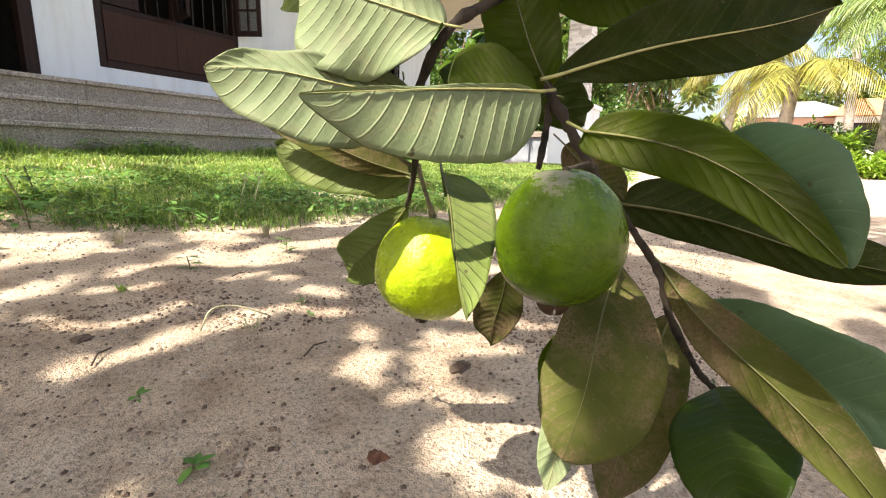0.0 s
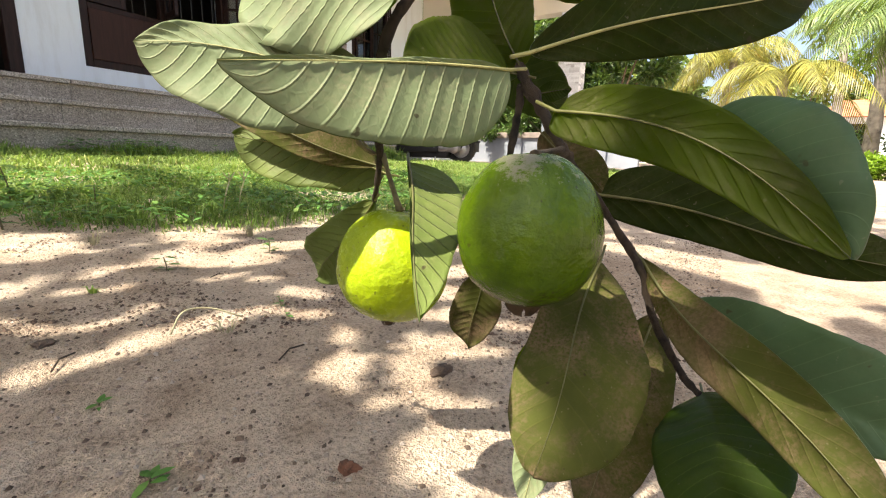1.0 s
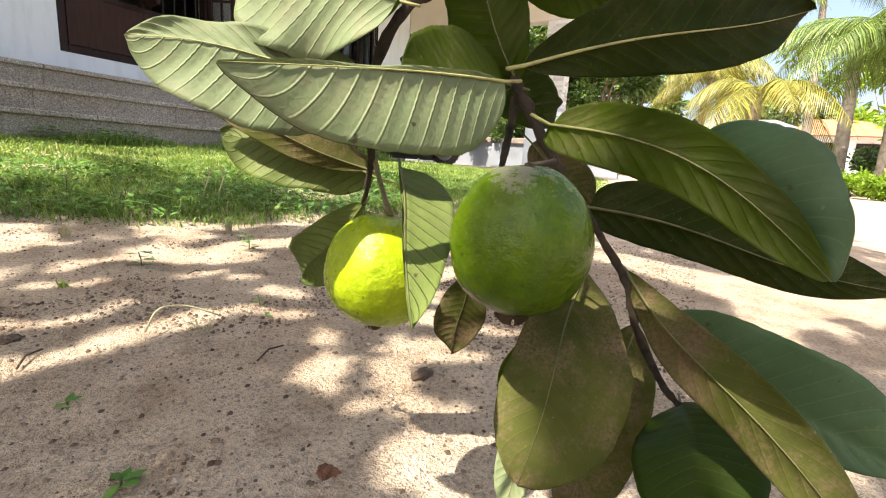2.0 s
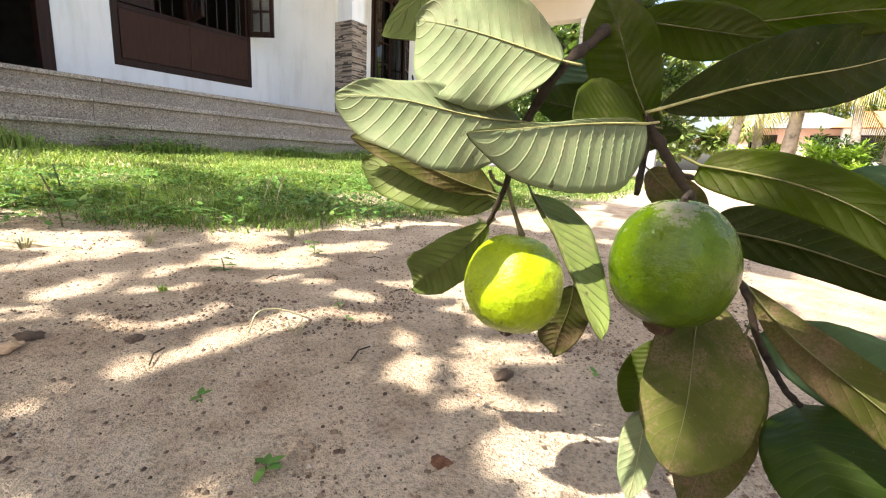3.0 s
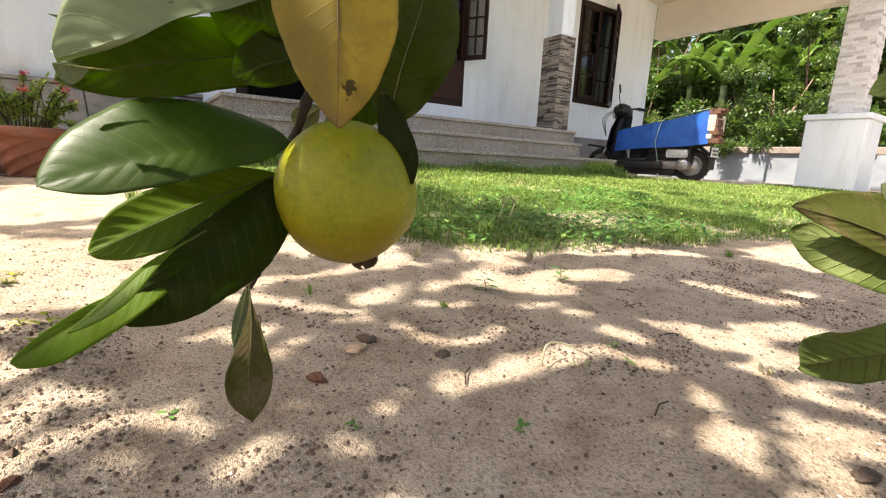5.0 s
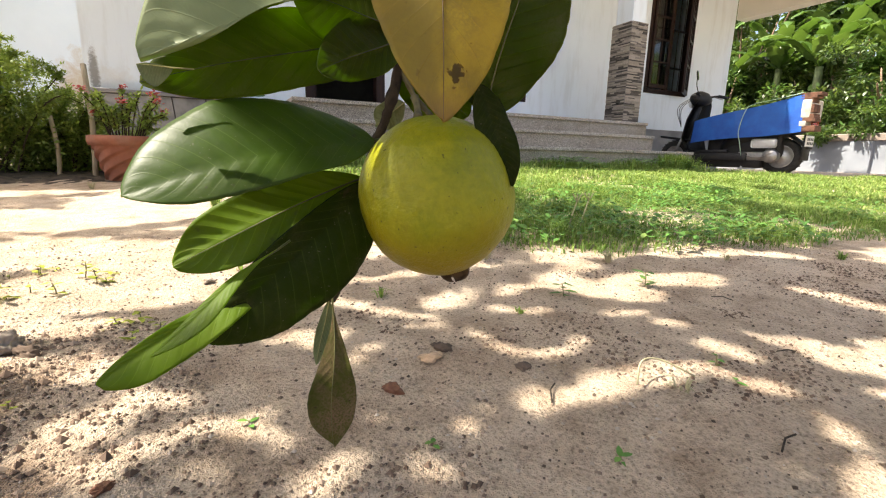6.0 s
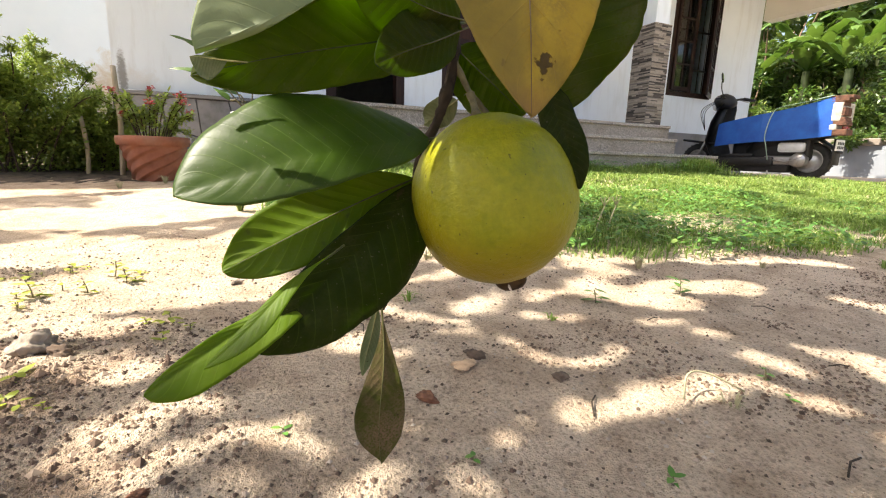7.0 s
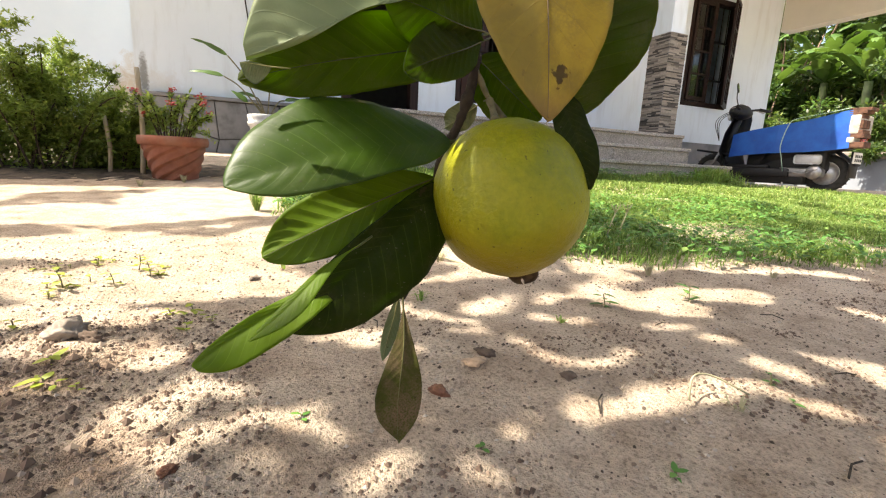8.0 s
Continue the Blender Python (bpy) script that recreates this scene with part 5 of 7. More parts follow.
def blue_load():
    b = thing("blue_box", tuple(SCOOT @ Vector((0.3, 0.2, 0.8))), "long blue sheet-metal box tied over the scooter seat", "box")
    bm = bmesh.new()
    n = 14
    top, bot, top2, bot2 = [], [], [], []
    rg = random.Random(8)
    for i in range(n + 1):
        t = i / n
        x = 0.95 - 1.15 * t
        dent = 0.012 * math.sin(7 * t) + rg.uniform(-0.004, 0.004)
        zt = 0.655 + 0.25 * t + 0.012 * math.sin(5 * t + 1)
        zb = 0.38 + 0.11 * t + 0.010 * math.sin(6 * t)
        top.append(bm.verts.new((x, 0.20 + dent, zt)))
        bot.append(bm.verts.new((x + 0.01 - 0.04 * t, 0.215 + dent * 0.6, zb)))
        top2.append(bm.verts.new((x, -0.16, zt + 0.02)))
        bot2.append(bm.verts.new((x, -0.17, max(zb, 0.70))))
    loops = [bot, top, top2, bot2]
    for k in range(4):
        a, c = loops[k], loops[(k + 1) % 4]
        for i in range(n):
            bm.faces.new((a[i], a[i + 1], c[i + 1], c[i]))
    bm.faces.new([l[0] for l in loops])
    part("sheet_body", move(bm, SCOOT), BLUE.m, b, smooth=False)
    e = bmesh.new()
    rg = random.Random(2)
    for i in range(16):
        t = i / 15
        z = 0.51 + 0.38 * t
        w = rg.uniform(0.0, 0.11)
        box(-0.24 - w, -0.17, 0.05, 0.215 - 0.01 * t, z - 0.018, z + 0.018, 0.004, bm=e)
    part("torn_edge", move(e, SCOOT), RUST, b, "torn rusty edge", smooth=False)
    part("packing_board", move(box(-0.285, -0.19, -0.08, 0.216, 0.63, 0.84, 0.02, seg=2), SCOOT), FOAM, b, "off-white packing board", smooth=False)
    part("packing_flap", move(box(-0.26, -0.19, 0.02, 0.218, 0.54, 0.61, 0.015, seg=2), SCOOT), FOAM, b, smooth=False)
    pts = [(0.351, 0.17, 0.22), (0.362, 0.228, 0.38), (0.387, 0.238, 0.52), (0.344, 0.236, 0.75), (0.28, 0.215, 0.825), (0.03, 0.212, 0.868), (-0.19, 0.212, 0.912)]
    part("string", move(tube(smooth_path(pts, 5), 0.005, 6), SCOOT), STRING, b, "pale green tying string")
    return b


blue_load()
single("wall_cable", tube(smooth_path([(-0.190, 6.255, 1.832), (-0.178, 6.255, 1.642), (-0.140, 6.255, 1.354), (-0.127, 6.255, 1.180)], 4), 0.006, 6), RUBBER, "thin dark cable hanging down the wall", "cable", smooth=True)

# ---- flower pots by the plinth ----
TERRA = Mat("terracotta", 0.85)
_v = TERRA.coord("Object")
TERRA.color(TERRA.mix(TERRA.grey(TERRA.noise(_v, 7, 7, 0.7), 0.5, 0.7, 0.0, 0.45), TERRA.ramp(TERRA.noise(_v, 22, 5), [(0.3, (0.22, 0.078, 0.045)), (0.7, (0.31, 0.118, 0.07))]), (0.25, 0.19, 0.15)))
TERRA.bump(TERRA.noise(_v, 120, 4), 0.35, 0.003)
POT_AT = (-0.47, 3.70)
POT_Z = ground_z(*POT_AT) - 0.012
POT_SCALE = 0.75


def swirl_pot():
    p = thing("flower_pot", (*POT_AT, POT_Z), "terracotta pot with twisted ribs holding a flowering shrub", "flower pot")
    h, r0, r1 = 0.26, 0.105, 0.165
    bm = bmesh.new()
    sides, rows = 144, 36
    rings = []
    for j in range(rows + 1):
        t = j / rows
        z = h * 0.8 * t
        rr = r0 + (r1 - r0) * t ** 0.9
        ring = []
        for k in range(sides):
            a = 2 * math.pi * k / sides
            saw = (8 * a / (2 * math.pi) - 3.6 * t) % 1.0
            q = rr + 0.016 * (min(saw / 0.82, (1 - saw) / 0.18) - 0.5) * min(1, 8 * (1 - t) + 0.1)
            ring.append(bm.verts.new((q * math.cos(a), q * math.sin(a), z)))
        rings.append(ring)
    for a, b in zip(rings, rings[1:]):
        for k in range(sides):
            bm.faces.new((a[k], a[(k + 1) % sides], b[(k + 1) % sides], b[k]))
    bm.faces.new(rings[0][::-1])
    at = Matrix.Translation((*POT_AT, POT_Z)) @ Matrix.Scale(POT_SCALE, 4)
    part("pot_body", move(bm, at), TERRA.m, p)
    part("rim", move(lathe([(0.150, 0.205), (0.180, 0.208), (0.186, 0.235), (0.183, 0.258), (0.172, 0.260), (0.162, 0.235), (0.150, 0.23)], 48), at), TERRA.m, p)
    part("soil", move(lathe([(0.0, 0.232), (0.162, 0.228)], 32), at), SAND, p, "dry potting soil")
    return p


swirl_pot()
WPOT = (-0.02, 5.85)
WPOT_Z = ground_z(*WPOT)
wp = thing("plant_pot", (*WPOT, WPOT_Z), "white ribbed plastic pot with broad green leaves", "flower pot")
WHITEPLASTIC = plain("aged white plastic", (0.62, 0.61, 0.57), 0.55, vary=0.12, scale=14)
part("pot_body", move(lathe([(0.0, 0.0), (0.12, 0.0), (0.15, 0.26), (0.165, 0.27), (0.168, 0.30), (0.160, 0.305), (0.165, 0.33), (0.17, 0.36), (0.155, 0.365), (0.145, 0.32)], 40), Matrix.Translation((*WPOT, WPOT_Z))), WHITEPLASTIC, wp)
part("soil", move(lathe([(0.0, 0.33), (0.148, 0.33)], 24), Matrix.Translation((*WPOT, WPOT_Z))), SAND, wp)

# wooden stakes beside the pot
STAKE = make_wood("weathered stake", (0.30, 0.245, 0.17), (0.52, 0.44, 0.33), 0.9)
for a, b, r in (((-0.62, 3.82, 0.09), (-0.638, 3.954, 0.60), 0.011), ((-0.755, 3.86, 0.09), (-0.77, 3.91, 0.37), 0.009)):
    single("wooden_stake", tube(smooth_path([a, Vector(a).lerp(Vector(b), 0.5) + Vector((0.01, 0, 0)), b], 4), r, 8), STAKE, "weathered wooden stake stuck in the ground", "stake", "stakes", smooth=True)

# ---- greenery helpers ----
def green(name, base, dry, rough=0.55, trans=(0.15, 0.25, 0.02), amount=0.25, spread=0.5):
    """Foliage whose pieces differ from one another."""
    m = Mat(name, rough)
    r = m.island()
    c = m.ramp(r, [(0.0, tuple(x * (1 - spread) for x in base)), (0.5, base), (0.86, tuple(min(1, x * (1 + spread)) for x in base)), (1.0, dry)])
    c = m.mix(0.4, c, m.ramp(m.noise(m.coord("Object"), 9, 4), [(0.3, (0.55, 0.6, 0.5)), (0.7, (1, 1, 1))]), "MULTIPLY")
    m.color(c)
    m.translucent(m.mix(0.5, trans, c), amount)
    return m.m


CANOPY = green("guava crown leaves", (0.06, 0.11, 0.02), (0.16, 0.16, 0.04), trans=(0.30, 0.38, 0.03), amount=0.4)
GRASS = green("lawn grass", (0.165, 0.268, 0.058), (0.56, 0.54, 0.23), 0.6, (0.30, 0.44, 0.06), 0.4, 0.56)
HEDGE = green("hedge leaves", (0.20, 0.29, 0.065), (0.36, 0.38, 0.10), 0.5, (0.42, 0.52, 0.07), 0.45)
YWEED = green("yellow-green seedling leaves", (0.30, 0.36, 0.04), (0.45, 0.44, 0.08), 0.5, (0.45, 0.5, 0.04), 0.4)
DARKTREE = green("dark garden leaves", (0.06, 0.11, 0.025), (0.18, 0.22, 0.05), 0.4, (0.18, 0.28, 0.03), 0.3)
SHRUB = green("garden shrub leaves", (0.06, 0.13, 0.025), (0.22, 0.25, 0.06), 0.35)
LIMEHEDGE = green("bright lime hedge", (0.20, 0.34, 0.03), (0.36, 0.42, 0.08), 0.5, (0.3, 0.5, 0.03), 0.35)
BANANA = green("banana leaf", (0.06, 0.12, 0.02), (0.16, 0.22, 0.05), 0.4, (0.14, 0.26, 0.025), 0.3)
PALM = green("palm leaflets", (0.13, 0.20, 0.05), (0.30, 0.30, 0.09), 0.45, (0.25, 0.34, 0.04), 0.3)
PALMGOLD = green("yellowing palm leaflets", (0.24, 0.24, 0.05), (0.42, 0.30, 0.06), 0.45, (0.34, 0.32, 0.04), 0.3)
WEED = green("small weeds", (0.095, 0.235, 0.040), (0.22, 0.32, 0.07), 0.55)
TRUNK = plain("grey palm bark", (0.24, 0.21, 0.18), 0.9, vary=0.3, scale=9, bump=0.8)
WOODBARK = plain("guava bark", (0.20, 0.13, 0.085), 0.75, vary=0.35, scale=14, bump=0.4)


def scatter_mesh(name, verts, faces, material, parent=None, label="", category="", kind="stuff"):
    me = bpy.data.meshes.new(name)
    me.from_pydata(verts, [], faces)
    me.materials.append(material)
    ob = new(name, me)
    if parent is not None:
        ob.parent = parent
        ob.matrix_parent_inverse = Matrix.Translation(-parent.location)
        return tagged(ob, label, kind=kind)
    return tagged(ob, label, category, kind=kind)


class Leaves:
    """Collects many small leaves into one mesh; each is a bent pointed blade of six corners."""

    def __init__(self, seed):
        self.v, self.f, self.r = [], [], random.Random(seed)

    def add(self, p, along, normal, length, width, bend=0.15):
        a = Vector(along).normalized()
        n = Vector(normal)
        n = n - a * n.dot(a)
        n = n.normalized() if n.length > 1e-4 else a.orthogonal().normalized()
        s = a.cross(n)
        p, b = Vector(p), len(self.v)
        for u, w, d in ((0, 0, 0), (0.35, 0.5, -0.04), (0.35, -0.5, -0.04), (0.7, 0.42, -0.5), (0.7, -0.42, -0.5), (1, 0, -1)):
            self.v.append(tuple(p + a * (u * length) + s * (w * width) + n * (d * bend * length)))
        self.f += [(b, b + 2, b + 1), (b + 1, b + 2, b + 4, b + 3), (b + 3, b + 4, b + 5)]

    def ball(self, centre, radius, count, length, width, up=0.3):
        r = self.r
        for _ in range(count):
            d = Vector((r.gauss(0, 1), r.gauss(0, 1), r.gauss(0, 1))).normalized()
            p = Vector(centre) + Vector((d.x * radius[0], d.y * radius[1], d.z * radius[2])) * (r.random() ** 0.45)
            al = d + Vector((r.gauss(0, 0.6), r.gauss(0, 0.6), r.gauss(0, 0.5) + up))
            self.add(p, al, Vector((r.gauss(0, 0.5), r.gauss(0, 0.5), 1)), length * r.uniform(0.6, 1.3), width * r.uniform(0.6, 1.3))

    def mesh(self, name, material, parent=None, label="", category="", kind="stuff"):
        return scatter_mesh(name, self.v, self.f, material, parent, label, category, kind)


# ---- unseen guava tree overhead: crown leaves set so their shade falls on picked spots ----
gap(-0.364, 1.921, -0.232, 1.860, 0.024)
gap(-0.259, 1.735, -0.216, 1.753, 0.014)
gap(-0.351, 1.838, -0.307, 1.825, 0.009)
gap(-0.209, 1.797, -0.150, 1.770, 0.007)
gap(0.012, 2.387, 0.291, 2.185, 0.072)
gap(-0.032, 2.028, -0.003, 1.990, 0.009)
gap(0.012, 2.018, 0.050, 1.958, 0.013)
gap(0.058, 1.938, 0.136, 1.884, 0.010)
gap(0.089, 1.861, 0.167, 1.831, 0.010)
gap(0.162, 1.937, 0.304, 1.951, 0.025)
gap(0.304, 1.951, 0.393, 1.949, 0.016)
gap(0.205, 1.902, 0.301, 1.839, 0.008)
gap(0.165, 1.807, 0.169, 1.767, 0.009)
gap(0.165, 1.759, 0.221, 1.721, 0.009)
gap(0.221, 1.721, 0.287, 1.741, 0.008)
gap(0.119, 1.645, 0.136, 1.644, 0.006)
gap(0.142, 1.655, 0.216, 1.640, 0.015)
gap(0.225, 1.652, 0.308, 1.644, 0.021)
gap(-0.043, 1.894, -0.024, 1.858, 0.014)
gap(-0.002, 1.788, 0.030, 1.828, 0.006)
gap(0.043, 1.656, 0.063, 1.640, 0.004)
gap(-0.013, 1.692, 0.008, 1.677, 0.004)
gap(-0.064, 1.624, -0.047, 1.622, 0.005)
gap(-0.046, 1.629, -0.012, 1.620, 0.009)
gap(-0.011, 1.624, 0.019, 1.608, 0.006)
gap(0.089, 1.525, 0.097, 1.521, 0.004)
gap(0.084, 1.503, 0.109, 1.509, 0.004)
gap(0.086, 1.465, 0.106, 1.460, 0.004)
gap(0.429, 1.946, 0.503, 1.864, 0.056)
gap(0.489, 2.011, 0.559, 2.023, 0.025)
gap(0.589, 1.907, 0.709, 1.881, 0.039)
gap(0.394, 1.798, 0.430, 1.781, 0.011)
gap(0.435, 1.738, 0.444, 1.720, 0.008)
gap(0.423, 1.669, 0.451, 1.636, 0.014)
gap(0.337, 1.643, 0.358, 1.619, 0.006)
gap(0.375, 1.583, 0.392, 1.568, 0.006)
gap(0.509, 1.647, 0.551, 1.630, 0.009)
gap(0.537, 1.588, 0.600, 1.551, 0.026)
gap(0.526, 1.517, 0.573, 1.489, 0.010)
gap(0.468, 1.473, 0.484, 1.433, 0.006)
gap(0.361, 1.509, 0.365, 1.491, 0.006)
gap(0.338, 1.469, 0.342, 1.461, 0.004)
gap(0.303, 1.461, 0.327, 1.445, 0.004)
gap(0.322, 1.442, 0.288, 1.423, 0.004)
gap(0.387, 1.412, 0.421, 1.368, 0.014)
gap(0.339, 1.409, 0.351, 1.389, 0.005)
gap(0.273, 1.386, 0.305, 1.385, 0.004)
gap(0.319, 1.338, 0.319, 1.314, 0.013)
gap(0.241, 1.331, 0.281, 1.302, 0.011)
gap(0.229, 1.313, 0.252, 1.297, 0.004)
gap(0.928, 2.005, 0.992, 2.013, 0.043)
gap(0.542, 1.932, 0.738, 1.885, 0.022)
gap(0.833, 2.039, 0.985, 2.027, 0.039)
gap(1.022, 1.983, 1.114, 1.923, 0.036)
gap(0.824, 1.768, 0.866, 1.657, 0.022)
gap(0.856, 1.643, 0.907, 1.606, 0.015)
gap(0.984, 1.646, 1.005, 1.619, 0.019)
gap(0.512, 1.663, 0.560, 1.618, 0.011)
gap(0.563, 1.628, 0.598, 1.557, 0.021)
gap(0.658, 1.574, 0.748, 1.545, 0.035)
gap(0.561, 1.535, 0.612, 1.500, 0.014)
gap(0.644, 1.467, 0.699, 1.439, 0.010)
gap(0.490, 1.526, 0.502, 1.459, 0.008)
gap(0.483, 1.469, 0.498, 1.447, 0.006)
gap(0.526, 1.461, 0.550, 1.441, 0.006)
gap(0.368, 1.528, 0.386, 1.519, 0.005)
gap(0.304, 1.472, 0.336, 1.459, 0.004)
gap(0.331, 1.457, 0.295, 1.437, 0.004)
gap(0.285, 1.468, 0.282, 1.461, 0.004)
gap(0.416, 1.437, 0.447, 1.388, 0.013)
gap(0.359, 1.414, 0.335, 1.380, 0.014)
gap(0.293, 1.404, 0.286, 1.394, 0.004)
gap(0.433, 1.675, 0.456, 1.654, 0.011)
gap(0.339, 1.658, 0.379, 1.627, 0.006)
gap(0.381, 1.603, 0.401, 1.585, 0.008)
gap(0.427, 1.744, 0.443, 1.734, 0.009)
sunlit((-1.75, 4.0, 0.50), (-0.95, 3.95, 0.48), 0.12)
gap(-0.727, 2.788, -0.196, 2.900, 0.078)
gap(-0.575, 2.394, -0.343, 2.367, 0.078)
gap(-0.491, 2.178, -0.283, 2.117, 0.053)
gap(-0.435, 2.033, -0.270, 1.995, 0.032)
gap(-0.191, 2.128, -0.087, 2.134, 0.005)
gap(-0.315, 2.439, -0.137, 2.394, 0.019)
gap(-0.272, 2.137, -0.189, 2.080, 0.013)
gap(-0.259, 1.766, -0.216, 1.779, 0.008)
gap(-0.221, 1.857, -0.263, 1.895, 0.018)
gap(-0.214, 1.689, -0.163, 1.721, 0.008)
gap(-0.163, 1.721, -0.083, 1.735, 0.006)
gap(-0.128, 1.722, -0.087, 1.682, 0.006)
gap(-0.254, 1.690, -0.229, 1.712, 0.005)
gap(-0.158, 1.671, -0.135, 1.673, 0.004)
gap(-0.079, 1.633, -0.051, 1.642, 0.005)
gap(-0.053, 1.637, -0.004, 1.641, 0.006)
gap(-0.006, 1.638, 0.019, 1.627, 0.004)
gap(-0.072, 1.893, 0.010, 1.873, 0.011)
gap(1.147, 1.353, 1.013, 0.934, 0.078)
gap(1.057, 1.193, 0.969, 1.044, 0.078)
gap(0.095, 1.522, 0.112, 1.509, 0.004)
gap(0.112, 1.509, 0.126, 1.501, 0.004)
gap(0.096, 1.464, 0.108, 1.455, 0.004)
gap(0.294, 1.461, 0.308, 1.452, 0.004)
gap(0.309, 1.460, 0.331, 1.442, 0.004)
gap(0.329, 1.444, 0.296, 1.422, 0.004)
gap(0.332, 1.401, 0.431, 1.405, 0.009)
gap(0.398, 1.423, 0.416, 1.362, 0.016)
gap(0.260, 1.319, 0.320, 1.315, 0.015)
gap(0.254, 1.306, 0.259, 1.257, 0.011)
gap(0.365, 1.512, 0.388, 1.497, 0.005)
gap(0.514, 1.418, 0.526, 1.337, 0.011)


def in_gap(x, y, grow):
    for x0, y0, x1, y1, r in gaps:
        dx, dy = x1 - x0, y1 - y0
        t = max(0.0, min(1.0, ((x - x0) * dx + (y - y0) * dy) / (dx * dx + dy * dy + 1e-9)))
        if (x - x0 - t * dx) ** 2 + (y - y0 - t * dy) ** 2 < (r + grow) ** 2:
            return True
    return False


def shade_guava_tree():
    tree = thing("shade_guava_tree", (-1.3, 0.9, 0.0), "unseen guava tree with mottled bark, placed to cast dappled shade", "tree")
    part("trunk", tube(smooth_path([(-1.3, 0.9, -0.05), (-1.27, 0.93, 0.5), (-1.33, 1.0, 1.0), (-1.2, 1.1, 1.5)], 5), [0.09 - 0.0025 * i for i in range(16)], 12), WOODBARK, tree)
    limbs = [[(-1.33, 1.0, 1.0), (-0.9, 1.25, 1.35), (-0.4, 1.45, 1.45), (0.1, 1.5, 1.4)], [(-1.2, 1.1, 1.5), (-0.8, 1.6, 1.9), (-0.3, 2.0, 2.1), (0.4, 2.2, 2.3)],
             [(-1.3, 1.0, 1.2), (-0.9, 0.9, 1.5), (-0.3, 0.9, 1.5), (0.4, 1.0, 1.5)], [(-1.2, 1.1, 1.5), (-1.4, 1.8, 2.0), (-1.3, 2.4, 2.4), (-0.9, 3.0, 2.7)]]
    for l in limbs:
        n = len(smooth_path(l, 5))
        part("limb", tube(smooth_path(l, 5), [0.035 - 0.025 * i / (n - 1) for i in range(n)], 8), WOODBARK, tree)
    s = SUN_DIR / SUN_DIR.z
    lv = Leaves(21)
    r = lv.r

    # sets each leaf on the sun's ray to the ground spot it should shade
    def cover(x0, x1, y0, y1, count, size, keep):
        for _ in range(count):
            x, y = r.uniform(x0, x1), r.uniform(y0, y1)
            if in_gap(x, y, size * 0.22) or not keep(x, y):
                continue
            h = 0.95 + 0.5 * r.random() + 0.42 * math.hypot(x - 0.1, y - 1.3)
            g = ground_z(x, y)
            p = Vector((x, y, g)) + s * h
            a = r.uniform(0, 6.28)
            al = Vector((math.cos(a), math.sin(a), r.uniform(-0.6, 0.2)))
            lv.add(p - al.normalized() * size * 0.5, al, Vector((r.gauss(0, 0.35), r.gauss(0, 0.35), 1)), size * r.uniform(0.7, 1.2), size * 0.5 * r.uniform(0.8, 1.2))

    def on_lawn(x, y):
        """Where crown leaves are placed to shade the lawn: a broad band and some loose patches."""
        for x0, y0, x1, y1, w in ((1.06, 3.5, 0.95, 2.9, 0.10), (0.95, 2.9, 0.62, 2.45, 0.14), (0.62, 2.45, 0.42, 2.33, 0.10), (1.02, 2.6, 0.96, 2.28, 0.11), (0.96, 2.28, 1.2, 2.12, 0.08), (1.5, 2.35, 2.2, 2.15, 0.12), (2.6, 2.6, 3.2, 2.3, 0.16), (0.89, 2.55, 1.16, 2.17, 0.07), (1.96, 2.56, 1.73, 2.13, 0.08), (0.96, 2.35, 1.04, 2.14, 0.06)):
            dx, dy = x1 - x0, y1 - y0
            t = max(0.0, min(1.0, ((x - x0) * dx + (y - y0) * dy) / (dx * dx + dy * dy)))
            if math.hypot(x - x0 - t * dx, y - y0 - t * dy) < w * (1 + 0.6 * noise.noise(Vector((x * 6, y * 6, 2)))):
                return True
        return noise.noise(Vector((x * 2.5, y * 4, 8))) > 0.42

    def dapple(cut, scale):
        return lambda x, y: noise.noise(Vector((x * scale, y * scale * 1.6, 4.2))) > cut

    cover(-0.75, 1.25, 1.1, 2.05, 26000, 0.042, lambda x, y: True)
    cover(-0.3, 1.7, 0.5, 1.1, 2600, 0.07, dapple(-0.1, 5))
    cover(1.25, 2.6, 0.6, 2.05, 2600, 0.09, dapple(-0.12, 3))
    cover(-0.1, 1.2, 2.05, 2.7, 1300, 0.09, dapple(-0.05, 3.5))
    cover(-1.6, -0.1, 2.05, 2.7, 1300, 0.09, dapple(0.12, 3.5))
    cover(0.2, 4.5, 2.1, 3.9, 5200, 0.10, on_lawn)
    cover(-1.5, 0.2, 2.7, 3.3, 700, 0.10, dapple(0.2, 2.5))
    cover(-1.7, 0.2, 3.4, 3.86, 2600, 0.11, lambda x, y: True)
    cover(-1.9, 0.45, 4.35, 5.6, 2200, 0.13, lambda x, y: True)
    cover(-0.5, 0.2, 3.86, 4.3, 900, 0.11, lambda x, y: True)
    cover(-1.6, -0.75, 1.1, 2.1, 900, 0.09, dapple(0.0, 3))
    lv.mesh("crown", CANOPY, tree)
    return tree


shade_guava_tree()

# ---- lawn ----
LAWN = [(-0.12, 2.75), (0.10, 2.42), (0.40, 2.22), (0.66, 2.05), (1.0, 2.02), (1.45, 1.93), (2.4, 1.80), (4.0, 1.85), (7.4, 2.35), (8.2, 3.0), (7.3, 3.75), (4.6, 4.0), (4.45, 4.60), (0.42, 4.60), (0.1, 3.6)]


def inside(x, y, poly):
    odd = False
    for (x0, y0), (x1, y1) in zip(poly, poly[1:] + poly[:1]):
        if (y0 > y) != (y1 > y) and x < x0 + (y - y0) * (x1 - x0) / (y1 - y0):
            odd = not odd
    return odd


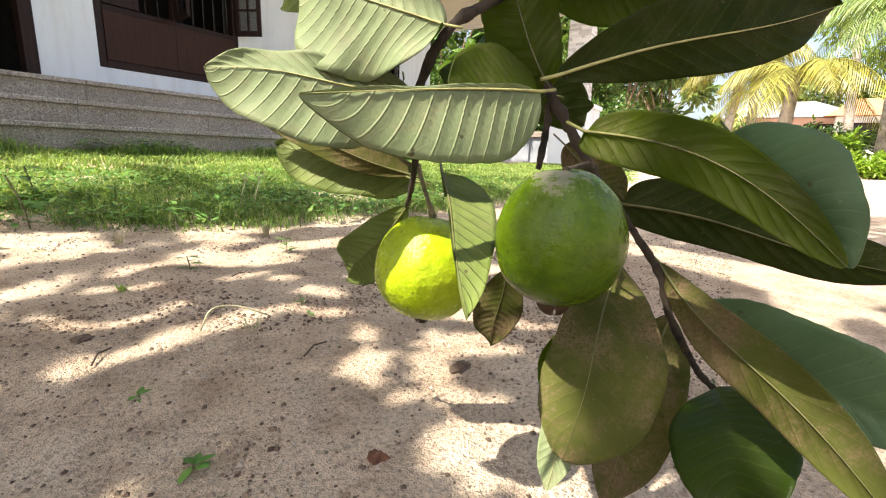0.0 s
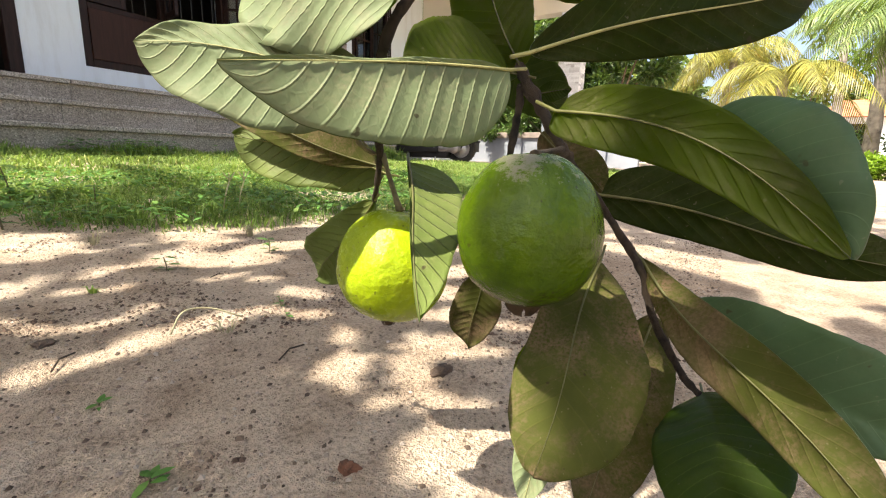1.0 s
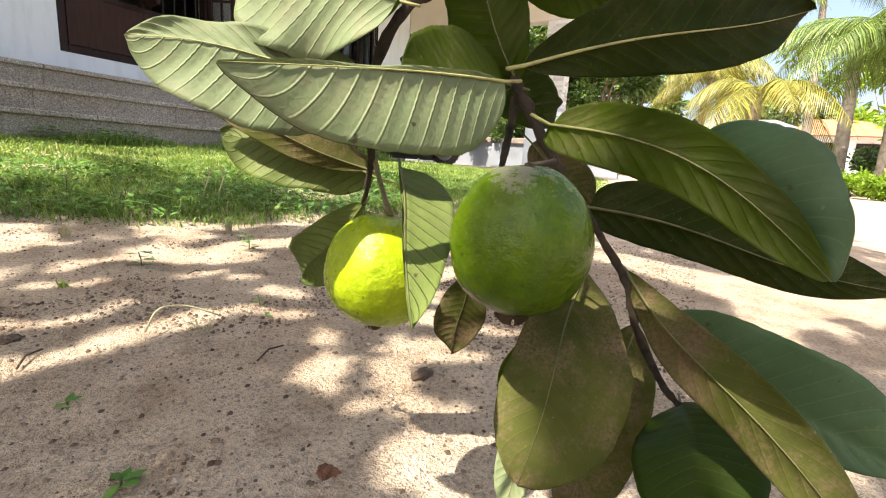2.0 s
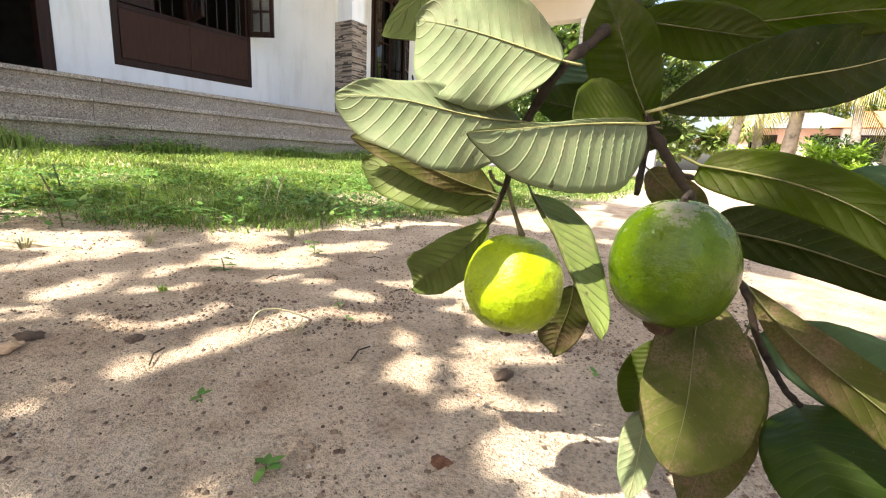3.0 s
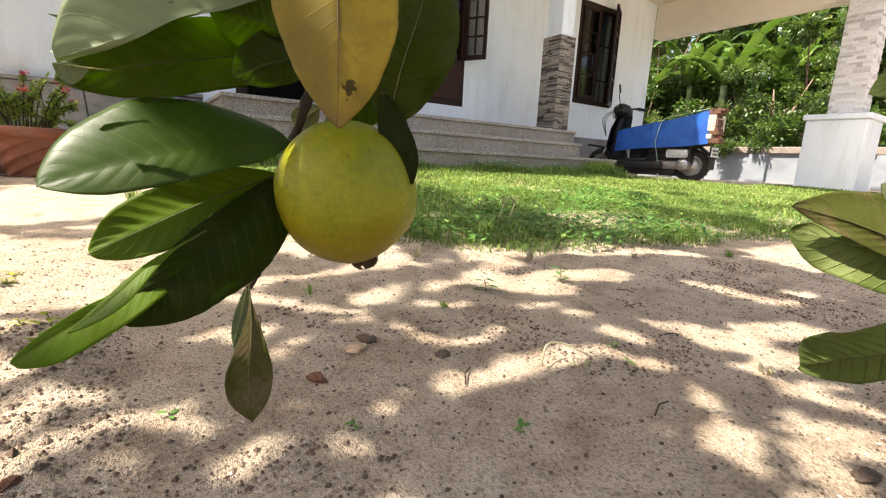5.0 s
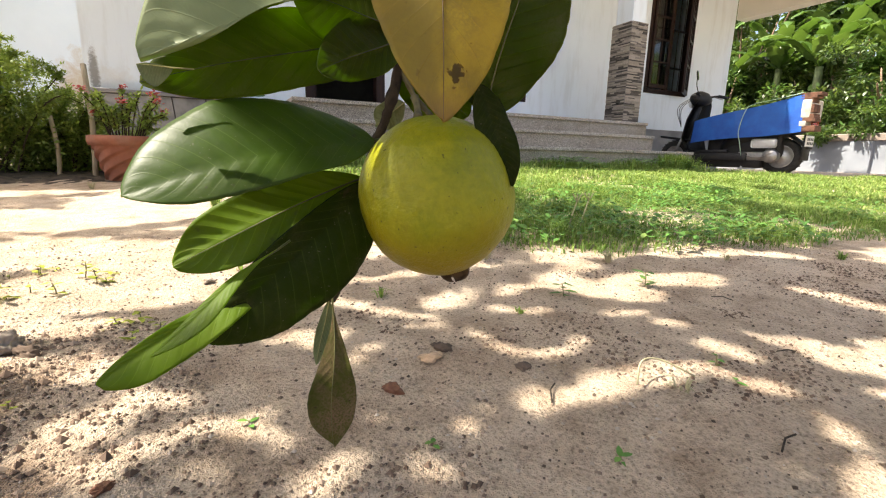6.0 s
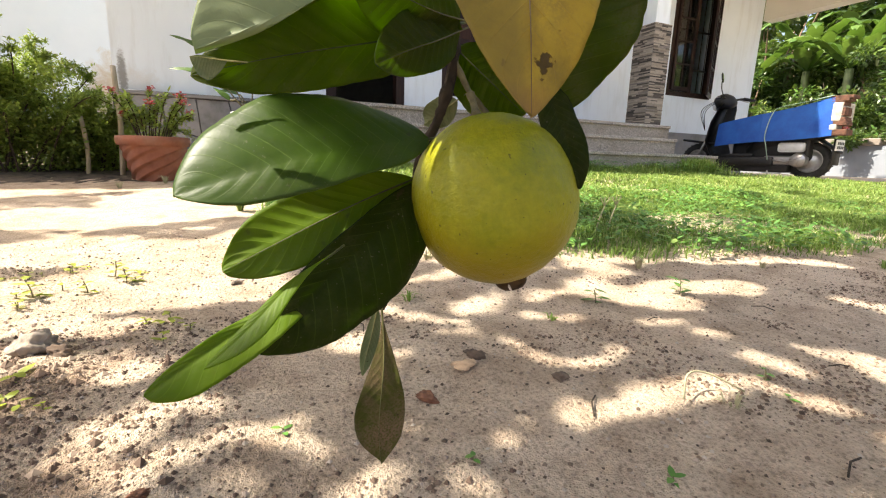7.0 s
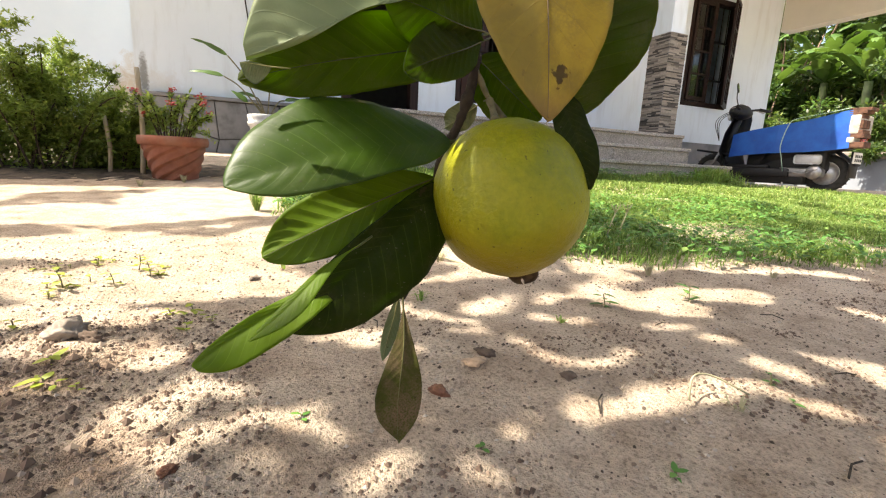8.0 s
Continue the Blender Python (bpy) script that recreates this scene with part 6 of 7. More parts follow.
def edge_distance(x, y, poly):
    best = 9.0
    for (x0, y0), (x1, y1) in zip(poly, poly[1:] + poly[:1]):
        dx, dy = x1 - x0, y1 - y0
        t = max(0, min(1, ((x - x0) * dx + (y - y0) * dy) / (dx * dx + dy * dy)))
        best = min(best, math.hypot(x - x0 - t * dx, y - y0 - t * dy))
    return best


def make_lawn():
    r = random.Random(12)
    verts, faces = [], []

    def blade(x, y, h, w, lean):
        z = ground_z(x, y) - 0.004
        a = r.uniform(0, 6.28)
        d = Vector((math.cos(a), math.sin(a), 0))
        s = Vector((-d.y, d.x, 0)) * w
        b = len(verts)
        p0 = Vector((x, y, z))
        p1 = p0 + d * lean * h * 0.35 + Vector((0, 0, h * 0.62))
        p2 = p0 + d * lean * h + Vector((0, 0, h * (1.0 - 0.25 * lean)))
        verts.extend([tuple(p0 - s), tuple(p0 + s), tuple(p1 - s * 0.8), tuple(p1 + s * 0.8), tuple(p2)])
        faces.append((b, b + 1, b + 3, b + 2))
        faces.append((b + 2, b + 3, b + 4))

    def sow(x0, x1, y0, y1, count, h0, h1, w):
        for _ in range(count):
            x, y = r.uniform(x0, x1), r.uniform(y0, y1)
            wob = 0.10 * noise.noise(Vector((x * 3, y * 3, 7)))
            if not inside(x, y + wob, LAWN):
                continue
            e = edge_distance(x, y + wob, LAWN) if y < 2.9 else 1.0
            if e < 0.12 and r.random() > 0.25 + e * 6:
                continue
            t = 0.5 + 0.9 * noise.noise(Vector((x * 2.3, y * 2.3, 1)))
            if noise.noise(Vector((x * 5, y * 5, 3))) < -0.42:
                continue
            h = h0 + (h1 - h0) * max(0.0, min(1.2, t)) * r.uniform(0.5, 1.2)
            blade(x, y, h * min(1, 0.45 + e * 3), w * r.uniform(0.6, 1.3), r.uniform(0.3, 1.5))

    sow(-0.2, 2.6, 1.7, 2.7, 42000, 0.014, 0.055, 0.0014)
    sow(-0.2, 3.2, 2.6, 3.4, 20000, 0.02, 0.065, 0.0024)
    sow(0.0, 5.0, 3.3, 4.62, 20000, 0.03, 0.075, 0.0035)
    sow(2.6, 5.2, 1.7, 3.4, 16000, 0.02, 0.06, 0.0035)
    sow(5.0, 8.3, 2.0, 4.1, 12000, 0.02, 0.06, 0.005)
    # taller tufts along the foot of the steps
    for _ in range(5200):
        x = r.uniform(0.2, 4.4)
        y = 4.59 - abs(r.gauss(0, 0.12))
        k = 0.55 + 0.6 * noise.noise(Vector((x * 2.2, 0, 9)))
        blade(x, y, max(0.05, 0.16 * k * r.uniform(0.5, 1.2)), 0.004 * r.uniform(0.5, 1.2), r.uniform(0.1, 0.7))
    for _ in range(900):
        x, y = r.gauss(4.08, 0.10), r.gauss(4.5, 0.05)
        blade(x, min(y, 4.59), r.uniform(0.10, 0.2), 0.004, r.uniform(0.1, 0.6))
    return scatter_mesh("lawn_grass", verts, faces, GRASS, label="patchy green lawn grass in front of the steps", category="grass")


make_lawn()

# broad-leaved weeds that grow through the lawn's front edge
_lw = Leaves(31)
for _ in range(14000):
    _x, _y = _lw.r.uniform(-0.1, 2.4), _lw.r.uniform(1.85, 3.2)
    _p = noise.noise(Vector((_x * 2.6, _y * 3.2, 5)))
    if inside(_x, _y, LAWN) and _p + 0.35 * _lw.r.random() > 0.08:
        _h = _lw.r.uniform(0.01, 0.05)
        _a = _lw.r.uniform(0, 6.28)
        _lw.add((_x, _y, ground_z(_x, _y) + _h), (math.cos(_a), math.sin(_a), _lw.r.uniform(-0.1, 0.7)), (0, 0, 1), _lw.r.uniform(0.012, 0.034), _lw.r.uniform(0.006, 0.014))
for _ in range(2200):
    _x, _y = _lw.r.uniform(0.3, 4.3), 4.6 - abs(_lw.r.gauss(0, 0.16))
    if noise.noise(Vector((_x * 1.7, 2, 5))) > -0.1:
        _a = _lw.r.uniform(0, 6.28)
        _lw.add((_x, min(_y, 4.57), ground_z(_x, _y) + _lw.r.uniform(0.02, 0.11)), (math.cos(_a), math.sin(_a), 0.3), (0, 0, 1), _lw.r.uniform(0.03, 0.07), _lw.r.uniform(0.015, 0.03))
_lw.mesh("lawn_weeds", WEED, label="low broad-leaved weeds among the grass", category="weeds")


def weed(x, y, height, leaves, size, seed, material=None, label="small green weed seedling in the sand"):
    """A seedling: a thin stem with leaf pairs."""
    w = thing("weed", (x, y, ground_z(x, y)), label, "weed", "yard weeds")
    r = random.Random(seed)
    z = ground_z(x, y) - 0.003
    top = Vector((x + r.uniform(-0.2, 0.2) * height, y + r.uniform(-0.2, 0.2) * height, z + height))
    part("stem", tube(smooth_path([(x, y, z), Vector((x, y, z)).lerp(top, 0.5) + Vector((0.05 * height, 0, 0)), top], 3), 0.0007 + 0.01 * height, 5), STALK, w)
    lv = Leaves(seed)
    for k in range(leaves):
        t = (k + 1) / leaves
        a = 2.4 * k + r.uniform(-0.4, 0.4)
        p = Vector((x, y, z)).lerp(top, t)
        lv.add(p, (math.cos(a), math.sin(a), r.uniform(0.0, 0.6)), (0, 0, 1), size * r.uniform(0.7, 1.2), size * 0.45, 0.25)
    lv.mesh("foliage", material or WEED, w)
    return w


def grass_tuft(x, y, height, count, seed, dry=False):
    r = random.Random(seed)
    verts, faces = [], []
    z = ground_z(x, y) - 0.004
    for _ in range(count):
        a, l = r.uniform(0, 6.28), r.uniform(0.5, 1.0) * height
        d = Vector((math.cos(a), math.sin(a), 0))
        s = Vector((-d.y, d.x, 0)) * 0.0012
        sp = r.uniform(0.3, 1.0)
        p = Vector((x, y, z)) + d * r.uniform(0, 0.006)
        pts = [p, p + d * l * 0.3 * sp + Vector((0, 0, l * 0.6)), p + d * l * 0.8 * sp + Vector((0, 0, l * (0.85 - 0.35 * sp)))]
        b = len(verts)
        verts += [tuple(pts[0] - s), tuple(pts[0] + s), tuple(pts[1] - s), tuple(pts[1] + s), tuple(pts[2])]
        faces += [(b, b + 1, b + 3, b + 2), (b + 2, b + 3, b + 4)]
    ob = scatter_mesh("grass_tuft", verts, faces, STRAW if dry else GRASS, label="dry straw grass tuft on the sand" if dry else "small green grass tuft on the sand", category="grass", kind="")
    return tagged(ob, group="grass tufts")


STRAW = plain("dry straw", (0.40, 0.37, 0.22), 0.8, vary=0.25, scale=40)

# ---- hedge, pot plants ----
def bush(name, centre, radius, count, size, material, seed, label, category, stems=10, group=""):
    b = thing(name, (centre[0], centre[1], ground_z(centre[0], centre[1])), label, category, group)
    r = random.Random(seed)
    lv = Leaves(seed)
    base = Vector((centre[0], centre[1], ground_z(centre[0], centre[1]) - 0.02))
    for k in range(stems):
        a = 2 * math.pi * k / stems + r.uniform(-0.3, 0.3)
        f = r.uniform(0.3, 0.95)
        end = Vector((centre[0] + f * radius[0] * math.cos(a), centre[1] + f * radius[1] * math.sin(a), centre[2] + radius[2] * r.uniform(0.2, 1.0)))
        mid = base.lerp(end, 0.5) + Vector((0, 0, 0.1 * radius[2]))
        pts = smooth_path([base, mid, end], 5)
        part("stem", tube(pts, [0.008 * radius[2] / 0.5 * (1 - 0.8 * i / (len(pts) - 1)) + 0.0012 for i in range(len(pts))], 5), BARK, b)
        for _ in range(count // (2 * stems)):
            t = r.uniform(0.35, 1.02)
            p = pts[min(len(pts) - 1, int(t * (len(pts) - 1)))]
            d = Vector((r.gauss(0, 1), r.gauss(0, 1), r.gauss(0.4, 0.8)))
            lv.add(p + d * 0.05 * radius[0], d, (r.gauss(0, 0.4), r.gauss(0, 0.4), 1), size * r.uniform(0.6, 1.3), size * 0.42)
    for _ in range(9):
        c = Vector(centre) + Vector((r.uniform(-0.6, 0.6) * radius[0], r.uniform(-0.6, 0.6) * radius[1], r.uniform(-0.7, 0.55) * radius[2]))
        k = r.uniform(0.3, 0.5)
        lv.ball(c, (radius[0] * k, radius[1] * k, radius[2] * k), count // 18, size, size * 0.42)
    lv.mesh("foliage", material, b)
    return b


def arching_shrub(x0, x1, y0, y1, top, shoots, seed, label):
    """A feathery shrub: many arching shoots set with small leaves, dense and dark below, loose above."""
    cx, cy = (x0 + x1) / 2, (y0 + y1) / 2
    sh = thing("hedge_shrub", (cx, cy, ground_z(cx, cy)), label, "shrub", "garden wall shrubs")
    lv, r = Leaves(seed), random.Random(seed)
    for k in range(shoots):
        bx, by = r.uniform(x0 + 0.08, x1 - 0.08), r.uniform(y0 + 0.05, y1 - 0.05)
        h = top * (0.45 + 0.62 * r.random()) * (0.8 + 0.25 * math.sin(7 * bx + seed))
        ex, ey = bx + r.gauss(0.02, 0.13), by + r.gauss(-0.03, 0.09)
        base = Vector((cx + 0.6 * (bx - cx), by, ground_z(bx, by) - 0.02))
        end = Vector((ex, ey, ground_z(bx, by) + h))
        pts = smooth_path([base, base.lerp(end, 0.5) + Vector((0, 0, 0.12 * h)), end, end + Vector((r.gauss(0.02, 0.03), r.gauss(0, 0.03), r.uniform(-0.03, 0.05)))], 8)
        if k % 3 == 0:
            part("stem", tube(pts, [0.0045 * (1 - 0.85 * i / (len(pts) - 1)) + 0.0006 for i in range(len(pts))], 5), BARK, sh)
        for i, p in enumerate(pts):
            if i < 5:
                continue
            for _ in range(3 if i < 0.6 * len(pts) else 2):
                d = Vector((r.gauss(0, 1), r.gauss(0, 1), r.gauss(0.5, 0.5))).normalized()
                ln = r.uniform(0.03, 0.10) * (1.1 - 0.6 * i / len(pts))
                for j in range(6):
                    q = p + d * ln * (j + 1) / 6
                    for _s in (0, 1):
                        lv.add(q, d * 0.6 + Vector((r.gauss(0, 0.8), r.gauss(0, 0.8), r.gauss(0.2, 0.5))), (r.gauss(0, 0.3), r.gauss(0, 0.3), 1), r.uniform(0.012, 0.024), r.uniform(0.005, 0.009))
    for _ in range(10):
        lv.ball((r.uniform(x0 + 0.1, x1 - 0.1), r.uniform(y0 + 0.1, y1), 0.1 + r.uniform(0.06, 0.4) * top), (0.16, 0.12, 0.12), 700, 0.022, 0.010, 0.4)
    lv.mesh("foliage", HEDGE, sh)
    return sh


arching_shrub(-1.32, -0.74, 3.80, 4.15, 0.52, 66, 41, "tall feathery green shrub by the garden wall")
arching_shrub(-1.85, -1.20, 3.85, 4.3, 0.54, 56, 42, "dense green shrub by the garden wall")
arching_shrub(-0.86, -0.60, 3.92, 4.12, 0.32, 22, 45, "low yellowing shrub beside the wooden stakes")

def shaded_soil_bed(x0, x1, y0, y1):
    """A low bed of soil with a ragged front, its colour darkened for the shrubs' shade."""
    bm = bmesh.new()
    n, k = 90, 26
    grid = []
    for i in range(n + 1):
        row = []
        for j in range(k + 1):
            x, t = x0 + (x1 - x0) * i / n, j / k
            front = y0 + 0.75 * abs(2 * i / n - 1) ** 5 + 0.10 * noise.noise(Vector((x * 3, 1, 5))) + 0.04 * noise.noise(Vector((x * 13, 2, 5)))
            y = front + (y1 + 0.12 * noise.noise(Vector((x * 4, 8, 5))) - front) * t
            rise = 0.018 * math.sin(math.pi * min(1, t * 1.6) / 2) * math.sin(math.pi * i / n) ** 0.3
            row.append(bm.verts.new((x, y, ground_z(x, y) - 0.006 + rise + 0.010 * noise.noise(Vector((x * 30, y * 30, 1))) * min(1, 6 * t))))
        grid.append(row)
    for a, b in zip(grid, grid[1:]):
        for j in range(k):
            bm.faces.new((a[j], b[j], b[j + 1], a[j + 1]))
    # dark soil colour that also holds the shade below the shrubs
    ob = single("shaded_soil_bed", bm, plain("soil darkened for shade", (0.085, 0.062, 0.043), 0.95, vary=0.5, scale=22, bump=0.9), "soil bed under the shrubs, coloured dark for their shade", "soil", smooth=True)
    return tagged(ob, kind="structure")


shaded_soil_bed(-2.1, -0.05, 3.46, 4.45)
flower = thing("flowering_plant", (*POT_AT, POT_Z + 0.17), "potted shrub with small red flower heads", "plant")
_fl, _fr = Leaves(51), random.Random(51)
REDFLOWER = green("small red flowers", (0.45, 0.05, 0.05), (0.55, 0.16, 0.12), 0.5, (0.5, 0.1, 0.05), 0.2, 0.3)
_rf = Leaves(52)
for _k in range(24):
    _a = 2.4 * _k
    _q = _fr.uniform(0.25, 1.0)
    _s = Vector((POT_AT[0] + 0.05 * math.cos(_a), POT_AT[1] + 0.05 * math.sin(_a), POT_Z + 0.165))
    _e = _s + Vector((0.02 + 0.12 * math.cos(_a) * _q, 0.08 * math.sin(_a) * _q, 0.10 + 0.14 * _fr.random() * (1.2 - 0.5 * _q)))
    _pts = smooth_path([_s, _s.lerp(_e, 0.5) + Vector((0, 0, 0.03)), _e], 5)
    part("stem", tube(_pts, 0.0025, 5), BARK, flower)
    for _p in _pts[3:]:
        for _j in range(8):
            _fl.add(_p, (_fr.gauss(0, 1), _fr.gauss(0, 1), _fr.gauss(0.3, 0.5)), (0, 0, 1), _fr.uniform(0.018, 0.036), 0.011)
    if _k % 3 == 0:
        for _j in range(26):
            _rf.add(_e + Vector((0, -0.01, 0.012)) + Vector((_fr.gauss(0, 0.009), _fr.gauss(0, 0.009), _fr.gauss(0, 0.006))), (_fr.gauss(0, 1), _fr.gauss(0, 1), 0.6), (0, -0.5, 1), 0.013, 0.010)
_fl.mesh("foliage", HEDGE, flower)
_rf.mesh("flower_cluster", REDFLOWER, flower, "clusters of small red petals")

wplant = thing("pot_plant", (*WPOT, WPOT_Z + 0.32), "broad-leaved green plant in a white pot", "plant")
for _k, (_dx, _dz, _len) in enumerate(((-0.30, 0.50, 0.5), (-0.34, 0.34, 0.45), (-0.16, 0.14, 0.28), (-0.10, 0.20, 0.3), (0.05, 0.42, 0.4), (0.16, 0.2, 0.3), (0.10, 0.05, 0.26))):
    _b = Vector((WPOT[0], WPOT[1], WPOT_Z + 0.32))
    _e = _b + Vector((_dx, -0.08 + 0.04 * _k, _dz))
    part("leaf_stalk", tube(smooth_path([_b, _b.lerp(_e, 0.6) + Vector((0, 0, 0.05)), _e], 4), 0.006, 6), STALK, wplant)
    _bm, _spn = leaf_blade(_len * 0.6, 0.035, 0.035, 0.05, 0.2, 0.4, 0.9, 0, nu=12, nv=3)
    _y = Vector((_dx, 0.05, 0.12 - 0.1 * (_k % 2))).normalized()
    _z = Vector((0.1, -0.6, 0.8))
    _z = (_z - _y * _z.dot(_y)).normalized()
    _m = Matrix((_y.cross(_z), _y, _z)).transposed().to_4x4()
    _m.translation = _e
    part("leaf", move(_bm, _m), [BANANA, BANANA], wplant)


# ---- garden beyond the compound wall ----
BANANASTEM = plain("green banana stem", (0.10, 0.13, 0.045), 0.6, vary=0.3, scale=6)


def banana_plant(x, y, height, seed):
    r = random.Random(seed)
    b = thing("banana_plant", (x, y, 0.1), "banana plant with broad torn bright green leaves", "banana plant", "banana plants")
    part("stem", tube(smooth_path([(x, y, 0.0), (x + 0.05, y, height * 0.5), (x, y, height)], 4), [0.12 - 0.006 * i for i in range(9)], 10), BANANASTEM, b)
    for k in range(13):
        a = 2.4 * k + r.uniform(-0.3, 0.3)
        d = Vector((math.cos(a), math.sin(a), 0))
        lift = r.uniform(0.9, 2.1)
        ln = r.uniform(1.3, 1.9)
        base = Vector((x, y, height))
        bm = bmesh.new()
        n, half = 26, r.uniform(0.13, 0.19)
        prev = None
        for i in range(n + 1):
            t = i / n
            c = base + d * ln * t * (1 - 0.15 * t) + Vector((0, 0, lift * ln * (t - 0.75 * t * t)))
            s = Vector((-d.y, d.x, 0))
            w = half * min(1, 5 * t) * (1 - t**4) * (1 if i % 5 else 0.75)
            jit = r.uniform(-0.03, 0.03)
            row = [bm.verts.new(c + s * w + Vector((0, 0, -0.35 * w + jit))), bm.verts.new(c), bm.verts.new(c - s * w + Vector((0, 0, -0.35 * w - jit)))]
            if prev and not (i % 5 == 0 and r.random() < 0.7):
                bm.faces.new((prev[0], row[0], row[1], prev[1]))
                bm.faces.new((prev[1], row[1], row[2], prev[2]))
            elif prev:
                q = [bm.verts.new(v.co) for v in row]
                bm.faces.new((prev[0], q[0], q[1], prev[1]))
                bm.faces.new((prev[1], q[1], q[2], prev[2]))
                for v in row:
                    v.co += d * 0.02
            prev = row
        part("leaf", bm, BANANA, b)
    return b


for _i, (_x, _y, _h) in enumerate(((11.6, 7.0, 2.3), (12.3, 8.2, 2.5), (12.0, 9.4, 2.2), (12.6, 6.2, 2.5), (13.6, 7.4, 2.9), (11.4, 10.0, 2.0))):
    banana_plant(_x, _y, _h, 60 + _i)


def garden_tree(name, x, y, base, height, spread, count, size, material, seed, label):
    """A broad-leaved tree: forked trunk and a crown of many leaf clumps with gaps."""
    t = thing(name, (x, y, 0.1), label, "tree", "garden trees")
    r = random.Random(seed)
    part("trunk", tube(smooth_path([(x, y, -0.1), (x + 0.1, y, base * 0.6), (x, y + 0.1, base)], 4), [0.11 - 0.004 * i for i in range(9)], 10), WOODBARK, t)
    lv = Leaves(seed)
    for k in range(12):
        a = 2.4 * k
        e = Vector((x + spread * math.cos(a) * r.uniform(0.3, 1), y + spread * math.sin(a) * r.uniform(0.3, 1), base + (height - base) * r.uniform(0.05, 1)))
        part("limb", tube(smooth_path([(x, y, base * r.uniform(0.5, 1)), Vector((x, y, base)).lerp(e, 0.5) + Vector((0, 0, 0.1)), e], 4), [0.05 - 0.005 * i for i in range(9)], 6), WOODBARK, t)
        for _ in range(3):
            c = e + Vector((r.gauss(0, 0.35), r.gauss(0, 0.35), r.gauss(0, 0.25)))
            q = spread * r.uniform(0.16, 0.32)
            lv.ball(c, (q, q, q * 0.7), count // 36, size, size * 0.42, -0.1)
    lv.mesh("crown", material, t)
    return t


garden_tree("garden_tree", 10.6, 5.4, 0.7, 2.4, 0.9, 8000, 0.08, DARKTREE, 71, "dark green fine-leaved tree behind the compound wall")
garden_tree("garden_tree", 10.5, 8.3, 0.5, 2.2, 1.0, 4200, 0.12, SHRUB, 72, "glossy green garden tree behind the compound wall")
garden_tree("garden_tree", 11.4, 10.3, 0.6, 2.8, 1.2, 4200, 0.14, SHRUB, 73, "glossy green garden tree behind the compound wall")
garden_tree("garden_tree", 14.8, 7.0, 1.2, 5.2, 2.0, 9000, 0.2, DARKTREE, 74, "tall leafy tree at the back of the garden")
garden_tree("garden_tree", 15.0, 10.8, 1.2, 5.0, 2.0, 9000, 0.2, SHRUB, 75, "tall leafy tree at the back of the garden")
garden_tree("garden_tree", 14.2, 4.2, 1.0, 4.6, 1.6, 9000, 0.18, DARKTREE, 76, "tall leafy tree at the back of the garden")
garden_tree("garden_tree", 10.8, 4.0, 0.3, 1.5, 0.8, 4200, 0.09, SHRUB, 77, "light green bushy garden tree")
garden_tree("garden_tree", 17.5, 9.0, 1.5, 7.0, 2.6, 9000, 0.26, DARKTREE, 78, "tall leafy tree at the back of the garden")
garden_tree("garden_tree", 10.9, 12.0, 0.6, 3.0, 1.2, 3600, 0.16, DARKTREE, 79, "tall leafy tree at the back of the garden")

garden_tree("garden_tree", 13.2, 9.6, 1.0, 5.0, 1.8, 9000, 0.19, DARKTREE, 171, "dense dark tree in the garden behind the wall")
garden_tree("garden_tree", 12.6, 5.6, 0.8, 3.6, 1.3, 8000, 0.13, DARKTREE, 172, "dense dark tree in the garden behind the wall")
garden_tree("garden_tree", 16.0, 5.4, 1.2, 6.0, 2.0, 9000, 0.22, DARKTREE, 173, "dense dark tree in the garden behind the wall")
garden_tree("garden_tree", 18.5, 12.5, 1.5, 7.5, 2.8, 9000, 0.26, DARKTREE, 174, "dense dark tree in the garden behind the wall")

for _i, (_x, _y, _z) in enumerate(((10.3, 5.2, 0.9), (10.4, 6.4, 1.0), (10.3, 7.5, 0.9), (10.5, 8.8, 1.1), (10.3, 10.2, 1.0), (10.4, 4.3, 0.7), (11.8, 6.0, 1.9), (12.6, 9.2, 2.2), (13.2, 5.2, 2.6), (14.0, 8.6, 3.0), (12.2, 11.0, 2.4))):
    bush("garden_shrub", (_x, _y, _z), (0.75, 0.75, 0.8), 3000, 0.10 if _x < 11 else 0.15, DARKTREE if _i % 3 else SHRUB, 130 + _i, "dense glossy garden shrub behind the wall", "shrub", 9, "wall shrubs")

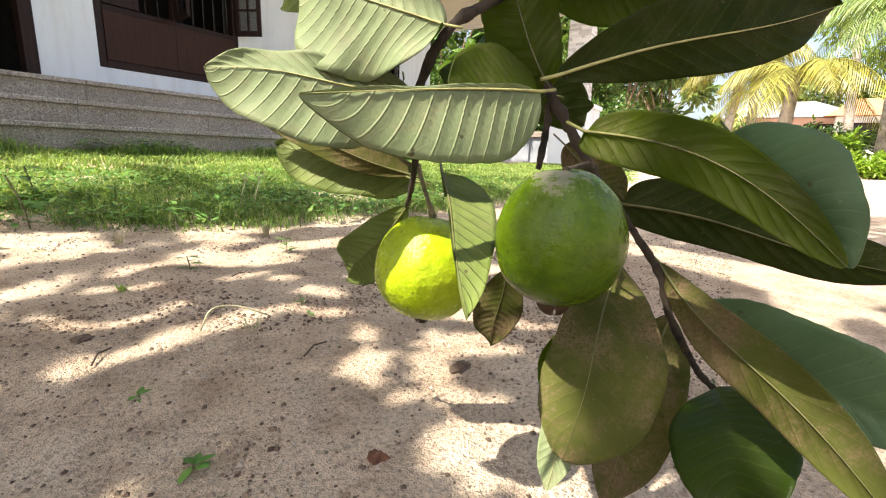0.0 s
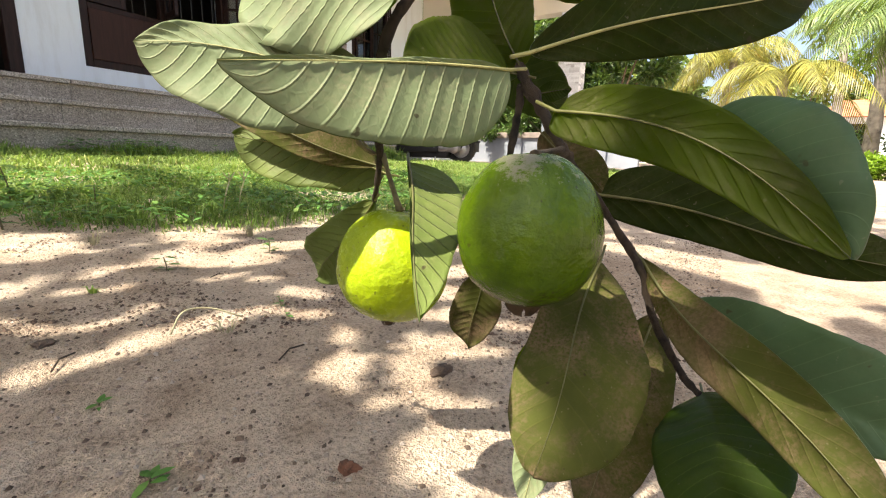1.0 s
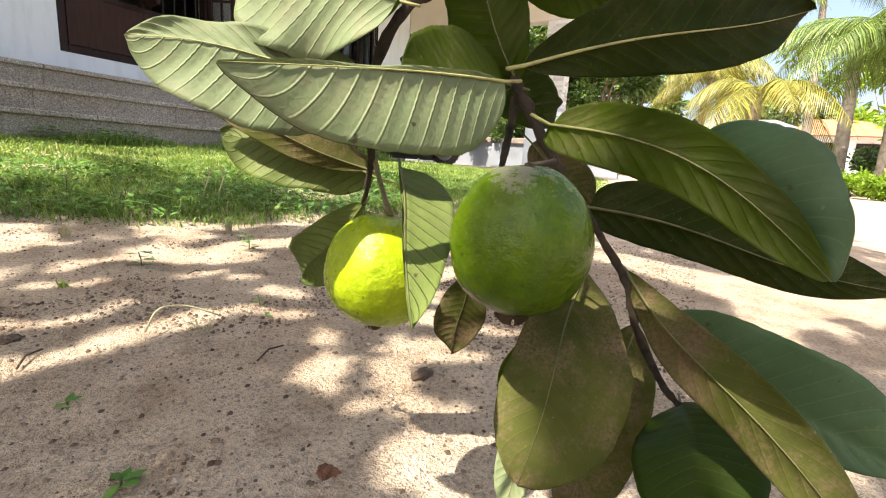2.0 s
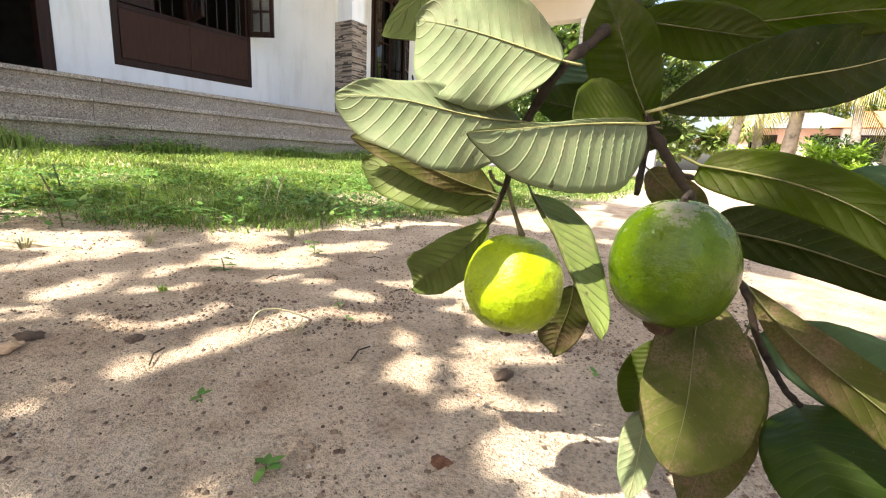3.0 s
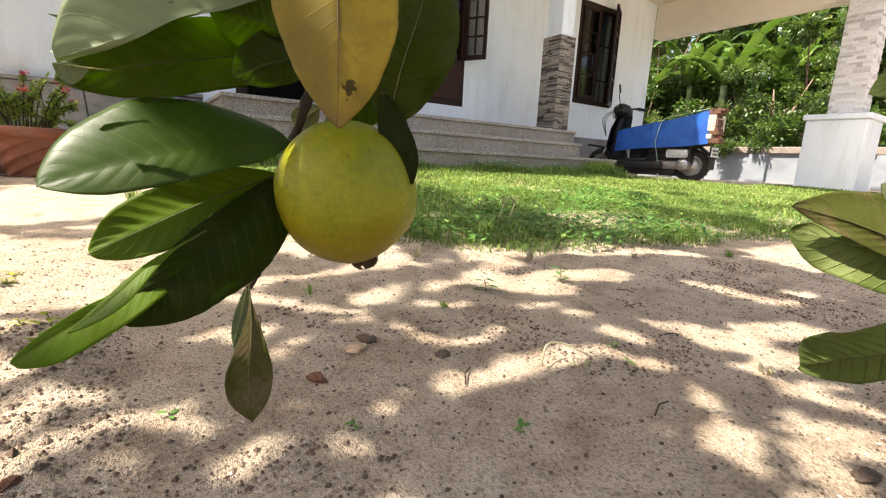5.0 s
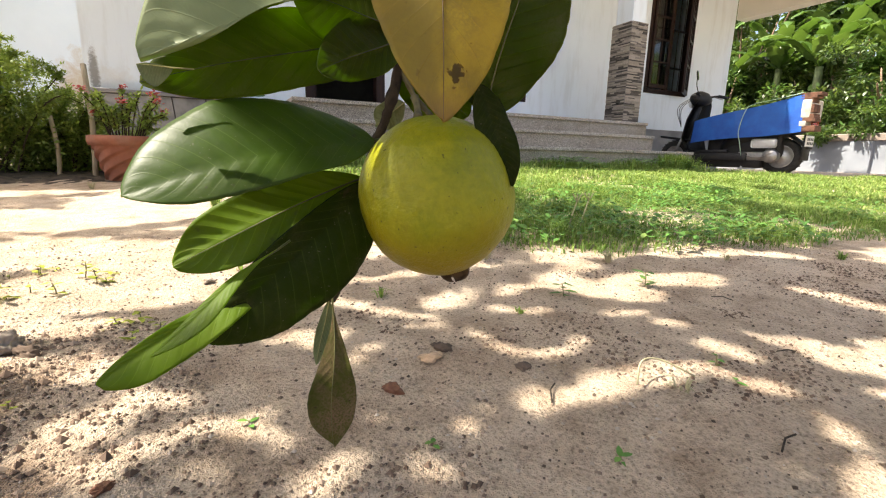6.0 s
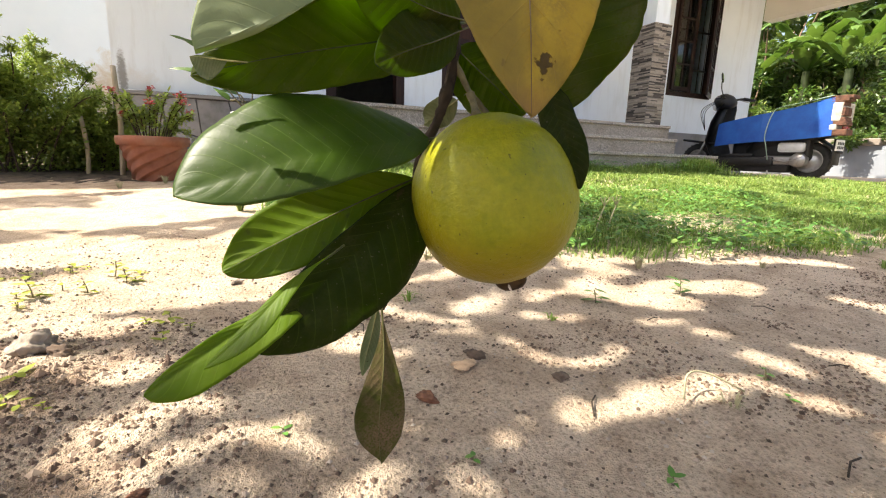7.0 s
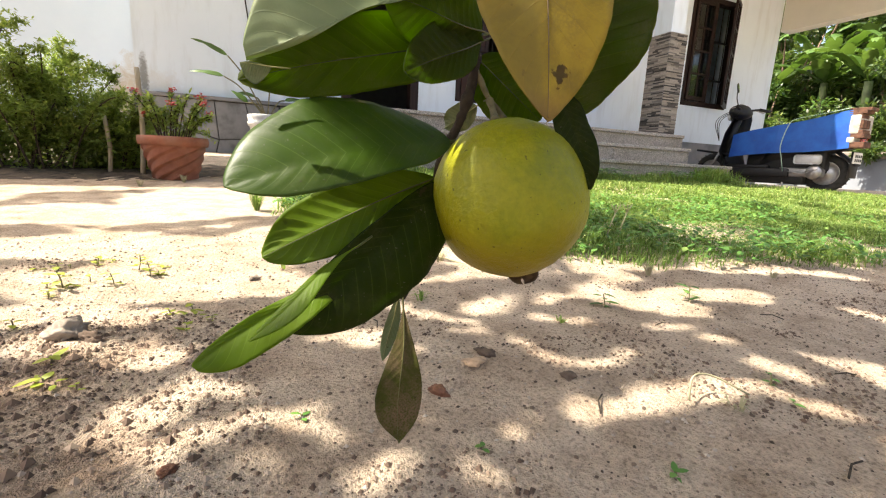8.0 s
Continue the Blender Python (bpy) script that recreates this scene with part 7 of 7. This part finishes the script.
# ---- palms and plots to the far right ----
def palm(x, y, z, crown, lean, fronds, length, material, seed, label, droop=1.0):
    p = thing("coconut_palm", (x, y, z), label, "palm tree", "coconut palms")
    r = random.Random(seed)
    top = Vector((x + lean[0], y + lean[1], crown))
    pts = smooth_path([(x, y, z - 0.1), Vector((x, y, z)).lerp(top, 0.5) + Vector((-0.06, 0, 0)), top], 8)
    part("trunk", tube(pts, [(0.15 - 0.06 * i / (len(pts) - 1)) * (1 + 0.06 * (i % 2)) for i in range(len(pts))], 10), TRUNK, p)
    for k in range(fronds):
        a = 2.4 * k + r.uniform(-0.2, 0.2)
        d = Vector((math.cos(a), math.sin(a), 0))
        lift = r.uniform(0.15, 1.0)
        ln = length * r.uniform(0.8, 1.1)
        path = []
        for i in range(25):
            t = i / 24
            path.append(top + d * ln * (t - 0.12 * t * t) + Vector((0, 0, ln * (lift * t - (0.75 + 0.45 * lift) * droop * t * t))))
        fr = part("frond_rib", tube(path, [0.02 * (1 - 0.85 * i / 24) for i in range(25)], 5), material, p)
        v, f = [], []
        for i in range(2, 25):
            for sub in (0.0, 0.5):
                c = path[i - 1].lerp(path[i], sub)
                t = (i - 1 + sub) / 24
                fw = (path[i] - path[i - 1]).normalized()
                s = Vector((-d.y, d.x, 0))
                ll = 0.30 * length * (math.sin(math.pi * min(1, t * 0.93 + 0.12)) ** 0.7) * r.uniform(0.85, 1.1)
                for side in (-1, 1):
                    q = (s * side * 0.75 + fw * 0.55 + Vector((0, 0, -0.25 - 0.35 * r.random()))).normalized()
                    e1 = c + q * ll * 0.55
                    e2 = c + q * ll + Vector((0, 0, -0.28 * ll))
                    w = fw * 0.0075 * length
                    b = len(v)
                    v += [tuple(c - w * 0.6), tuple(c + w * 0.6), tuple(e1 + w), tuple(e1 - w), tuple(e2)]
                    f += [(b, b + 1, b + 2, b + 3), (b + 3, b + 2, b + 4)]
        scatter_mesh("frond_blade", v, f, material, fr)
    return p


palm(11.4, 0.5, 0.0, 1.95, (-0.1, -0.1), 13, 1.9, PALMGOLD, 81, "short coconut palm with yellowing drooping fronds", 1.0)
palm(11.8, -1.9, 0.0, 2.9, (-0.3, 0.2), 16, 2.2, PALM, 82, "green coconut palm with arching fronds", 0.9)
palm(13.4, -1.5, 0.0, 3.6, (0.2, 0.1), 14, 2.2, PALM, 83, "green coconut palm with a grey trunk", 0.9)
palm(20.6, -2.0, 0.0, 7.5, (0.8, 0.4), 16, 3.0, PALM, 84, "tall coconut palm far behind the yard", 0.9)
palm(18.5, 0.8, 0.0, 5.2, (-0.6, 0.3), 15, 2.8, PALM, 85, "tall coconut palm far behind the yard", 0.9)
palm(16.0, 1.6, 0.0, 3.2, (0.1, -0.3), 13, 2.3, PALMGOLD, 86, "short coconut palm with yellowing drooping fronds", 1.0)
palm(12.5, -3.6, 0.0, 3.4, (0.1, 0.2), 14, 2.3, PALM, 87, "green coconut palm with arching fronds", 0.9)

for _i, (_x, _y, _rx, _rz) in enumerate(((9.9, -1.5, 0.6, 0.22), (10.6, -0.9, 0.6, 0.22), (10.2, -2.6, 0.8, 0.3), (11.6, -0.2, 0.7, 0.25), (9.2, -3.2, 0.7, 0.26))):
    bush("lime_hedge", (_x, _y, 0.10 + _rz * 0.6), (_rx, _rx, _rz), 4200, 0.075, LIMEHEDGE, 90 + _i, "low bright lime-green hedge plant in the sun", "hedge", 9, "lime hedges")
for _i, (_x, _y, _rx, _rz) in enumerate(((13.0, -0.6, 0.9, 0.5), (13.8, -2.4, 1.0, 0.6), (12.6, 0.9, 0.8, 0.5), (15.0, -0.8, 1.2, 0.7), (16.0, -3.6, 1.4, 0.8))):
    bush("garden_shrub", (_x, _y, _rz * 0.8), (_rx, _rx, _rz), 2600, 0.12, SHRUB if _i % 2 else LIMEHEDGE, 100 + _i, "leafy green shrub among the palms", "shrub", 8, "garden shrubs")
for _i, (_x, _y, _b, _h, _s) in enumerate(((30, 6, 1.5, 6.5, 3.2), (33, -7.5, 1.5, 7, 3.4), (36, -2.5, 2, 8, 3.5), (27, -10, 1.5, 6, 3.0), (24, 4.2, 1.2, 5, 2.2))):
    garden_tree("far_tree", _x, _y, _b, _h, _s, 3600, 0.42, LIMEHEDGE if _i % 2 else PALM, 110 + _i, "pale sunlit tree far behind the yard")


def far_house(x, y, w, d, h, roofmat, wallmat, label):
    """A small far house seen across the plots."""
    ho = thing("far_house", (x, y, 0), label, "house", "far houses")
    wl = part("wall", box(x, x + d, y - w / 2, y + w / 2, 0, h), wallmat, ho, smooth=False)
    bm = bmesh.new()
    p = [bm.verts.new(q) for q in ((x - 0.5, y - w / 2 - 0.5, h + 0.01), (x + d + 0.5, y - w / 2 - 0.5, h + 0.01), (x + d + 0.5, y + w / 2 + 0.5, h + 0.01), (x - 0.5, y + w / 2 + 0.5, h + 0.01), (x + d / 2, y - w / 4, h + 1.1), (x + d / 2, y + w / 4, h + 1.1))]
    for q in ((0, 1, 4), (1, 2, 5, 4), (2, 3, 5), (3, 0, 4, 5), (3, 2, 1, 0)):
        bm.faces.new([p[k] for k in q])
    part("roof", bm, roofmat, ho, "tiled roof", smooth=False)
    for k in range(2):
        yy = y - w / 4 + k * w / 2
        wi = part("window", box(x - 0.06, x - 0.004, yy - 0.6, yy + 0.6, 1.0, 2.2, 0.02), DARKWOOD, ho, smooth=False)
        part("pane", box(x - 0.07, x - 0.062, yy - 0.5, yy + 0.5, 1.1, 2.1), GLASS.m, wi, smooth=False)
    return ho


PINK = plain("pale pink house paint", (0.62, 0.42, 0.36), 0.8, vary=0.08, scale=0.6)
ROOF = plain("orange tile roof", (0.45, 0.19, 0.10), 0.85, vary=0.2, scale=2.0)
far_house(29.0, -0.8, 5.0, 6.0, 2.5, GREYPAINT, PINK, "pale pink house with a grey roof beyond the palms")
far_house(28.5, -4.6, 4.0, 6.0, 2.5, ROOF, WALL, "white house with an orange tiled roof beyond the palms")


# ---- small things on the sand ----
for _i, (_x, _y, _h, _n, _s) in enumerate(((-0.408, 2.146, 0.05, 7, 0.03), (-0.346, 2.147, 0.035, 5, 0.022), (-0.328, 2.219, 0.05, 7, 0.024), (-0.305, 2.183, 0.045, 6, 0.022), (-0.333, 1.875, 0.03, 6, 0.026),
                                           (-0.328, 1.836, 0.02, 5, 0.026), (-0.25, 1.997, 0.018, 7, 0.016), (-0.225, 1.953, 0.015, 6, 0.014), (-0.112, 1.716, 0.012, 5, 0.012), (-0.403, 1.982, 0.03, 5, 0.02),
                                           (0.379, 1.632, 0.022, 4, 0.014), (0.553, 1.879, 0.035, 8, 0.026), (0.37, 1.885, 0.03, 6, 0.03), (0.152, 1.563, 0.008, 6, 0.014), (0.133, 1.448, 0.008, 7, 0.015), (0.30, 2.33, 0.14, 6, 0.05), (0.02, 1.636, 0.008, 5, 0.012), (0.36, 1.60, 0.01, 4, 0.014), (0.42, 1.30, 0.012, 5, 0.014))):
    weed(_x, _y, _h * (0.55 if _x < -0.2 else 0.8), _n, _s * (0.7 if _x < -0.2 else 0.85), 200 + _i, YWEED if _x < -0.2 else WEED)
_wr = random.Random(9)
for _i in range(26):
    _x, _y = _wr.choice(((-0.42, 2.22), (-0.40, 2.13), (-0.29, 2.2), (-0.24, 1.99), (-0.33, 1.86)))
    weed(_x + _wr.gauss(0, 0.03), _y + _wr.gauss(0, 0.03), _wr.uniform(0.003, 0.014), _wr.randint(3, 6), _wr.uniform(0.008, 0.016), 260 + _i, YWEED, "tiny yellow-green weed seedling in the sand")
for _i, (_x, _y, _h, _n, _d) in enumerate(((-0.14, 2.829, 0.10, 90, False), (0.20, 2.176, 0.045, 24, True), (0.366, 2.122, 0.05, 16, True), (0.290, 1.610, 0.028, 12, True), (0.62, 2.03, 0.04, 40, True), (0.09, 1.98, 0.03, 18, False), (-0.42, 3.55, 0.06, 40, True), (0.50, 1.50, 0.035, 14, True), (1.2, 1.86, 0.04, 30, False), (0.9, 1.95, 0.03, 26, True), (-0.55, 3.4, 0.05, 22, True), (0.26, 1.85, 0.02, 12, False), (-0.1, 2.2, 0.03, 14, False))):
    grass_tuft(_x, _y, _h, _n, 300 + _i, _d)

STONE = plain("grey-brown field stone", (0.40, 0.33, 0.265), 0.9, vary=0.3, scale=60, bump=0.6)
CLOD = plain("dark soil clod", (0.15, 0.105, 0.076), 0.95, vary=0.3, scale=90, bump=0.7)
DRYLEAF = plain("dry brown leaf litter", (0.20, 0.085, 0.045), 0.8, vary=0.35, scale=90, bump=0.5)
PALELEAF = plain("bleached leaf litter", (0.60, 0.42, 0.27), 0.8, vary=0.25, scale=90, bump=0.4)


def lump(name, x, y, size, flat, material, seed, label, category, group):
    bm = bmesh.new()
    bmesh.ops.create_icosphere(bm, subdivisions=4, radius=1.0)
    sh = Vector((seed * 3.1, seed * 1.7, 0))
    for v in bm.verts:
        v.co *= 1 + 0.60 * noise.noise(v.co * 1.1 + sh) + 0.34 * noise.noise(v.co * 2.7 + sh) + 0.16 * noise.noise(v.co * 7 + sh)
    m = Matrix.Translation((x, y, sand_z(x, y) + size * flat * 0.35)) @ Matrix.Rotation(seed * 1.3, 4, "Z") @ Matrix.Diagonal((size, size * 0.75, size * flat, 1))
    return single(name, move(bm, m), material, label, category, group, smooth=True)


lump("stone", -0.341, 1.937, 0.022, 0.55, STONE, 1, "flat grey-brown stone on the sand", "stone", "yard stones")
lump("stone", -0.315, 1.925, 0.012, 0.6, CLOD, 2, "dark crumbly clod beside the stone", "stone", "yard stones")
lump("stone", -0.15, 2.15, 0.010, 0.6, STONE, 3, "small grey stone on the sand", "stone", "yard stones")
lump("dry_leaf", 0.018, 1.727, 0.010, 0.45, DRYLEAF, 4, "curled red-brown dry leaf on the sand", "leaf", "fallen leaves")
lump("dry_leaf", 0.08, 1.768, 0.012, 0.3, PALELEAF, 5, "bleached pale dry leaf on the sand", "leaf", "fallen leaves")
lump("dry_leaf", 0.208, 1.353, 0.007, 0.4, DRYLEAF, 6, "curled red-brown dry leaf on the sand", "leaf", "fallen leaves")
lump("soil_clod", 0.356, 1.374, 0.011, 0.45, CLOD, 7, "dark loose soil clod on the sand", "clod", "soil clods")
lump("soil_clod", 0.164, 1.712, 0.009, 0.4, CLOD, 8, "dark loose soil clod on the sand", "clod", "soil clods")
lump("soil_clod", 0.10, 1.785, 0.012, 0.4, CLOD, 9, "dark loose soil clod on the sand", "clod", "soil clods")
lump("soil_clod", -0.206, 1.678, 0.006, 0.5, DRYLEAF, 10, "dark loose soil clod on the sand", "clod", "soil clods")
single("straw_stem", tube(smooth_path([(0.240, 1.625, 0.020), (0.262, 1.640, 0.034), (0.292, 1.640, 0.030), (0.315, 1.615, 0.018)], 5), 0.0010, 5), STRAW, "bent dry straw stem on the sand", "straw", smooth=True)
single("straw_stem", tube(smooth_path([(0.13, 2.25, 0.06), (0.2, 2.18, 0.045), (0.28, 2.1, 0.03)], 5), 0.0015, 5), STRAW, "bent dry straw stem on the sand", "straw", smooth=True)
for _i, (_x, _y) in enumerate(((0.40, 1.80), (0.62, 1.78), (0.16, 1.66), (0.50, 1.62), (0.0, 1.9), (0.30, 1.52))):
    _a = _i * 1.9
    _l = 0.012 + 0.004 * (_i % 3)
    single("twig_bit", tube([(_x - _l * math.cos(_a), _y - _l * math.sin(_a), ground_z(_x, _y) + 0.003), (_x, _y, ground_z(_x, _y) + 0.006), (_x + _l * math.cos(_a + 0.3), _y + _l * math.sin(_a + 0.3), ground_z(_x, _y) + 0.003)], 0.0009, 5), BARK, "short dark broken twig on the sand", "twig", "twig bits", smooth=True)

# grit: countless crumbs and grains
def crumbs(count, seed, spot, size, grow):
    """Loose crumbs strewn where spot() puts them; many small, few large."""
    r = random.Random(seed)
    v, f = [], []
    for _k in range(count):
        q = spot(r)
        if q is None:
            continue
        x, y = q
        s = size + grow * r.random() ** 4
        z = sand_z(x, y) + 0.0005
        b = len(v)
        for c in ((1, 0, 0), (0, 1, 0), (-1, 0, 0), (0, -1, 0), (0, 0, 0.8), (0, 0, -0.8)):
            v.append((x + s * c[0] * r.uniform(0.6, 1.3), y + s * c[1] * r.uniform(0.6, 1.3), z + s * c[2] * r.uniform(0.7, 1.2)))
        f += [(b, b + 1, b + 4), (b + 1, b + 2, b + 4), (b + 2, b + 3, b + 4), (b + 3, b, b + 4), (b + 1, b, b + 5), (b + 2, b + 1, b + 5), (b + 3, b + 2, b + 5), (b, b + 3, b + 5)]
    return v, f


def dug_soil(r):
    """Patches of turned brown soil."""
    x, y = r.uniform(-0.5, 1.2), 1.2 + 1.1 * r.random()
    n = noise.noise(Vector((x * 5, y * 6, 11))) + (0.55 if x < -0.14 and y < 2.0 else 0.0) + 0.25 * noise.noise(Vector((x * 17, y * 17, 3)))
    return (x, y) if n > 0.25 else None


_gv, _gf = crumbs(46000, 77, lambda r: (r.uniform(-0.75, 1.35), 1.15 + 1.35 * r.random() ** 1.4), 0.0006, 0.0024)
_sv, _sf = crumbs(50000, 78, dug_soil, 0.0008, 0.0030)
_cv, _cf = crumbs(1500, 79, lambda r: (r.gauss(-0.40, 0.09), r.gauss(1.74, 0.11)), 0.0016, 0.0048)
_sf += [tuple(i + len(_sv) for i in q) for q in _cf]
_sv += _cv
GRIT = Mat("soil crumbs", 0.95)
GRIT.color(GRIT.ramp(GRIT.island(), [(0.0, (0.06, 0.042, 0.03)), (0.35, (0.18, 0.13, 0.095)), (0.7, (0.34, 0.26, 0.2)), (1.0, (0.55, 0.48, 0.40))]))
scatter_mesh("sand_grit", _gv, _gf, GRIT.m, label="loose crumbs and grains over the sand", category="grit")
SOIL = Mat("turned brown soil", 0.95)
SOIL.color(SOIL.ramp(SOIL.island(), [(0.0, (0.075, 0.048, 0.034)), (0.5, (0.175, 0.116, 0.082)), (0.85, (0.29, 0.21, 0.15)), (1.0, (0.42, 0.33, 0.25))]))
scatter_mesh("soil_crumbs", _sv, _sf, SOIL.m, label="patches of crumbly turned brown soil", category="soil")
for _x, _y, _h, _n in ((0.404, 2.67, 0.10, 11), (0.52, 2.52, 0.06, 8), (0.30, 2.62, 0.05, 7)):
    weed(_x, _y, _h, _n, 0.055, 400 + _n, WEED, "broad-leaved green weed at the lawn edge")
# flower stalks that stand out of the lawn
for _x, _y in ((0.704, 2.260), (0.754, 2.270)):
    _z = ground_z(_x, _y)
    st = thing("seed_stalk", (_x, _y, _z), "pale forked grass seed stalk above the lawn", "grass", "seed stalks")
    part("stem", tube([(_x, _y, _z), (_x + 0.01, _y, _z + 0.05), (_x + 0.025, _y, _z + 0.09)], 0.0017, 5), STRAW, st)
    for _d in (-1, 0, 1):
        part("spike", tube([(_x + 0.025, _y, _z + 0.09), (_x + 0.025 + 0.016 * _d, _y, _z + 0.112)], 0.0017, 5), STRAW, st)
